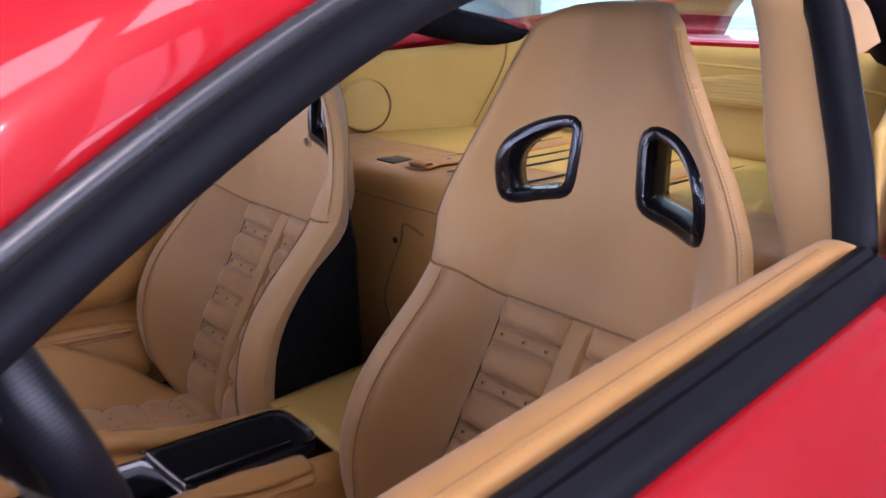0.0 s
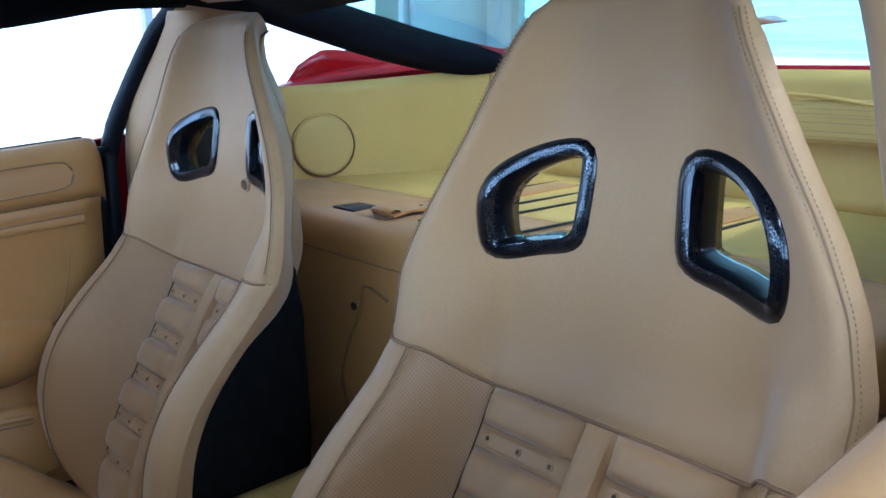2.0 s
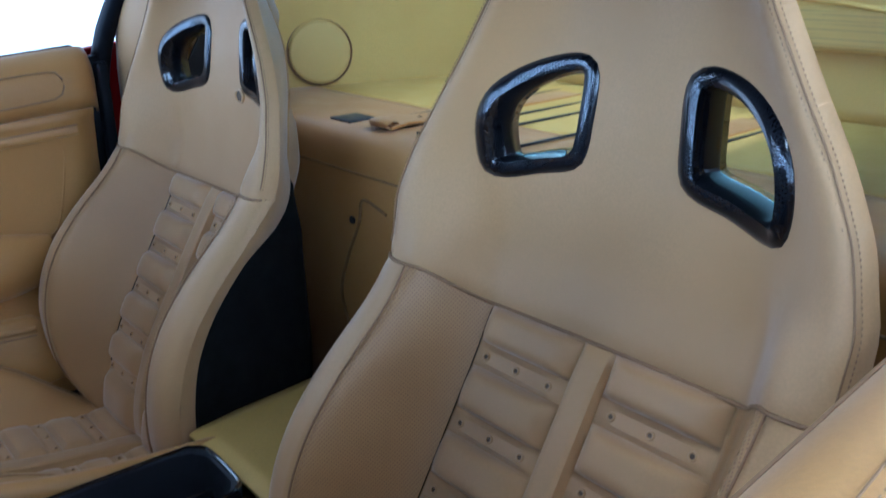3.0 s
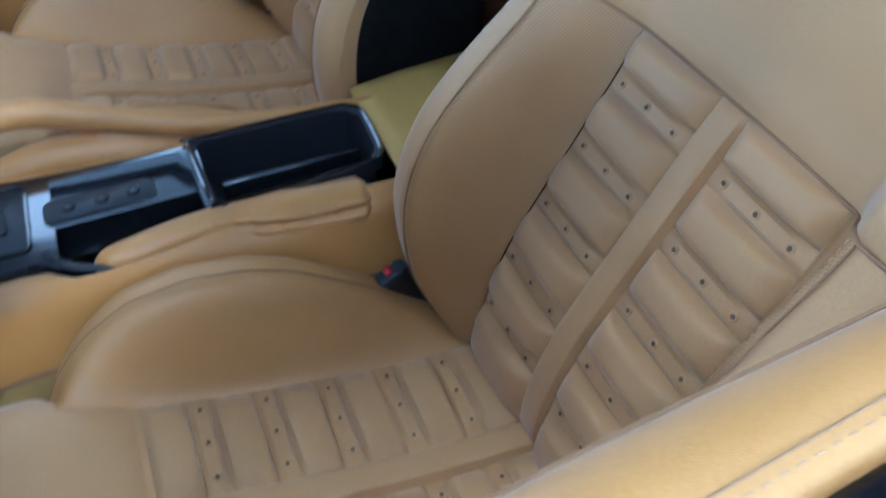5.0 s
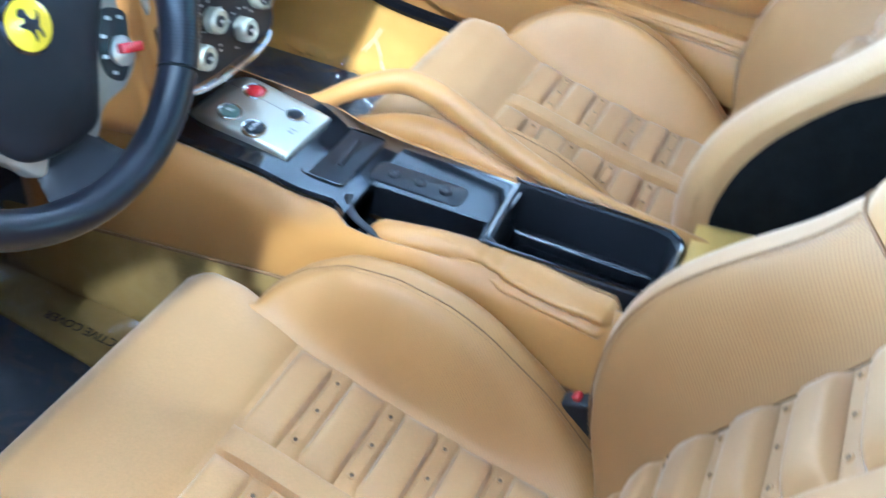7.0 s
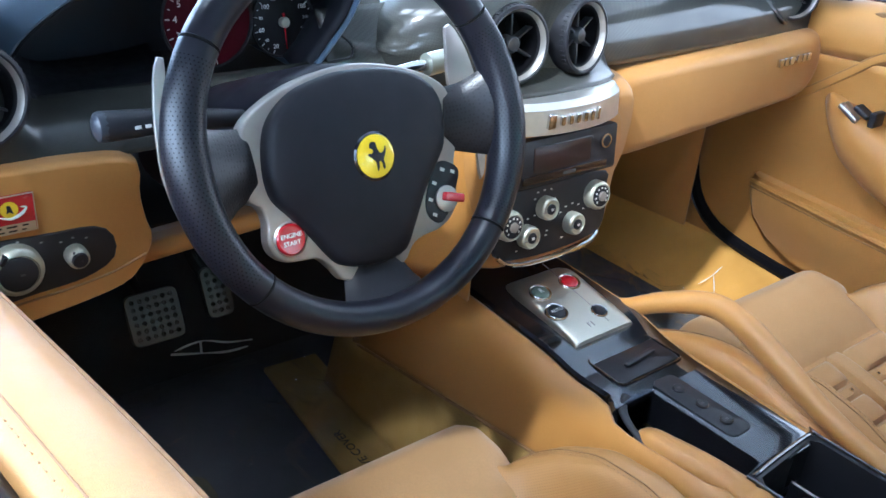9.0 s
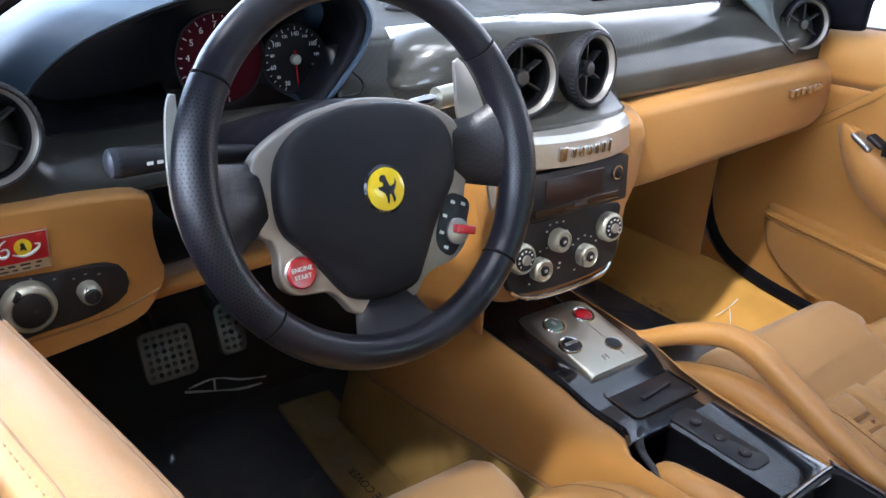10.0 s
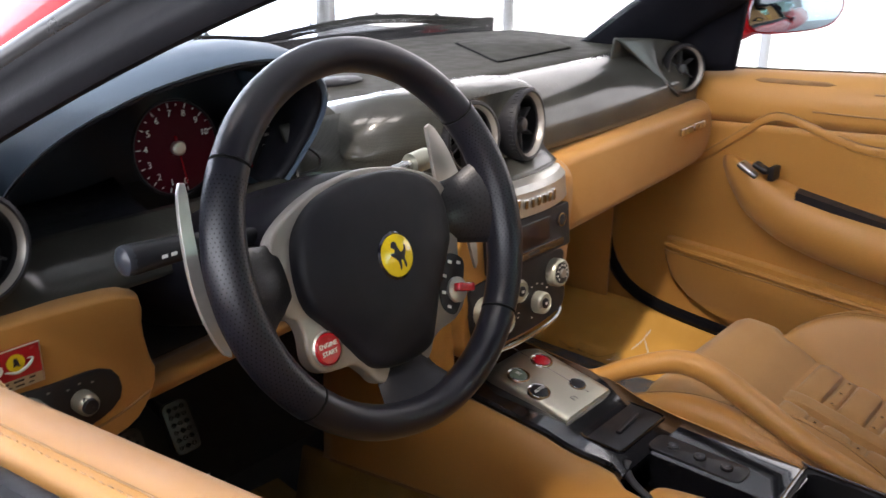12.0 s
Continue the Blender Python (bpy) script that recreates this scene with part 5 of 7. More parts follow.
def cover(u, v):
    x = -0.80 + 1.6 * u
    y0 = 0.768 + 0.02 * (2 * u - 1) ** 2 + 0.034 * ease((x - 0.10) / 0.08) + 0.11 * ease((-0.205 - x) / 0.05) * (1 - ease((-0.62 - x) / 0.06))
    y = y0 + (1.215 - y0) * v
    return x, y, top_z(x, y) - 0.012 * math.exp(-(v / 0.03) ** 2)
part("top_cover", grid(cover, 90, 24), "grey_leather", dash, "anthracite leather dashboard top", 60, 0.008)
lid = [(0.288, 0.882), (0.545, 0.906), (0.700, 1.105), (0.430, 1.095)]
corner = []
for i in range(4):
    a, b = Vector((*lid[i], 0)), Vector((*lid[(i + 1) % 4], 0))
    corner += [a.lerp(b, 0.06), a.lerp(b, 0.5), a.lerp(b, 0.94)]
part("airbag_lid", tube(spline([Vector((p.x, p.y, top_z(p.x, p.y) + 0.0012)) for p in corner], 70, True), 0.0020, 6, closed=True), "shell", dash, "grooved outline of the airbag lid")
part("airbag_panel", prism([(p.x, p.y) for p in spline(corner, 60, True)], Matrix.Translation((0, 0, 0.8645)), 0.004, 0.003), "grey_leather", dash, "flat leather airbag panel")
part("top_sensor", turned([(0.03, -0.004), (0.03, 0.004), (0.026, 0.007), (0.001, 0.008)], Matrix.Translation((-0.03, 0.93, 0.866)) @ pose(0, 0, 0) @ Matrix.Diagonal((1.5, 0.8, 1, 1)), 24), "black_plastic", dash, "small oval sensor")

# far side: carbon fascia, tan glove box
part("fascia", grid(lambda u, v: (0.10 + 0.66 * u, 0.808 - 0.094 * math.sin(math.pi / 2 * v) ** 0.9 + 0.018 * u * u, 0.763 + 0.101 * math.cos(math.pi / 2 * v) ** 0.9), 40, 24), "carbon", dash, "lacquered carbon-fibre fascia", 60, 0.008)
gb = [(0.205, 0.752), (0.36, 0.760), (0.55, 0.764), (0.72, 0.766), (0.745, 0.760), (0.757, 0.735), (0.756, 0.70), (0.742, 0.668), (0.71, 0.648), (0.60, 0.636), (0.40, 0.622), (0.245, 0.613), (0.21, 0.622), (0.198, 0.66), (0.195, 0.72)]


def bulged(outline, y0, bulge, m_y=0.80, steps=7, shrink=0.16):
    c = sum((Vector((x, 0, z)) for x, z in outline), Vector()) / len(outline)
    rings = [[Vector((x, m_y, z)) for x, z in outline]]
    for i in range(steps + 1):
        a = math.pi / 2 * i / steps
        k = 1 - shrink * (1 - math.cos(a))
        rings.append([Vector((c.x + (x - c.x) * (1 - 0.35 * shrink * (1 - math.cos(a))), y0 - bulge * math.sin(a), c.z + (z - c.z) * k)) for x, z in outline])
    return loft(rings)


gbo = smooth2(gb, 70)
glove = part("glove_box", bulged(gbo, 0.728, 0.034, shrink=0.35), "leather", dash, "tan leather glove box lid", 50)
part("groove", tube(spline([Vector((x, 0.7015, z)) for x, z in ((0.25, 0.640), (0.40, 0.648), (0.52, 0.656), (0.60, 0.660))], 20), 0.002, 6), "seam", glove, "crease along the lid")
part("stitching", stitches([Vector((x, 0.712, z)) for x, z in ((0.235, 0.742), (0.36, 0.748), (0.55, 0.752), (0.70, 0.754))]), "thread", glove)
# metal model badge drawn as plain bars
bw = 0.0
for i, w in enumerate((0.016, 0.016, 0.016, 0.006, 0.016, 0.014, 0.015)):
    part("badge_bar", box((0.590 + bw + w / 2, 0.689, 0.727 + 0.0005 * i), (w - 0.003, 0.006, 0.014 if w > 0.01 else 0.004), 0.0015), "chrome", glove, "small chrome bar")
    bw += w
cheek = smooth2([(0.10, 0.742), (0.13, 0.758), (0.165, 0.764), (0.19, 0.758), (0.196, 0.72), (0.192, 0.66), (0.17, 0.60), (0.13, 0.555), (0.105, 0.55), (0.10, 0.60), (0.10, 0.68)], 50)
part("cheek_seam", tube(spline([Vector((0.197, 0.716, 0.757)), Vector((0.2035, 0.690, 0.728)), Vector((0.2015, 0.688, 0.67)), Vector((0.192, 0.696, 0.625)), Vector((0.17, 0.71, 0.59))], 24), 0.0016, 6), "seam", dash, "dark seam between glove box and cheek")
part("side_cheek", bulged(cheek, 0.715, 0.055, shrink=0.30), "leather", dash, "tan leather cheek beside the centre stack", 50)
# under-dash shadow panel
part("under_panel", grid(lambda u, v: (-0.74 + 1.48 * u, 0.80 + 0.30 * v, 0.63 + 0.05 * v), 6, 4), "black_plastic", dash, "dark panel under the dashboard", 60, 0.01)

# left side: carbon fascia with the lower tan panel


def near_sheet(u, v):
    """From the foot of the instrument hood, or the dash top beside it, down to the knee panel."""
    x = -0.77 + 0.62 * u
    k = ease((x + 0.640) / 0.06)
    top = Vector((x, 0.715 + 0.040 * k, 0.872 + (0.812 - 0.872) * k))
    low = Vector((x, 0.694 + 0.02 * ease((x + 0.5) / 0.2), 0.764))
    return top.lerp(low, v) + Vector((0, -0.010 * math.sin(math.pi * v), 0.006 * math.sin(math.pi * v)))


part("fascia_near", grid(near_sheet, 50, 16), "carbon", dash, "carbon-fibre fascia beside the column", 60, 0.008)
tp = smooth2([(-0.76, 0.778), (-0.66, 0.776), (-0.56, 0.772), (-0.525, 0.768), (-0.512, 0.758), (-0.514, 0.73), (-0.510, 0.70), (-0.505, 0.68), (-0.515, 0.655), (-0.54, 0.632), (-0.62, 0.618), (-0.70, 0.612), (-0.76, 0.61)], 60)
low = part("knee_panel", bulged(tp, 0.688, 0.013, 0.78, shrink=0.07), "leather", dash, "tan leather lower panel with stitched top edge", 50)
part("stitching", stitches([Vector((x, 0.6755, z)) for x, z in ((-0.70, 0.764), (-0.62, 0.763), (-0.54, 0.757))]), "thread", low)
part("piping", tube(spline([Vector((x, 0.6750, z)) for x, z in ((-0.74, 0.640), (-0.64, 0.642), (-0.56, 0.650), (-0.515, 0.664))], 20), 0.0015, 6), "seam", low, "sewn seam")
part("knee_strip", grid(lambda u, v: (-0.515 + 0.34 * u, 0.70 + 0.06 * v, 0.655 - 0.012 * v + 0.02 * u), 10, 4), "leather", dash, "tan leather strip under the column", 60, 0.015)
sw = smooth2([(-0.72, 0.707), (-0.60, 0.708), (-0.56, 0.705), (-0.545, 0.690), (-0.548, 0.668), (-0.575, 0.655), (-0.62, 0.650), (-0.72, 0.645)], 40)
FM = plane_at((0, 0.676, 0), (1, 0, 0), (0, 0, 1))
swp = part("light_switch_panel", prism(sw, FM, 0.004, 0.002), "black_plastic", dash, "black light switch panel")


def rotary(parent, x, y, z, r, label, tilt=0.0):
    m = plane_at((x, y, z), (1, 0, 0), (0, tilt, 1))
    k = part("rotary_knob", turned([(r, 0), (r, 0.010), (r * 0.94, 0.014), (r * 0.78, 0.016), (r * 0.74, 0.0145), (0.001, 0.0145)], m, 28), "knob", parent, label, 50)
    part("knob_cap", turned([(r * 0.70, 0.013), (r * 0.70, 0.0165), (r * 0.62, 0.018), (0.001, 0.0185)], m, 24), "black_plastic", k, "black knob cap")
    part("pointer", box(m @ Vector((-r * 0.45, r * 0.7, 0.013)), (r * 0.16, r * 0.5, r * 0.4), 0.001, pose(0, 0, 0, 0, 35, 0)), "black_plastic", k, "dark pointer notch")
    part("cap_mark", box(m @ Vector((r * 0.12, 0, 0.0186)), (r * 0.18, 0.0006, r * 0.07), 0), "steel_dull", k, "small grey mark")
    return k


rotary(swp, -0.638, 0.672, 0.683, 0.024, "champagne metal light switch knob")
rotary(swp, -0.584, 0.672, 0.683, 0.0105, "small champagne metal knob")
for x, z in ((-0.668, 0.699), (-0.650, 0.706), (-0.632, 0.7075), (-0.612, 0.702), (-0.595, 0.698), (-0.584, 0.700), (-0.572, 0.697)):
    part("switch_mark", box((x, 0.6715, z), (0.0026, 0.0006, 0.0012), 0), "steel", swp, "tiny white mark")
badge = part("plaque", box((-0.638, 0.6735, 0.735), (0.050, 0.004, 0.036), 0.001), "red_button", dash, "small red anniversary plaque with silver edge")
part("plaque_edge", tube([Vector((-0.638 + sx * 0.025, 0.6715, 0.735 + sz * 0.018)) for sx, sz in ((-1, -1), (1, -1), (1, 1), (-1, 1))], 0.0008, 6, (0, 1, 0), closed=True), "silver", badge, "silver edge")
part("plaque_band", box((-0.638, 0.6712, 0.7215), (0.048, 0.0008, 0.0085), 0), "panel_metal", badge, "pale lettered band")
for k, w in enumerate((0.010, 0.006, 0.009, 0.005)):
    part("plaque_bar", box((-0.6575 + 0.0115 * k, 0.6706, 0.7236), (w, 0.0006, 0.0016), 0), "black_plastic", badge, "tiny dark bar")
    part("plaque_bar", box((-0.6530 + 0.0095 * k, 0.6706, 0.7195), (w * 0.8, 0.0006, 0.0013), 0), "black_plastic", badge, "tiny dark bar")
part("plaque_shield", turned([(0.0076, 0), (0.0076, 0.001), (0.0005, 0.0014)], plane_at((-0.6345, 0.6715, 0.7405), (1, 0, 0), (0, 0, 1)), 24), "yellow", badge, "yellow disc")
part("plaque_figure", prism(smooth2([(-0.002, 0.004), (0.001, 0.004), (0.002, 0.0), (0.003, -0.004), (0.0, -0.002), (-0.003, -0.003), (-0.002, 0.0)], 20), plane_at((-0.6345, 0.6700, 0.7405), (1, 0, 0), (0, 0, 1)), 0.0004, 0.0001), "black_plastic", badge, "plain dark shape")
part("plaque_swirl", tube(spline([Vector((-0.6475, 0.6712, 0.7495)), Vector((-0.6525, 0.6712, 0.746)), Vector((-0.6555, 0.6712, 0.740)), Vector((-0.6545, 0.6712, 0.7345)), Vector((-0.6495, 0.6712, 0.7335)), Vector((-0.6465, 0.6712, 0.737)), Vector((-0.6480, 0.6712, 0.741)), Vector((-0.6530, 0.6712, 0.7405))], 30), lambda s: 0.0006 + 0.0009 * math.sin(math.pi * s), 6, (0, 1, 0)), "white_mark_and_glint", badge, "pale swirl")
part("plaque_swirl", tube(spline([Vector((-0.6440, 0.6712, 0.7345)), Vector((-0.6340, 0.6712, 0.7315)), Vector((-0.6250, 0.6712, 0.7345)), Vector((-0.6200, 0.6712, 0.7400)), Vector((-0.6245, 0.6712, 0.7415))], 22), lambda s: 0.0005 + 0.0012 * math.sin(math.pi * s), 6, (0, 1, 0)), "white_mark_and_glint", badge, "pale swirl")


def air_vent(x, y, z, turn, r=0.046, label="round air vent with a satin metal ring"):
    """A ball vent that looks out along -y, turned about z."""
    m = Matrix.Translation((x, y, z)) @ pose(0, 0, 0, 0, 0, turn) @ plane_at((0, 0, 0), (1, 0, 0), (0, 0.10, 1))
    v = part("air_vent", turned([(r * 0.80, -0.045), (r * 1.02, -0.04), (r * 1.05, -0.008), (r * 1.06, 0.003), (r * 1.02, 0.008), (r * 0.96, 0.007)], m, 40, False), "black_plastic", dash, label, 50)
    part("collar", turned([(r * 1.05, 0.002), (r * 1.06, 0.006), (r * 1.035, 0.0105), (r * 0.965, 0.012), (r * 0.93, 0.0100)], m, 44, False), "black_plastic", v, "black grip collar", 50)
    part("ring", turned([(r * 0.935, 0.0095), (r * 0.925, 0.0108), (r * 0.88, 0.008), (r * 0.855, 0.003)], m, 44, False), "titanium", v, "slim satin metal ring", 60)
    part("inner_collar", turned([(r * 0.857, 0.0035), (r * 0.825, -0.003), (r * 0.80, -0.012)], m, 44, False), "black_plastic", v, "black inner collar", 60)
    for k in range(48):
        a = radians(7.5 * k)
        rot = m.to_3x3().to_4x4() @ pose(0, 0, 0, 0, 0, 7.5 * k)
        part("grip_rib", box(m @ Vector((r * 1.052 * math.cos(a), r * 1.052 * math.sin(a), 0.0045)), (0.0018, 0.0022, 0.006), 0.0004, rot), "black_plastic", v)
    part("throat", turned([(r * 0.80, 0.001), (r * 0.76, -0.030), (r * 0.40, -0.040), (0.001, -0.040)], m, 36, False), "lcd", v, "black throat")
    part("hub", turned([(r * 0.23, -0.016), (r * 0.23, -0.002), (r * 0.18, 0.002), (0.001, 0.003)], m, 20), "blade", v)
    for k in range(6):
        a = radians(30 + 60 * k)
        c = m @ Vector((r * 0.52 * math.cos(a), r * 0.52 * math.sin(a), -0.010))
        rot = m.to_3x3().to_4x4() @ pose(0, 0, 0, 0, 0, math.degrees(a))
        part("blade", box(c, (r * 0.60, 0.0024, 0.012), 0.0006, rot), "blade", v)
    return v


air_vent(0.063, 0.664, 0.831, 10)
air_vent(-0.053, 0.664, 0.831, -4)
air_vent(-0.648, 0.690, 0.840, 8)
air_vent(0.672, 0.738, 0.829, -22, 0.044)
# pods that carry the vents
def pod_ring(y, r, drop):
    """A stadium outline round both centre vents."""
    out = []
    for a in np.linspace(0, 2 * math.pi, 49)[:-1]:
        wide = ease((y - 0.668) / 0.045)
        cx = 0.063 if math.cos(a) > 0 else -0.053 - 0.075 * wide
        z = 0.831 + r * math.sin(a) - (0.012 * wide * max(0.0, -math.cos(a)) if math.sin(a) > 0 else 0)
        out.append(Vector((cx + r * math.cos(a) * (1 + 0.25 * drop), y, z - (drop * 0.05 if z > 0.831 else 0))))
    return out


part("vent_pod", loft([pod_ring(0.690, 0.044, 0), pod_ring(0.672, 0.047, 0), pod_ring(0.668, 0.050, 0), pod_ring(0.671, 0.054, 0), pod_ring(0.684, 0.0585, 0), pod_ring(0.71, 0.0625, 0.05), pod_ring(0.76, 0.067, 0.25), pod_ring(0.83, 0.069, 0.6), pod_ring(0.91, 0.069, 1.0)], True, False), "carbon", dash, "glossy carbon-fibre pod round the centre vents", 60)
part("pod_chin", grid(lambda u, v: (0.005 - 0.13 * math.cos(math.pi * u), 0.684 - 0.056 * math.sin(math.pi * u) ** 0.5 * v, 0.802 - 0.027 * v - 0.004 * math.sin(3.14 * v)), 30, 8), "carbon", dash, "carbon-fibre sill under the vents", 60, 0.005)


def pod_web(u, v):
    dz = 0.0495 * (2 * v - 1)
    w = math.sqrt(max(0.0, 0.0470 ** 2 - dz * dz)) if abs(dz) < 0.047 else 0.0
    xl, xr = -0.053 + w, 0.063 - w
    return xl + (xr - xl) * u, 0.6690 + 0.005 * (1 - (dz / 0.0495) ** 2) - 0.004 * (2 * u - 1) ** 2, 0.831 + dz


part("fascia_mid", grid(lambda u, v: (-0.262 + 0.124 * u, 0.775 - 0.030 * math.sin(math.pi / 2 * v) - 0.02 * u * v, 0.866 - 0.075 * v), 12, 12), "carbon", dash, "carbon-fibre fascia beside the instrument hood", 60, 0.005)
part("pod_web", grid(pod_web, 12, 28), "carbon", dash, "glossy carbon-fibre web between the vents", 70)
far_m = Matrix.Translation((0.672, 0.738, 0.829)) @ pose(0, 0, 0, 0, 0, -22) @ plane_at((0, 0, 0), (1, 0, 0), (0, 0.10, 1))
far_a, far_b = Vector((0.492, 0.785, 0.898)), Vector((0.632, 0.722, 0.783))


def far_panel(u, v):
    a = radians(95 + 160 * v)
    right = far_m @ Vector((0.0515 * math.cos(a), 0.0515 * math.sin(a), -0.004))
    p = (far_a + (far_b - far_a) * v).lerp(right, u)
    return p + Vector((0.02, -0.10, 0.03)) * 0.10 * math.sin(math.pi * u) * math.sin(math.pi * (0.15 + 0.7 * v))


def far_top(u, v):
    return Vector(far_panel(u, 0.0)) + Vector((0, 0.06 * v * (0.1 + 0.9 * u), -0.02 * v - 0.02 * v * v))



part("pod_far", grid(far_panel, 20, 16), "carbon", dash, "glossy carbon-fibre three-cornered pod beside the outer vent", 60, 0.004)
part("pod_far_top", grid(far_top, 20, 10), "carbon", dash, "glossy carbon-fibre top of the outer pod", 60, 0.004)

# centre stack
bar = []
for i in range(31):
    x = -0.105 + 0.218 * i / 30
    k = 1 - ((x - 0.005) / 0.11) ** 2
    y = 0.640 - 0.038 * max(0, k) ** 0.6
    bar.append([Vector((x, y, 0.733)), Vector((x, y - 0.010, 0.736)), Vector((x, y - 0.006, 0.766)), Vector((x, y + 0.003, 0.7725)), Vector((x, y + 0.06, 0.773)), Vector((x, y + 0.06, 0.733))])
nb = part("stack_bar", loft(bar), "silver", dash, "satin metal bar across the centre stack", 35)
for i, (w, h) in enumerate(((0.013, 0.016), (0.008, 0.011), (0.008, 0.011), (0.008, 0.011), (0.008, 0.011), (0.008, 0.012), (0.006, 0.014))):
    x = -0.040 + 0.0125 * i + (0.004 if i else 0)
    k = 1 - ((x - 0.005) / 0.11) ** 2
    part("raised_mark", box((x, 0.640 - 0.038 * k ** 0.6 - 0.010, 0.753), (w * 1.15 - 0.003, 0.006, h * 1.15), 0.0015), "chrome", nb, "raised chrome shape")
stack = part("stack_frame", bulged(smooth2([(-0.112, 0.735), (-0.113, 0.62), (-0.11, 0.57), (-0.09, 0.548), (0.0, 0.540), (0.095, 0.548), (0.118, 0.57), (0.122, 0.62), (0.118, 0.735), (0.0, 0.738)], 60), 0.640, 0.020, 0.76, shrink=0.08), "leather", dash, "tan leather frame of the centre stack", 50)
RM = plane_at((0, 0.617, 0), (1, 0, 0), (0, 0.10, 1))
part("radio", prism([(p[0] + 0.005, p[1] + 0.702) for p in rounded(0.185, 0.062, 0.006)], RM @ Matrix.Translation((0, -0.06, 0.0)), 0.010, 0.003), "piano", stack, "black radio unit")
rd = part("radio_face", prism(rounded(0.176, 0.060, 0.004), plane_at((0.005, 0.6125, 0.698), (1, 0, 0), (0, 0.1, 1)), 0.012, 0.002), "black_plastic", dash, "black radio face")
rm = plane_at((0.005, 0.6125, 0.698), (1, 0, 0), (0, 0.1, 1)) @ Matrix.Translation((0, 0, 0.012))
part("display", prism([(x - 0.012, y + 0.004) for x, y in rounded(0.10, 0.032, 0.002)], rm, 0.001, 0.0005), "screen", rd, "dark display")
part("slot_bar", prism([(x - 0.005, y - 0.020) for x, y in rounded(0.15, 0.010, 0.002)], rm, 0.002, 0.001), "piano", rd, "glossy strip below the display")
part("bar_mark", prism([(x - 0.0, y - 0.020) for x, y in rounded(0.022, 0.004, 0.001)], rm @ Matrix.Translation((0, 0, 0.002)), 0.0006, 0.0002), "steel_dull", rd, "small pale mark")
part("volume_ring", turned([(0.0095, 0), (0.0095, 0.004), (0.0075, 0.0045), (0.007, 0.0)], rm @ Matrix.Translation((0.064, 0.010, 0)), 24), "chrome", rd, "chrome volume ring")
part("volume_knob", turned([(0.007, 0), (0.0065, 0.005), (0.001, 0.006)], rm @ Matrix.Translation((0.064, 0.010, 0)), 20), "black_plastic", rd)
part("display_edge", tube([rm @ Vector((-0.062, 0.021, 0.002)), rm @ Vector((0.038, 0.021, 0.002)), rm @ Vector((0.040, 0.018, 0.002))], 0.0005, 5), "steel_dull", rd, "bright edge")
cl = part("climate_panel", prism(smooth2([(-0.098, 0.042), (0.0, 0.044), (0.098, 0.042), (0.104, 0.02), (0.103, -0.02), (0.092, -0.042), (0.05, -0.050), (0.0, -0.052), (-0.05, -0.050), (-0.092, -0.042), (-0.103, -0.02), (-0.104, 0.02)], 60), plane_at((0.002, 0.6195, 0.612), (1, 0, 0), (0, 0.14, 1)), 0.008, 0.003), "black_plastic", dash, "black climate panel")
cm = plane_at((0.002, 0.6195, 0.612), (1, 0, 0), (0, 0.14, 1)) @ Matrix.Translation((0, 0, 0.008))


def climate_knob(x, y, r, dial):
    k = part("rotary_knob", turned([(r, 0), (r, 0.010), (r * 0.95, 0.013), (r * 0.82, 0.0145), (r * 0.78, 0.013), (0.001, 0.013)], cm @ Matrix.Translation((x, y, 0)), 30), "knob", cl, "champagne metal climate knob", 50)
    part("knob_cap", turned([(r * (0.74 if dial else 0.46), 0.012), (r * (0.74 if dial else 0.46), 0.0145), (r * 0.3, 0.0155), (0.001, 0.0155)], cm @ Matrix.Translation((x, y, 0)), 24), "black_plastic", k, "black centre")
    if dial:
        part("dial_hub", turned([(r * 0.34, 0.015), (r * 0.32, 0.018), (0.001, 0.0185)], cm @ Matrix.Translation((x, y, 0)), 18), "titanium", k)
        for i in range(9):
            a = radians(-40 + 32.5 * i)
            part("dial_mark", box(cm @ Vector((x + r * 0.57 * math.cos(a), y + r * 0.57 * math.sin(a), 0.0152)), (r * 0.12, 0.0006, r * 0.12), 0), "white_mark_and_glint", k, "white mark")
    else:
        part("cap_mark", box(cm @ Vector((x, y, 0.0157)), (r * 0.3, 0.0006, r * 0.22), 0), "white_mark_and_glint", k, "white mark")
        part("knob_notch", box(cm @ Vector((x - r * 0.72, y - r * 0.15, 0.0135)), (r * 0.4, 0.003, 0.0012), 0), "titanium", k)


for x, y, r, dl in ((-0.016, 0.014, 0.0155, 0), (-0.049, -0.018, 0.0155, 0), (0.034, -0.018, 0.0155, 0), (0.077, 0.013, 0.020, 1), (-0.083, 0.005, 0.020, 1)):
    climate_knob(x, y, r, dl)
for x, y in ((-0.033, 0.028), (-0.028, 0.036), (-0.016, 0.037), (-0.004, 0.036), (0.003, 0.022), (-0.068, 0.004), (-0.058, 0.008), (-0.045, 0.004), (-0.033, 0.006), (-0.064, -0.036), (-0.030, -0.03), (0.014, 0.0), (0.024, 0.006), (0.036, 0.008), (0.048, 0.004), (0.018, -0.036), (-0.01, -0.02), (-0.012, -0.026), (0.058, -0.004)):
    part("panel_mark", box(cm @ Vector((x, y, 0.0002)), (0.0034, 0.0006, 0.0018), 0), "white_mark_and_glint", cl, "tiny white mark")
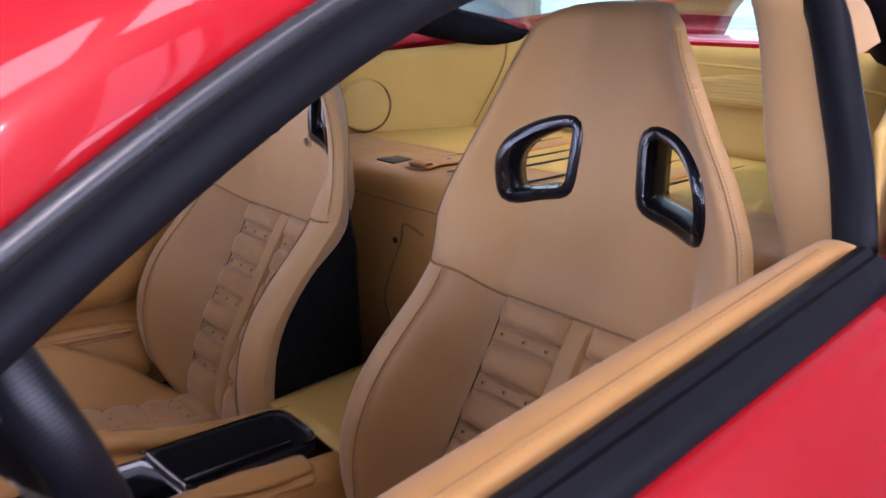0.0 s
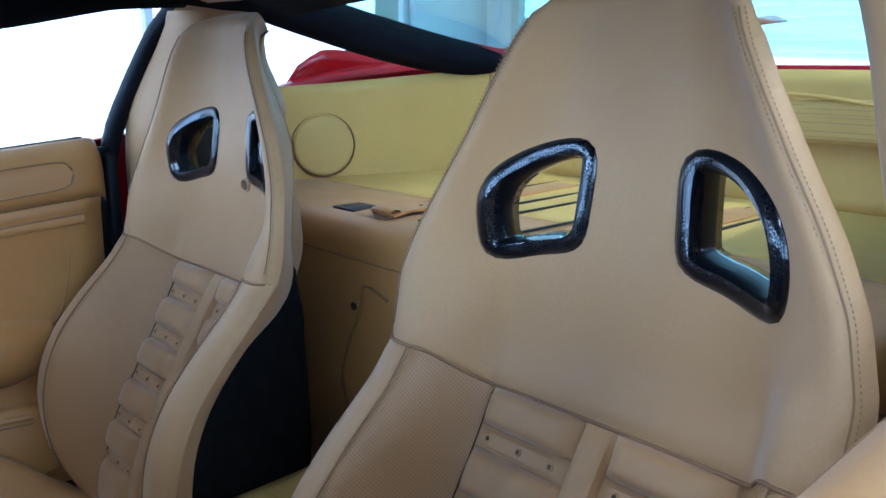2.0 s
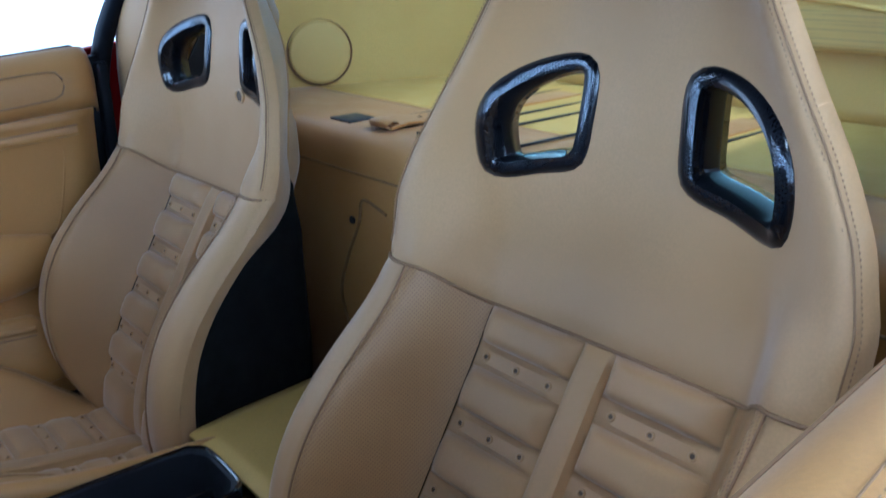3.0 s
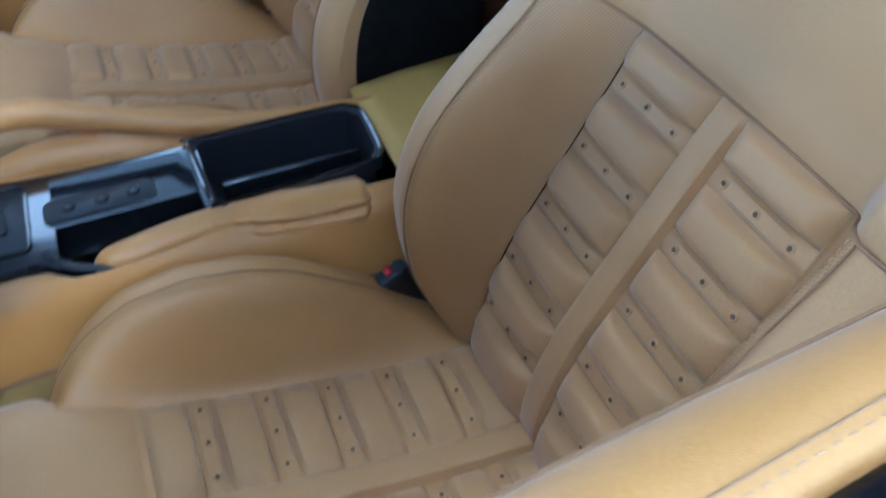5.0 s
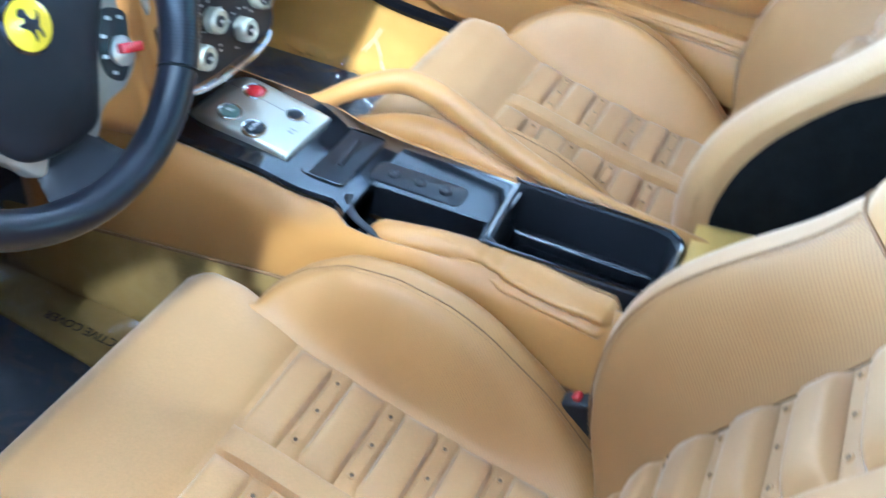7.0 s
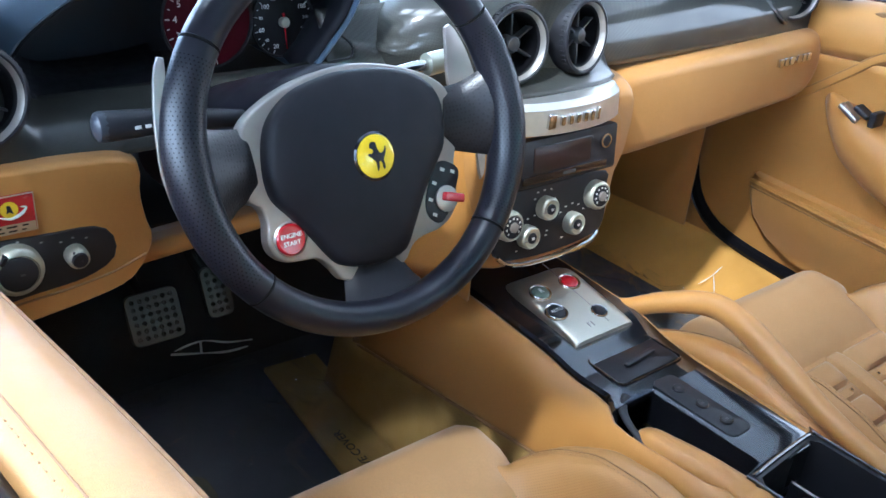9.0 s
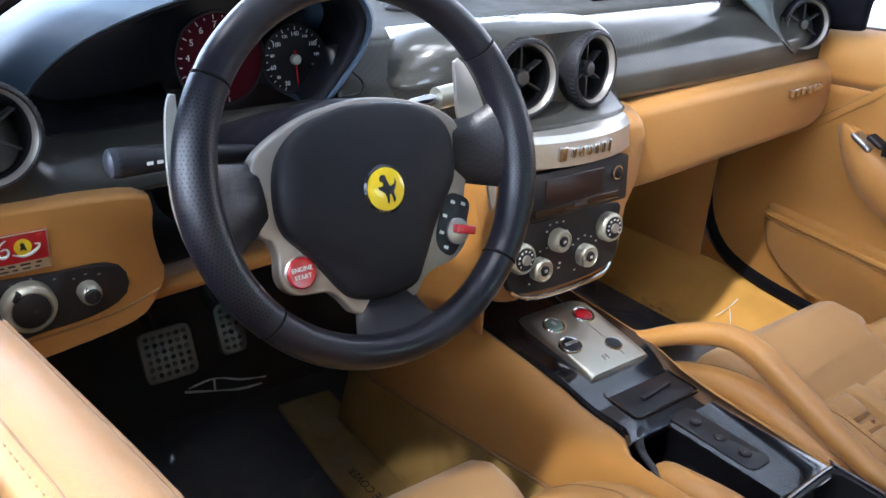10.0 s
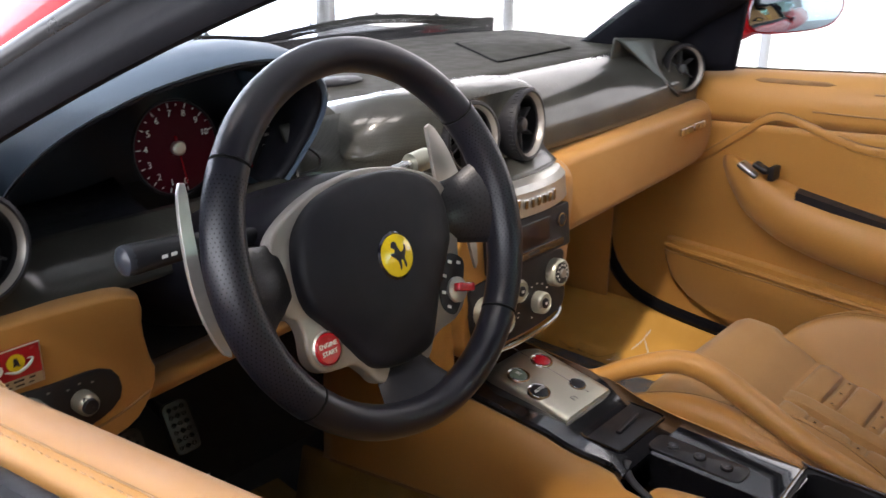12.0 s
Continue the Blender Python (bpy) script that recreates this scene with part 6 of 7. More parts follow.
part("stack_trim", tube(spline([Vector((-0.095, 0.606, 0.576)), Vector((-0.075, 0.602, 0.563)), Vector((-0.03, 0.600, 0.557)), Vector((0.035, 0.600, 0.557)), Vector((0.074, 0.602, 0.561)), Vector((0.090, 0.606, 0.570))], 24), 0.0034, 8), "chrome", dash, "chrome bow under the climate panel")
part("stack_flank", grid(lambda u, v: (-0.112 - 0.11 * u ** 1.3, 0.636 + 0.16 * u, (0.742 - 0.06 * u) - (0.742 - 0.06 * u - 0.502 - 0.05 * u) * v), 12, 10), "leather", dash, "tan leather side of the centre stack", 60, 0.006)

# instrument binnacle
LIP = [(-0.45, 0.798), (-0.52, 0.799), (-0.573, 0.803), (-0.599, 0.818), (-0.609, 0.840), (-0.602, 0.860), (-0.586, 0.880), (-0.555, 0.904), (-0.509, 0.925), (-0.45, 0.943), (-0.38, 0.954), (-0.325, 0.955), (-0.282, 0.946), (-0.252, 0.926), (-0.236, 0.898), (-0.241, 0.866), (-0.256, 0.838), (-0.270, 0.815), (-0.286, 0.796)]
lip = spline([(x, 0, z) for x, z in LIP], 60)


def hood_ring(y, lower, inset=0.0, flare=0.0):
    out = []
    c = Vector((-0.40, 0, 0.86))
    for p in lip:
        k = 1 + (0.7 * ease((-0.45 - p.x) / 0.12) if inset < -0.0065 else 0)
        q = p + (c - p).normalized() * inset * k
        z = 0.866 + (q.z - 0.866) * (1 - lower) if q.z > 0.866 else q.z
        lean = 0.05 * (1 - min(1, max(0, (q.z - 0.79) / 0.17)))
        out.append(Vector((q.x + flare * ease((p.x + 0.34) / 0.07), y + lean, z)))
    return out


hood = part("binnacle_hood", loft([hood_ring(0.707, 0, 0.0045), hood_ring(0.7035, 0, 0.003), hood_ring(0.702, 0, 0.0), hood_ring(0.708, 0, -0.006), hood_ring(0.724, 0.0, -0.0125), hood_ring(0.748, 0.0, -0.016), hood_ring(0.785, 0.03, -0.018), hood_ring(0.86, 0.15, -0.0185), hood_ring(0.95, 0.42, -0.016), hood_ring(1.05, 0.8, -0.006), hood_ring(1.15, 1.02, -0.005)], False), "hood_leather_sheen", dash, "dark leather instrument hood with stitched lip, blue sheen put into its colour", 60, 0.004)
part("stitching", stitches([p + Vector((0, 0, 0.0005)) for p in hood_ring(0.7175, 0.0, -0.0064)]), "dark_thread", hood)
part("hood_tunnel", loft([hood_ring(0.7065, 0, 0.0042), hood_ring(0.72, 0, 0.009), hood_ring(0.75, 0, 0.014, 0.012), hood_ring(0.812, 0.02, 0.03, 0.036)], False), "hood_inner", hood, "dark grey inside of the hood", 60, 0.003)
IM = plane_at((0, 0.815, 0), (1, 0, 0), (0, 0.08, 1))
face = part("instrument_face", prism([(p.x, p.z) for p in hood_ring(0.815, 0.0, 0.016, 0.022)], IM, 0.003, 0.001), "face_plastic", dash, "black instrument face")


def dial(cx, cz, r, mat, numbers, a0, a1, size, needle_a, label, small):
    m = plane_at((cx, 0.8095, cz), (1, 0, 0), (0, 0.08, 1))
    d = part("gauge", turned([(r, 0), (r, 0.001), (r * 0.97, 0.002), (0.001, 0.002)], m, 48), mat, face, label, 50)
    part("bezel", turned([(r * 1.0, 0.0), (r * 1.03, 0.004), (r * 1.06, 0.004), (r * 1.07, 0.0)], m, 48), "black_plastic", d, "thin dark bezel")
    n = len(numbers)
    for i, w in enumerate(numbers):
        a = radians(a0 + (a1 - a0) * i / (n - 1))
        big = not small or i % 2 == 0
        part("numeral", text_geo(str(w), size * (1.0 if big else 0.68), m @ Matrix.Translation((r * 0.76 * math.cos(a), r * 0.76 * math.sin(a), 0.0026)), 0.0003), "white_mark_and_glint", d, "white numeral")
    for i in range(2 * n - 1):
        a = radians(a0 + (a1 - a0) * i / (2 * n - 2))
        rot = m.to_3x3().to_4x4() @ pose(0, 0, 0, 0, 0, math.degrees(a))
        part("tick", box(m @ Vector((r * 0.93 * math.cos(a), r * 0.93 * math.sin(a), 0.0024)), (r * (0.10 if i % 2 == 0 else 0.05), 0.0009, 0.0006), 0, rot), "white_mark_and_glint", d, "white tick")
    a = radians(needle_a)
    t = m @ Vector((r * 0.8 * math.cos(a), r * 0.8 * math.sin(a), 0.005))
    b = m @ Vector((-r * 0.28 * math.cos(a), -r * 0.28 * math.sin(a), 0.005))
    part("needle", tube([b, m @ Vector((0, 0, 0.005)), t], lambda s: 0.0016 - 0.0010 * s, 6), "red_button", d, "red needle")
    part("needle_hub", turned([(r * 0.16, 0.002), (r * 0.16, 0.007), (r * 0.13, 0.0085), (0.001, 0.009)], m, 20), "silver", d, "satin hub")
    return d


dial(-0.378, 0.854, 0.050, "dial_red", [0, 1, 2, 3, 4, 5, 6, 7, 8, 9, 10], -82, -342, 0.0100, -82, "red rev counter with white numerals", False)
dial(-0.286, 0.845, 0.0385, "dial_black", [20, 40, 60, 80, 100, 120, 140, 160, 180, 200, 220], -112, -380, 0.0074, -86, "black speedometer with white numerals", True)
part("trim_hook", tube(spline([Vector((-0.252, 0.745, 0.846)), Vector((-0.236, 0.742, 0.832)), Vector((-0.2335, 0.740, 0.824)), Vector((-0.238, 0.740, 0.8155)), Vector((-0.262, 0.745, 0.812))], 20), 0.0016, 6), "black_plastic", dash, "black trim edge beside the instrument hood")

# ---- steering wheel ----
WC = Vector((-0.383, 0.488, 0.829))
WU, WN = Vector((0, 0.345, 0.938)).normalized(), Vector((0, -0.938, 0.345)).normalized()
WM = plane_at(WC, (1, 0, 0), WU)
wheel = thing("steering_wheel", WC, "black leather steering wheel with satin metal spokes and paddles", "steering wheel")


def rim_arc(a0, a1, n, fat):
    rings = []
    for i in range(n):
        f = i / (n - 1)
        a = radians(a0 + (a1 - a0) * f)
        R = 0.1605
        g = fat(f)
        c = Vector((R * math.cos(a), R * math.sin(a) * (0.985 if math.sin(a) < 0 else 1.0), 0))
        e = Vector((math.cos(a), math.sin(a), 0))
        rings.append([WM @ (c + e * g * 0.98 * math.cos(b) + Vector((0, 0, g * 1.12 * math.sin(b)))) for b in np.linspace(0, 2 * math.pi, 17)[:-1]])
    return loft(rings)


part("rim_top", rim_arc(35, 145, 40, lambda f: 0.0157), "black_leather", wheel, "smooth black leather rim", 60)
part("rim_grip", rim_arc(146, 221, 34, lambda f: 0.0160 + 0.0020 * math.sin(math.pi * f) ** 2), "black_leather", wheel, "perforated black leather grip", 60)
part("rim_grip", rim_arc(-41, 34, 34, lambda f: 0.0160 + 0.0020 * math.sin(math.pi * f) ** 2), "black_leather", wheel, "perforated black leather grip", 60)
part("rim_bottom", rim_arc(222, 318, 34, lambda f: 0.0157), "black_leather", wheel, "smooth black leather rim", 60)


def punched(a0, a1, rows):
    """Rows of small dark holes punched into the face of a grip."""
    geos = []
    n = int(radians(abs(a1 - a0)) * 0.1605 / 0.0031)
    for i in range(n):
        f = (i + 0.5) / n
        a = radians(a0 + (a1 - a0) * f)
        g = 0.0160 + 0.0020 * math.sin(math.pi * f) ** 2 + 0.00012
        c = Vector((0.1605 * math.cos(a), 0.1605 * math.sin(a) * (0.985 if math.sin(a) < 0 else 1.0), 0))
        e = Vector((math.cos(a), math.sin(a), 0))
        for k in range(rows):
            b = (k + 0.5 * (i % 2)) * 0.0036 / 0.017 - 0.55
            nrm = (e * math.cos(b) + Vector((0, 0, math.sin(b)))).normalized()
            p = c + e * g * 0.98 * math.cos(b) + Vector((0, 0, g * 1.12 * math.sin(b)))
            u = Vector((-e.y, e.x, 0))
            w = nrm.cross(u)
            geos.append(([WM @ (p + (u * math.cos(q) + w * math.sin(q)) * 0.00062) for q in np.linspace(0, 2 * math.pi, 7)[:-1]], [(0, 1, 2, 3, 4, 5)]))
    return join(*geos)


for a0, a1 in ((150, 217), (-37, 30)):
    tagged(part("perforation", punched(a0, a1, 17), "lcd", wheel, "rows of small punched holes"), kind="stuff")
for a in (34.5, 145.5, 221.5, 318.5):
    part("rim_seam", rim_arc(a - 0.25, a + 0.25, 3, lambda f: 0.0162), "shell", wheel, "thin dark seam ring")


cx0 = 0.004
HM = WM @ Matrix.Translation((0.0, 0.0, -0.030))
# plate: satin metal frame with a button lobe on each side
plate = smooth2([(0.0, 0.0625), (0.035, 0.060), (0.065, 0.053), (0.092, 0.042), (0.110, 0.026), (0.113, 0.0), (0.111, -0.026), (0.106, -0.042), (0.105, -0.068), (0.098, -0.088), (0.080, -0.0995), (0.058, -0.103), (0.045, -0.109), (0.032, -0.1225), (0.0, -0.128), (-0.030, -0.1235), (-0.041, -0.110), (-0.053, -0.098), (-0.070, -0.0955), (-0.087, -0.092), (-0.097, -0.078), (-0.095, -0.056), (-0.099, -0.043), (-0.109, -0.036), (-0.110, -0.010), (-0.104, 0.022), (-0.082, 0.040), (-0.045, 0.055)], 130)
part("hub_plate", prism(plate, HM @ Matrix.Translation((0, 0, -0.004)), 0.015, 0.003), "titanium", wheel, "satin titanium hub plate", 40)
pad_o = smooth2([(0.0, 0.0575), (0.035, 0.0555), (0.066, 0.0475), (0.086, 0.033), (0.0935, 0.012), (0.0905, -0.018), (0.081, -0.034), (0.061, -0.060), (0.042, -0.092), (0.030, -0.109), (0.012, -0.1135), (-0.010, -0.1135), (-0.034, -0.108), (-0.046, -0.097), (-0.0605, -0.0755), (-0.0765, -0.055), (-0.0895, -0.038), (-0.0925, -0.016), (-0.088, 0.012), (-0.077, 0.031), (-0.053, 0.0475), (-0.02, 0.056)], 100)
c0 = sum((Vector((x, y, 0)) for x, y in pad_o), Vector()) / len(pad_o)
pr = []
for k, h in ((1.0, 0.010), (1.0, 0.018), (0.975, 0.023), (0.93, 0.026), (0.80, 0.0295), (0.55, 0.0325), (0.3, 0.034), (0.05, 0.0345)):
    pr.append([HM @ Vector((c0.x + (x - c0.x) * k, c0.y + (y - c0.y) * k, h)) for x, y in pad_o])
part("hub_pad", loft(pr), "pad_leather", wheel, "black leather airbag pad", 50)
EM = HM @ Matrix.Translation((cx0, -0.018, 0.0335))
em = part("emblem", turned([(0.0215, -0.004), (0.0215, 0.001), (0.0195, 0.0025), (0.019, 0.0015), (0.001, 0.0015)], EM, 36), "piano", wheel, "round emblem with a black rim")
part("emblem_disc", turned([(0.0188, 0.0), (0.0188, 0.0022), (0.016, 0.0032), (0.001, 0.0036)], EM, 36), "yellow", em, "plain yellow enamel disc")
fig = smooth2([(-0.0055, 0.0112), (-0.0035, 0.0128), (0.0, 0.0118), (0.0012, 0.007), (0.004, 0.002), (0.0085, 0.0045), (0.0092, 0.0082), (0.0102, 0.0045), (0.0085, 0.0), (0.0065, -0.004), (0.0075, -0.0095), (0.0055, -0.0125), (0.0045, -0.0065), (0.002, -0.0045), (0.001, -0.0105), (-0.001, -0.0128), (-0.0012, -0.006), (-0.004, -0.002), (-0.0078, 0.0010), (-0.0080, 0.0030), (-0.0040, 0.0030), (-0.0030, 0.0060), (-0.0062, 0.0080)], 72)
part("emblem_figure", prism(fig, EM @ Matrix.Translation((0, 0, 0.0034)), 0.0006, 0.0002), "black_plastic", em, "plain dark shape")
# start button
BM = HM @ Matrix.Translation((-0.078, -0.0745, 0.0105))
sbn = part("start_button", turned([(0.0152, -0.002), (0.0152, 0.002), (0.0142, 0.003), (0.0138, 0.001)], BM, 36), "silver", wheel, "red engine start button in a satin ring")
part("button_cap", turned([(0.0138, 0.0), (0.0136, 0.003), (0.0120, 0.0042), (0.001, 0.0036)], BM, 36), "red_button", sbn, "red translucent cap")
part("lettering", join(text_geo("ENGINE", 0.0056, BM @ Matrix.Translation((0, 0.0033, 0.0042)), 0.0003), text_geo("START", 0.0056, BM @ Matrix.Translation((0, -0.0033, 0.0042)), 0.0003)), "white_mark_and_glint", sbn, "white ENGINE START lettering")
# mode selector
XM = HM @ Matrix.Translation((0.085, -0.069, 0.0110)) @ pose(0, 0, 0, 0, 0, -28)
ms = part("mode_selector", prism(smooth2([(-0.014, 0.028), (0.010, 0.030), (0.014, 0.012), (0.013, -0.012), (0.006, -0.026), (-0.010, -0.022), (-0.017, -0.004)], 36), XM, 0.001, 0.0004), "black_plastic", wheel, "black mode selector plate with marks")
part("selector_disc", turned([(0.0125, 0.001), (0.0125, 0.004), (0.011, 0.005), (0.001, 0.005)], XM @ Matrix.Translation((0.005, -0.002, 0)), 28), "silver", ms, "satin disc")
part("selector_lever", moved(box((0.008, -0.001, 0.009), (0.022, 0.0085, 0.009), 0.002), XM @ pose(0, 0, 0, 0, 0, 12)), "red_button", ms, "red lever")
for x, y in ((-0.007, 0.023), (0.005, 0.025), (-0.012, 0.008), (-0.011, -0.008), (-0.002, -0.020)):
    part("selector_mark", moved(box((x, y, 0.0012), (0.005, 0.003, 0.0004), 0), XM), "white_mark_and_glint", ms, "tiny white mark")


def spoke(path, w0, w1, mat, label, thick=0.011):
    pts = spline([Vector(p) for p in path], 14)
    rings = []
    for i, p in enumerate(pts):
        t = (pts[min(13, i + 1)] - pts[max(0, i - 1)]).normalized()
        s = Vector((-t.y, t.x, 0)).normalized()
        w = w0 + (w1 - w0) * (i / 13) ** 1.5
        rings.append([WM @ (p + s * w * math.cos(a) + Vector((0, 0, thick * math.sin(a)))) for a in np.linspace(0, 2 * math.pi, 15)[:-1]])
    return part("spoke", loft(rings), mat, wheel, label, 60)


spoke([(-0.098, -0.006, -0.028), (-0.124, -0.008, -0.018), (-0.152, -0.012, 0.0)], 0.029, 0.046, "perf_black", "black leather spoke")
spoke([(0.100, 0.002, -0.028), (0.126, -0.001, -0.018), (0.152, 0.0, 0.0)], 0.029, 0.046, "perf_black", "black leather spoke")
spoke([(0.003, -0.112, -0.028), (0.003, -0.132, -0.020), (0.003, -0.154, 0.0)], 0.031, 0.052, "pad_leather", "black leather lower spoke")
# paddles behind the rim
pl = smooth2([(-0.150, 0.085), (-0.158, 0.080), (-0.166, 0.045), (-0.170, 0.0), (-0.165, -0.038), (-0.156, -0.058), (-0.152, -0.054), (-0.157, -0.030), (-0.159, 0.0), (-0.155, 0.045)], 44)
part("paddle", prism([(x + 0.004, y + 0.002) for x, y in pl], WM @ Matrix.Translation((0.003, 0, -0.054)), 0.004, 0.0015), "silver", wheel, "satin metal gearshift paddle")
prr = smooth2([(0.146, 0.086), (0.153, 0.0885), (0.159, 0.081), (0.169, 0.060), (0.177, 0.028), (0.180, 0.0), (0.176, -0.045), (0.166, -0.07), (0.164, -0.02), (0.152, 0.008), (0.141, 0.030), (0.143, 0.06)], 44)
part("paddle", prism(prr, WM @ Matrix.Translation((0, 0, -0.060)), 0.004, 0.0015), "titanium", wheel, "satin metal gearshift paddle")

col = thing("steering_column", (-0.383, 0.62, 0.75), "dark steering column shroud with a control stalk", "steering column")
crings = []
for s, r, sq in ((0.018, 0.050, 0.95), (0.03, 0.066, 0.95), (0.08, 0.074, 0.90), (0.16, 0.082, 0.8), (0.26, 0.085, 0.75), (0.34, 0.085, 0.72)):
    c = WC - WN * s + Vector((0, 0, 0.002))
    crings.append([c + Vector((1, 0, 0)) * r * math.cos(a) + WU * r * sq * math.sin(a) for a in np.linspace(0, 2 * math.pi, 29)[:-1]])
part("shroud", loft(crings), "black_leather", col, "", 60)
stalk = spline([Vector((-0.45, 0.585, 0.825)), Vector((-0.51, 0.578, 0.835)), Vector((-0.555, 0.575, 0.839)), Vector((-0.577, 0.575, 0.840))], 16)
st = part("stalk", tube(stalk, lambda s: 0.0075 + 0.0052 * s, 16, (0, 1, 0), 1.0), "black_plastic", col, "black indicator stalk", 60)
part("stalk_cap", turned([(0.0118, -0.004), (0.0128, 0.002), (0.0118, 0.006), (0.008, 0.0085), (0.001, 0.0095)], plane_at((-0.5745, 0.575, 0.840), (0, 0, 1), (0, 1, 0)), 24), "face_plastic", st, "rounded stalk end")
for dx in (0, 0.012):
    part("stalk_mark", box((-0.552 + dx * 0.7, 0.5615, 0.840), (0.005, 0.0006, 0.0028), 0), "white_mark_and_glint", st, "small white symbol")
FS = [Vector((-0.30, 0.590, 0.842)), Vector((-0.262, 0.587, 0.848)), Vector((-0.240, 0.585, 0.850))]
fst = part("far_stalk", tube(FS, 0.0060, 12, (0, 1, 0)), "chrome", col, "polished rod of the far stalk", 60)
part("stalk_collar", tube([FS[2] - Vector((0.006, 0, 0)), FS[2], FS[2] + Vector((0.008, 0, 0.001)), FS[2] + Vector((0.020, 0, 0.002))], 0.0115, 16, (0, 1, 0)), "knob", fst, "cream stalk collar", 50)

# ---- centre console ----
con = thing("center_console", (0.02, 0.4, 0.17), "centre console in glossy black lacquer and tan leather", "console")


def cz(y):
    return float(np.interp(y, [-0.1, 0.05, 0.25, 0.42, 0.47, 0.49, 0.51, 0.53, 0.62, 0.72, 0.85], [0.468, 0.468, 0.466, 0.464, 0.4645, 0.467, 0.472, 0.4755, 0.484, 0.492, 0.50]))


def cside(y, s):
    """Half widths of the lacquered top on the near (s=-1) and far side."""
    return float(np.interp(y, [0.0, 0.05, 0.22, 0.26, 0.36, 0.39, 0.405, 0.42, 0.45, 0.66, 0.85], [-0.045, -0.048, -0.056, -0.078, -0.088, -0.084, -0.074, -0.060, -0.062, -0.070, -0.085])) if s < 0 else float(np.interp(y, [0.0, 0.05, 0.22, 0.42, 0.5, 0.56, 0.68, 0.85], [0.08, 0.082, 0.086, 0.100, 0.112, 0.112, 0.105, 0.10]))


ys = np.linspace(0.40, 0.82, 36)
part("lacquer_top", loft([[Vector((cside(y, -1), y, cz(y) - 0.05)), Vector((cside(y, -1), y, cz(y) - 0.004)), Vector((cside(y, -1) + 0.004, y, cz(y))), Vector((cside(y, 1) - 0.004, y, cz(y))), Vector((cside(y, 1), y, cz(y) - 0.004)), Vector((cside(y, 1), y, cz(y) - 0.05))] for y in ys]), "piano", con, "glossy black lacquer top", 40)
part("lacquer_bridge", loft([[Vector((-0.004 if y > 0.24 else -0.055, y, cz(y) - 0.05)), Vector((-0.004 if y > 0.24 else -0.055, y, cz(y) - 0.003)), Vector((0.0 if y > 0.24 else -0.052, y, cz(y))), Vector((cside(y, 1) - 0.004, y, cz(y))), Vector((cside(y, 1), y, cz(y) - 0.004)), Vector((cside(y, 1), y, cz(y) - 0.05))] for y in (0.402, 0.36, 0.32, 0.28, 0.245, 0.239, 0.23)]), "piano", con, "glossy black lacquer bridge beside the handbrake", 40)
part("brake_well", join(box((-0.048, 0.32, 0.405), (0.090, 0.165, 0.004), 0), box((-0.0925, 0.325, 0.412), (0.004, 0.15, 0.05), 0.001), box((-0.034, 0.402, 0.428), (0.064, 0.004, 0.056), 0.001)), "piano", con, "deep black handbrake well")
fm = plane_at((0.029, 0.588, 0.4955), (1, 0, 0), (0, 1, 0.18))
panel = []
for y in list(np.linspace(-0.081, 0.03, 8)) + list(np.linspace(0.036, 0.078, 9)):
    f = max(0.0, (y - 0.03) / 0.048)
    xl, xr, dz = -0.059 + 0.010 * f * f, 0.052 - 0.006 * f * f, (-0.0015 if y < -0.08 else 0) - 0.030 * f ** 2.4
    edge = [(0.0, -0.034), (0.0, -0.010), (0.0012, -0.0055), (0.004, -0.0022), (0.009, -0.0004), (0.016, 0.0)]
    panel.append([fm @ Vector((xl + a, y, b + dz)) for a, b in edge] + [fm @ Vector((xr - a, y, b + dz)) for a, b in reversed(edge)])
f1 = part("gear_panel", loft(panel), "panel_metal", con, "warm satin metal gear button panel", 50)
part("panel_line", box(fm @ Vector((0.014, 0.0, 0.0002)), (0.0012, 0.135, 0.0008), 0, pose(0, 0, 0, 10.2)), "titanium", f1, "thin dividing line")


def push(x, y, r, mat, label, words=""):
    m = plane_at((x, y, 0), (1, 0, 0), (0, 1, 0.18))
    z = 0.4955 + (y - 0.588) * 0.18
    m.translation = Vector((x, y, z))
    b = part("push_button", turned([(r * 1.36, -0.002), (r * 1.34, 0.0008), (r * 1.24, 0.0022), (r * 1.10, 0.0020), (r * 1.0, 0.0002)], m, 28), "chrome", f1, label, 50)
    part("button_cap", turned([(r * 0.98, -0.001), (r * 0.96, 0.0024), (r * 0.8, 0.0034), (0.001, 0.0036)], m, 28), mat, b)
    if words:
        part("lettering", text_geo(words, r * (0.95 if len(words) == 1 else 0.62), m @ Matrix.Translation((0, 0, 0.0040)), 0.0003), "white_mark_and_glint", b, "white lettering")


push(-0.006, 0.606, 0.0125, "green_cap", "grey-green reverse button in a chrome ring", "R")
push(-0.013, 0.566, 0.0125, "black_plastic", "black automatic mode button in a chrome ring", "AUTO")
push(0.051, 0.607, 0.0125, "red_button", "red hazard button in a chrome ring")
push(0.045, 0.542, 0.0095, "black_plastic", "small black button in a chrome ring")
part("raised_letters", text_geo("F1", 0.012, fm @ Matrix.Translation((-0.014, -0.062, 0.0003)), 0.0005), "titanium", f1, "raised metal characters")
lm = plane_at((0.027, 0.457, 0.4637), (1, 0, 0), (0, 1, 0))
ash = part("ashtray_lid", prism(rounded(0.112, 0.056, 0.006), lm, 0.0018, 0.0008), "black_plastic", con, "matt black ashtray lid with a grip bar")
part("lid_frame", tube([lm @ Vector((x, y, 0.002)) for x, y in rounded(0.118, 0.062, 0.008)], 0.0014, 6, closed=True), "piano", ash, "gloss black lid frame")
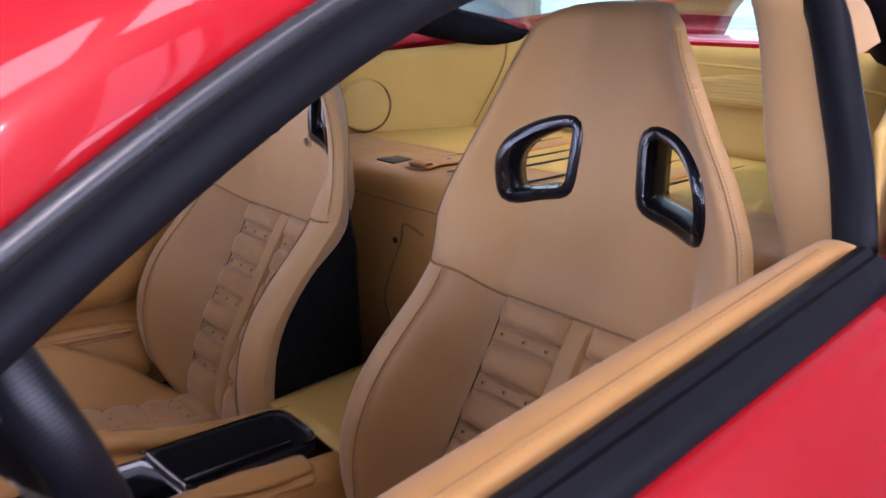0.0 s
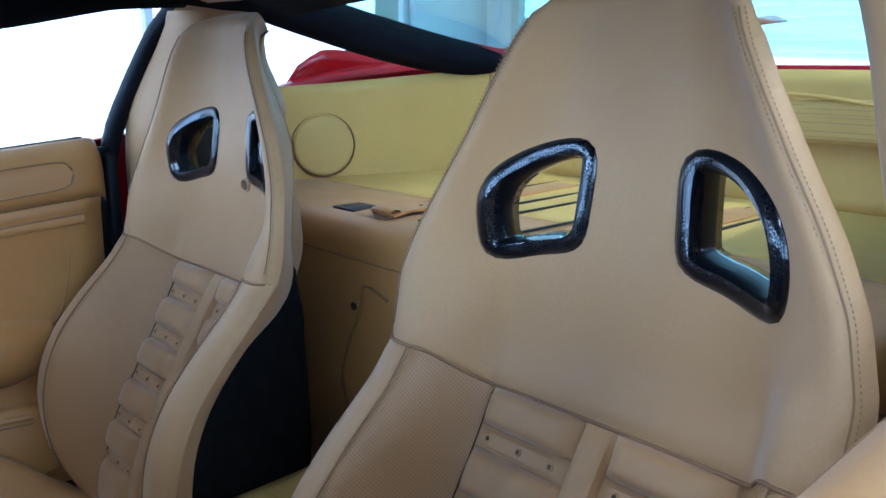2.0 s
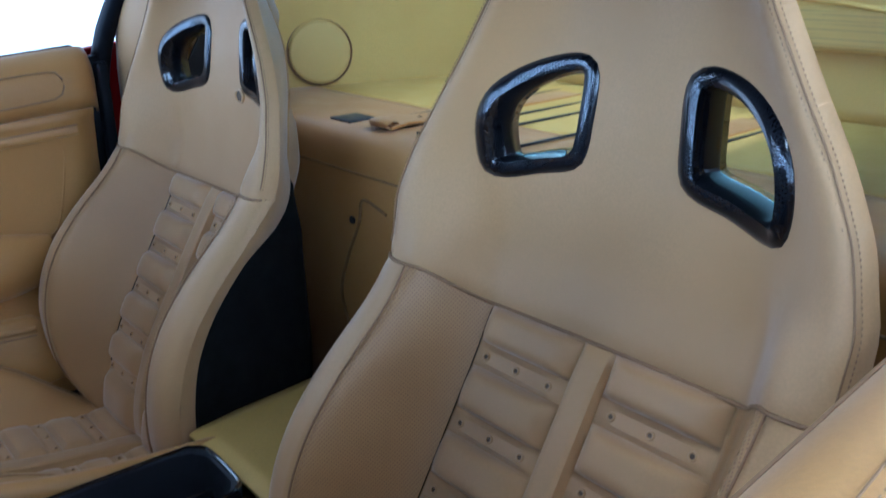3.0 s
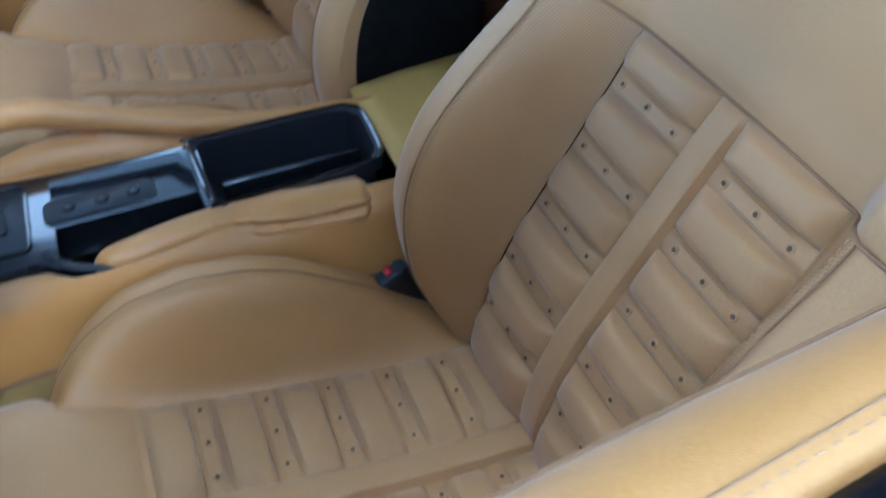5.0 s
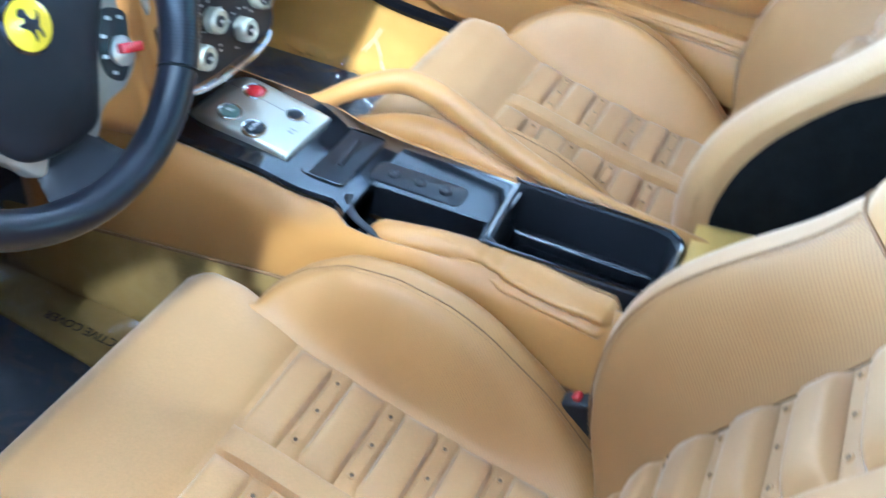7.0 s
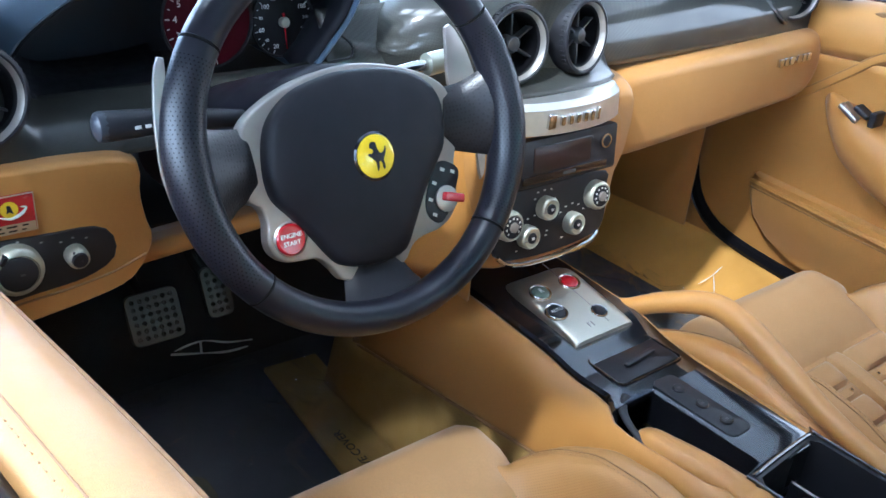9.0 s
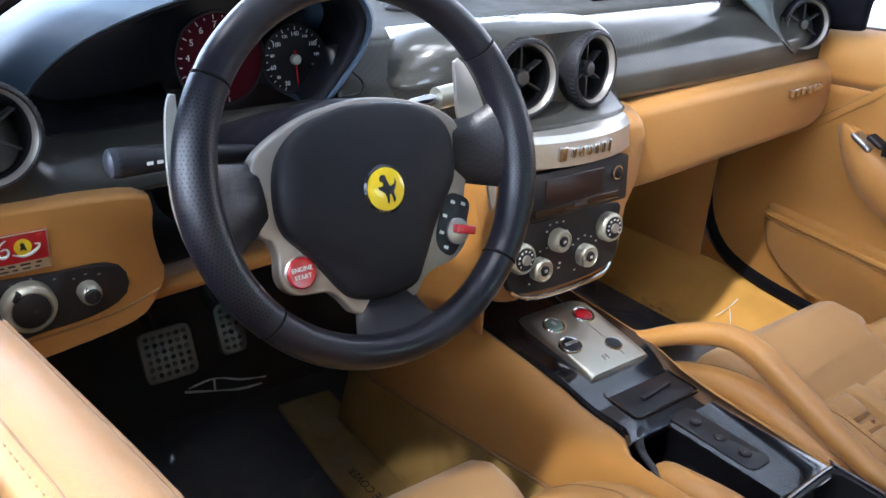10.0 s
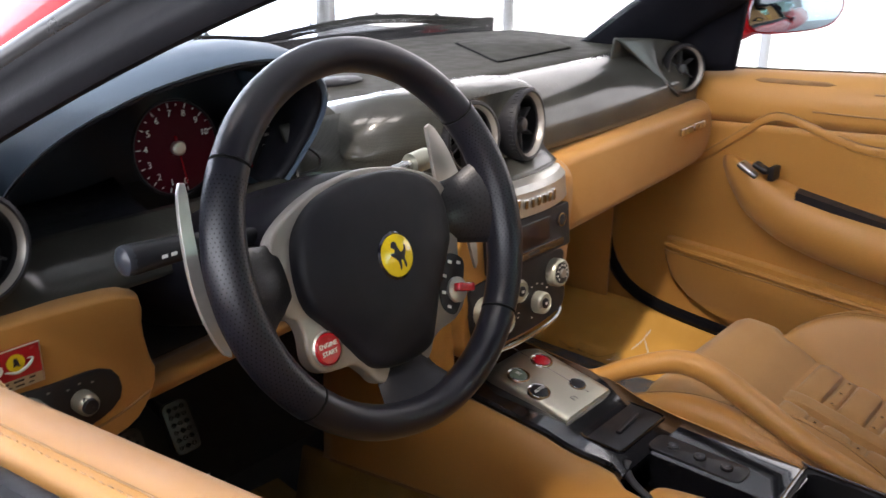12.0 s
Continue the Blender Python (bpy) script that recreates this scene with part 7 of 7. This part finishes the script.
part("grip", box((0.032, 0.454, 0.4680), (0.060, 0.008, 0.005), 0.002, pose(0, 0, 0, 0, 0, 6)), "black_plastic", ash, "raised grip bar")
bm_ = plane_at((0.0205, 0.348, 0.4645), (1, 0, 0), (0, 1, 0))
bp = part("button_plate", prism(rounded(0.040, 0.124, 0.011), bm_, 0.003, 0.0015), "black_plastic", con, "matt black plate with three round buttons")
for y in (0.382, 0.346, 0.311):
    b = part("round_button", turned([(0.0078, 0.002), (0.0078, 0.005), (0.0062, 0.0065), (0.001, 0.0055)], Matrix.Translation((0.0205, y, 0.4645)), 20), "black_plastic", bp, "round black button")
    part("button_mark", box((0.0205, y, 0.4703), (0.0042, 0.003, 0.0004), 0), "steel_dull", b, "small grey symbol")
# open tray
to = [(-0.034, 0.060), (-0.040, 0.215), (-0.030, 0.226), (0.070, 0.232), (0.078, 0.222), (0.077, 0.065), (0.070, 0.042), (0.052, 0.031), (-0.012, 0.034), (-0.028, 0.043)]
tr = [[Vector((x + (0.006 if x > 0.02 else -0.006) * k, y + (0.006 if y > 0.13 else -0.006) * k, z)) for x, y in to] for k, z in ((1.6, 0.455), (1.6, 0.468), (1.0, 0.4715), (0.2, 0.469), (0.0, 0.46), (0.0, 0.405))]
tg = loft(tr)
tray_p = part("tray", (tg[0], tg[1][:-2] + [tg[1][-1]]), "black_plastic", con, "open satin black tray", 40)
part("tray_rim", tube(spline(tr[2], 90, True), 0.0028, 8, closed=True), "piano", tray_p, "glossy rim of the tray")
part("tray_divider", box((0.012, 0.13, 0.428), (0.006, 0.17, 0.05), 0.0025), "piano", tray_p, "low divider in the tray")
# leather tunnel
def tunnel_low(y):
    """Height of the lower edge of the tunnel leather."""
    return 0.364 - 0.164 * (y - 0.46) if y > 0.46 else 0.364


def tunnel(s):
    def fn(u, v):
        y = 0.9 - 1.15 * u
        e = cside(max(0.0, min(0.8, y)), s)
        e2 = -0.105 if s < 0 else 0.135
        zt = cz(y)
        if y < 0.38:
            e = e * ease((y + 0.2) / 0.5) + (-0.085 if s < 0 else 0.09) * (1 - ease((y + 0.2) / 0.5))
        pts = spline([(e, 0, zt - 0.008), (e + 0.25 * (e2 - e), 0, zt - 0.006), (e + 0.75 * (e2 - e), 0, zt - 0.028), (e2, 0, zt - 0.065), (e2 + s * 0.006, 0, tunnel_low(y) + 0.016), (e2 + s * 0.010, 0, tunnel_low(y))], 20)
        p = pts[int(round(v * 19))]
        return p.x, y, p.z
    return grid(fn, 46, 20)
part("tunnel_side", tunnel(-1), "leather", con, "tan leather tunnel side", 60, 0.005)
part("tunnel_side", tunnel(1), "leather", con, "tan leather tunnel side", 60, 0.005)
part("tunnel_carpet", join(grid(lambda u, v: (-0.112 - 0.03 * v, 0.95 - 1.15 * u, (tunnel_low(0.95 - 1.15 * u) + 0.006) * (1 - v) + 0.16 * v), 30, 6), grid(lambda u, v: (0.142 + 0.02 * v, 0.95 - 1.15 * u, (tunnel_low(0.95 - 1.15 * u) + 0.006) * (1 - v) + 0.16 * v), 30, 6)), "olive", con, "olive-tan carpet low on the tunnel", 60, 0.006)
part("tunnel_edge", tube([Vector((-0.1165, y, tunnel_low(y) + 0.001)) for y in np.linspace(0.88, -0.05, 40)], 0.0022, 8), "seam", con, "turned-under edge of the tunnel leather")
part("tunnel_rear", grid(lambda u, v: (-0.11 + 0.25 * u, 0.020 - 0.30 * v, 0.462 + 0.004 * math.sin(3.14 * u) + 0.02 * v * v), 14, 12), "alcantara", con, "yellow-tan leather tunnel top behind the tray", 60, 0.006)
part("well_rim", tube(spline([Vector((-0.040, 0.412, 0.462)), Vector((-0.056, 0.404, 0.461)), Vector((-0.069, 0.386, 0.458)), Vector((-0.077, 0.360, 0.454)), Vector((-0.081, 0.330, 0.447))], 30), lambda q: 0.0065 - 0.003 * q, 10, squash=0.6), "black_plastic", con, "rounded black rim of the handbrake well", 60)
# handbrake in its wrinkled leather boot
hb = thing("handbrake", (-0.075, 0.2, 0.44), "handbrake lever in a wrinkled tan leather sleeve", "handbrake")
hp = spline([Vector((-0.064, 0.362, 0.436)), Vector((-0.064, 0.350, 0.443)), Vector((-0.062, 0.32, 0.4475)), Vector((-0.057, 0.28, 0.450)), Vector((-0.054, 0.235, 0.4505))], 26)
part("grip", tube(hp, lambda s: 0.0195 * min(1, 0.45 + 6 * s) ** 0.5 + 0.001 * s, 20), "leather", hb, "smooth tan leather grip", 60)
part("stitching", stitches([p + Vector((0.003, 0, 0.0183)) for p in hp[4:]]), "thread", hb)
boot = spline([Vector((-0.054, 0.240, 0.4505)), Vector((-0.057, 0.19, 0.450)), Vector((-0.062, 0.13, 0.4485)), Vector((-0.067, 0.085, 0.447)), Vector((-0.069, 0.058, 0.446))], 80)
boot_rings = []
for i, p in enumerate(boot):
    f = i / (len(boot) - 1)
    t = (boot[min(len(boot) - 1, i + 1)] - boot[max(0, i - 1)]).normalized()
    sd = t.cross(Vector((0, 0, 1))).normalized()
    ud = sd.cross(t)
    ring = []
    k0 = min(1, 7 * f) * min(1, 0.35 + 6 * (1 - f))
    for k in range(48):
        a = 2 * math.pi * k / 48
        # a gathered waist behind the grip, one long crease low on the side, soft hollows between
        waist = 0.0026 * math.exp(-((f - 0.10) / 0.035) ** 2) + 0.0014 * math.exp(-((f - 0.22) / 0.03) ** 2) * (0.5 + 0.5 * math.sin(a + 0.6))
        low = 0.22 + 0.12 * math.sin(8 * f)
        off = abs((a - low + math.pi) % (2 * math.pi) - math.pi)
        crease = 0.0055 * math.exp(-(off / 0.16) ** 2) * k0 - 0.0022 * math.exp(-((off - 0.42) / 0.22) ** 2) * k0
        n1 = noise.noise(Vector((math.cos(a) * 1.1, math.sin(a) * 1.1, 5 * f)))
        r = (0.0205 + 0.0065 * min(1, 3 * f) + 0.0022 * n1 * k0 - waist - crease) * min(1.0, 0.12 + 12 * (1 - f)) ** 0.5
        ring.append(p + sd * r * math.cos(a) * (1.0 + 0.12 * min(1, 3 * f)) + ud * r * math.sin(a) * (1.0 - 0.22 * min(1, 3 * f)))
    boot_rings.append(ring)
part("boot", loft(boot_rings), "leather", hb, "wrinkled leather boot", 70)
part("boot_seam", tube([r[15] for r in boot_rings[3:-3]], 0.0011, 6), "seam", hb, "sewn seam of the sleeve")
# padded knee bar on the far side
kb = thing("grab_bar", (0.14, 0.35, 0.40), "padded tan leather grab bar beside the console", "grab bar")
part("bar", tube(spline([Vector((0.104, 0.60, 0.460)), Vector((0.112, 0.555, 0.466)), Vector((0.136, 0.505, 0.492)), Vector((0.157, 0.45, 0.511)), Vector((0.158, 0.40, 0.510)), Vector((0.144, 0.33, 0.494)), Vector((0.124, 0.25, 0.476)), Vector((0.108, 0.16, 0.464)), Vector((0.100, 0.08, 0.457)), Vector((0.094, 0.0, 0.452))], 70), lambda s: 0.0125 + 0.0055 * math.sin(math.pi * min(1, s * 1.3)) ** 2, 16), "leather", kb, "", 60)
part("foot", tube(spline([Vector((0.122, 0.52, 0.432)), Vector((0.142, 0.45, 0.444)), Vector((0.148, 0.38, 0.446)), Vector((0.134, 0.28, 0.440)), Vector((0.118, 0.20, 0.43))], 30), lambda s: 0.010 + 0.019 * math.sin(math.pi * s), 14), "leather", kb, "padded leather base", 60)
part("piping", tube(spline([Vector((0.128, 0.52, 0.444)), Vector((0.151, 0.45, 0.466)), Vector((0.158, 0.38, 0.472)), Vector((0.144, 0.28, 0.464)), Vector((0.124, 0.20, 0.442))], 30), 0.0011, 6), "seam", kb, "sewn seam of the base")

# ---- footwells ----
def pedal(x, y, z, w, h, label, name):
    p = thing(name, (x, y + 0.08, 0.2), label, "pedal", "pedals")
    m = plane_at((x, y, z), (1, 0, 0), (0, 0.45, 0.9))
    pad = part("pad", prism(rounded(w, h, 0.012), m, 0.008, 0.002), "steel_dull", p, "brushed steel pad")
    nx, nz = max(3, round(w / 0.0125)), max(4, round(h / 0.0125))
    for i in range(nx):
        for j in range(nz):
            q = m @ Matrix.Translation(((i + 0.5) / nx * (w - 0.01) - (w - 0.01) / 2, (j + 0.5) / nz * (h - 0.01) - (h - 0.01) / 2, 0.008))
            part("stud", turned([(0.0036, 0), (0.0036, 0.001), (0.0028, 0.0018), (0.002, 0.001), (0.0007, 0.0005)], q, 10), "black_plastic" if (i + j) % 2 else "steel_dull", pad, "raised grip stud")
    part("arm", tube(spline([Vector((x, y + 0.01, z)), Vector((x, y + 0.10, z + 0.03)), Vector((x, y + 0.16, z + 0.16))], 8), 0.009, 8), "black_plastic", p)


pedal(-0.408, 0.975, 0.393, 0.078, 0.076, "brushed steel brake pedal with round studs", "brake_pedal")
pedal(-0.308, 0.985, 0.400, 0.042, 0.078, "brushed steel accelerator pedal with round studs", "accelerator_pedal")


def film(x0, x1, y0, y1, z, seed, amp):
    def fn(u, v):
        x, y = x0 + (x1 - x0) * u, y0 + (y1 - y0) * v
        n = noise.noise(Vector((x * 14 + seed, y * 14, seed))) + 0.5 * noise.noise(Vector((x * 37 + seed, y * 31, seed)))
        ridge = 1 - min(1.0, abs(noise.noise(Vector((x * 9 + 2 * seed, y * 9 - seed, 1.5)))) * 9)
        crease = 1 - min(1.0, abs(noise.noise(Vector((x * 23 - seed, y * 19 + 3 * seed, 4.5)))) * 7)
        return x, y, z + amp * (0.6 + n) + amp * 0.8 * ridge + amp * 0.45 * crease
    return grid(fn, 130, 130)


mat_l = thing("floor_mat", (-0.37, 0.75, 0.166), "black carpet mat with an olive edge in the footwell", "floor mat", "floor mats")
part("mat", box((-0.425, 0.78, 0.172), (0.455, 0.62, 0.012), 0.004), "carpet_black", mat_l)
part("olive_field", box((-0.178, 0.74, 0.180), (0.100, 0.60, 0.012), 0.004, pose(0, 0, 0, 0, 0, -5)), "olive", mat_l, "olive-tan carpet field")
part("mat_crest", prism(rounded(0.055, 0.08, 0.026), Matrix.Translation((-0.425, 0.825, 0.1775)), 0.002, 0.001), "crest", mat_l, "stitched olive patch")
pf = thing("plastic_cover", (-0.36, 0.75, 0.18), "wrinkled clear plastic film over the floor mat", "plastic film", "plastic films")
part("film", film(-0.62, -0.13, 0.50, 1.05, 0.186, 3, 0.010), "film", pf, "", 70, 0.0006)
part("lettering", text_geo("PROTECTIVE COVER", 0.020, plane_at((-0.197, 0.72, 0.202), (0, 1, 0), (-1, 0, 0)), 0.0002), "black_plastic", pf, "dark printed words")
pf2 = thing("plastic_cover", (0.42, 0.85, 0.18), "wrinkled clear plastic film in the far footwell", "plastic film", "plastic films")
part("film", film(0.17, 0.66, 0.66, 1.10, 0.186, 8, 0.012), "film", pf2, "", 70, 0.0006)
# white tubes put the film's glints along its creases into colour
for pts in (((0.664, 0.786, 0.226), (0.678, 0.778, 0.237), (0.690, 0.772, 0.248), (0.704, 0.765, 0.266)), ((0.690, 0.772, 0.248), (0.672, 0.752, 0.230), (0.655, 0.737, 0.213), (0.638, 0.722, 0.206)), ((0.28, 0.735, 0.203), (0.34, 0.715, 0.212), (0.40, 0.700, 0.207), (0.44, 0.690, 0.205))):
    part("crease", tube(spline([Vector(p) for p in pts], 14), lambda q: 0.0004 + 0.0007 * abs(math.sin(6 * q)), 6), "white_mark_and_glint", pf2, "white glint painted along a crease of the film")
ridge_a = [Vector((-0.328, 1.144, 0.200)), Vector((-0.272, 1.140, 0.209)), Vector((-0.232, 1.116, 0.207)), Vector((-0.191, 1.103, 0.206))]
ridge_b = [Vector((-0.326, 1.140, 0.200)), Vector((-0.283, 1.112, 0.204)), Vector((-0.245, 1.093, 0.205)), Vector((-0.207, 1.088, 0.206))]
fold = part("loose_fold", grid(lambda u, v: Vector(spline(ridge_a, 21)[int(round(20 * u))]).lerp(spline(ridge_b, 21)[int(round(20 * u))], v) + Vector((0, 0, -0.006 * math.sin(math.pi * v))), 20, 8), "film", pf, "crumpled fold of the film", 70, 0.0006)
# the glint on the fold edges is painted as white tubes
part("fold_edge_glint", join(tube(spline(ridge_a, 21), lambda s: 0.0008 + 0.0012 * abs(math.sin(7 * s)), 6), tube(spline(ridge_b, 21), lambda s: 0.0008 + 0.0014 * abs(math.sin(5 * s + 1)), 6), tube([ridge_a[1], (ridge_a[1] + ridge_b[1]) / 2, ridge_b[1]], 0.002, 6)), "white_mark_and_glint", fold, "white glint painted along the creased edge of the film")
mat_r = thing("floor_mat", (0.42, 0.95, 0.17), "black carpet mat in the far footwell", "floor mat", "floor mats")
part("mat", box((0.41, 0.91, 0.182), (0.47, 0.46, 0.010), 0.003), "carpet_black", mat_r)
# worn belt hole in the far seat
hole = thing("belt_hole", (0.321, -0.18, 0.836), "small worn oval hole in the seat leather", "hole")
part("rim", turned([(0.013, -0.002), (0.0125, 0.002), (0.010, 0.003), (0.008, 0.0), (0.006, -0.004)], plane_at((0.321, back_y(-0.049, 0.836) + 0.0005, 0.836), (-1, 0, 0), (0, 0, 1)) @ Matrix.Diagonal((1, 0.85, 1, 1)), 24), "leather_seat", hole)
part("core", turned([(0.0095, -0.002), (0.0088, 0.0012), (0.001, 0.0016)], plane_at((0.321, back_y(-0.049, 0.836) + 0.0005, 0.836), (-1, 0, 0), (0, 0, 1)) @ Matrix.Diagonal((1, 0.85, 1, 1)), 16), "dark_hole", hole, "frayed brown core")
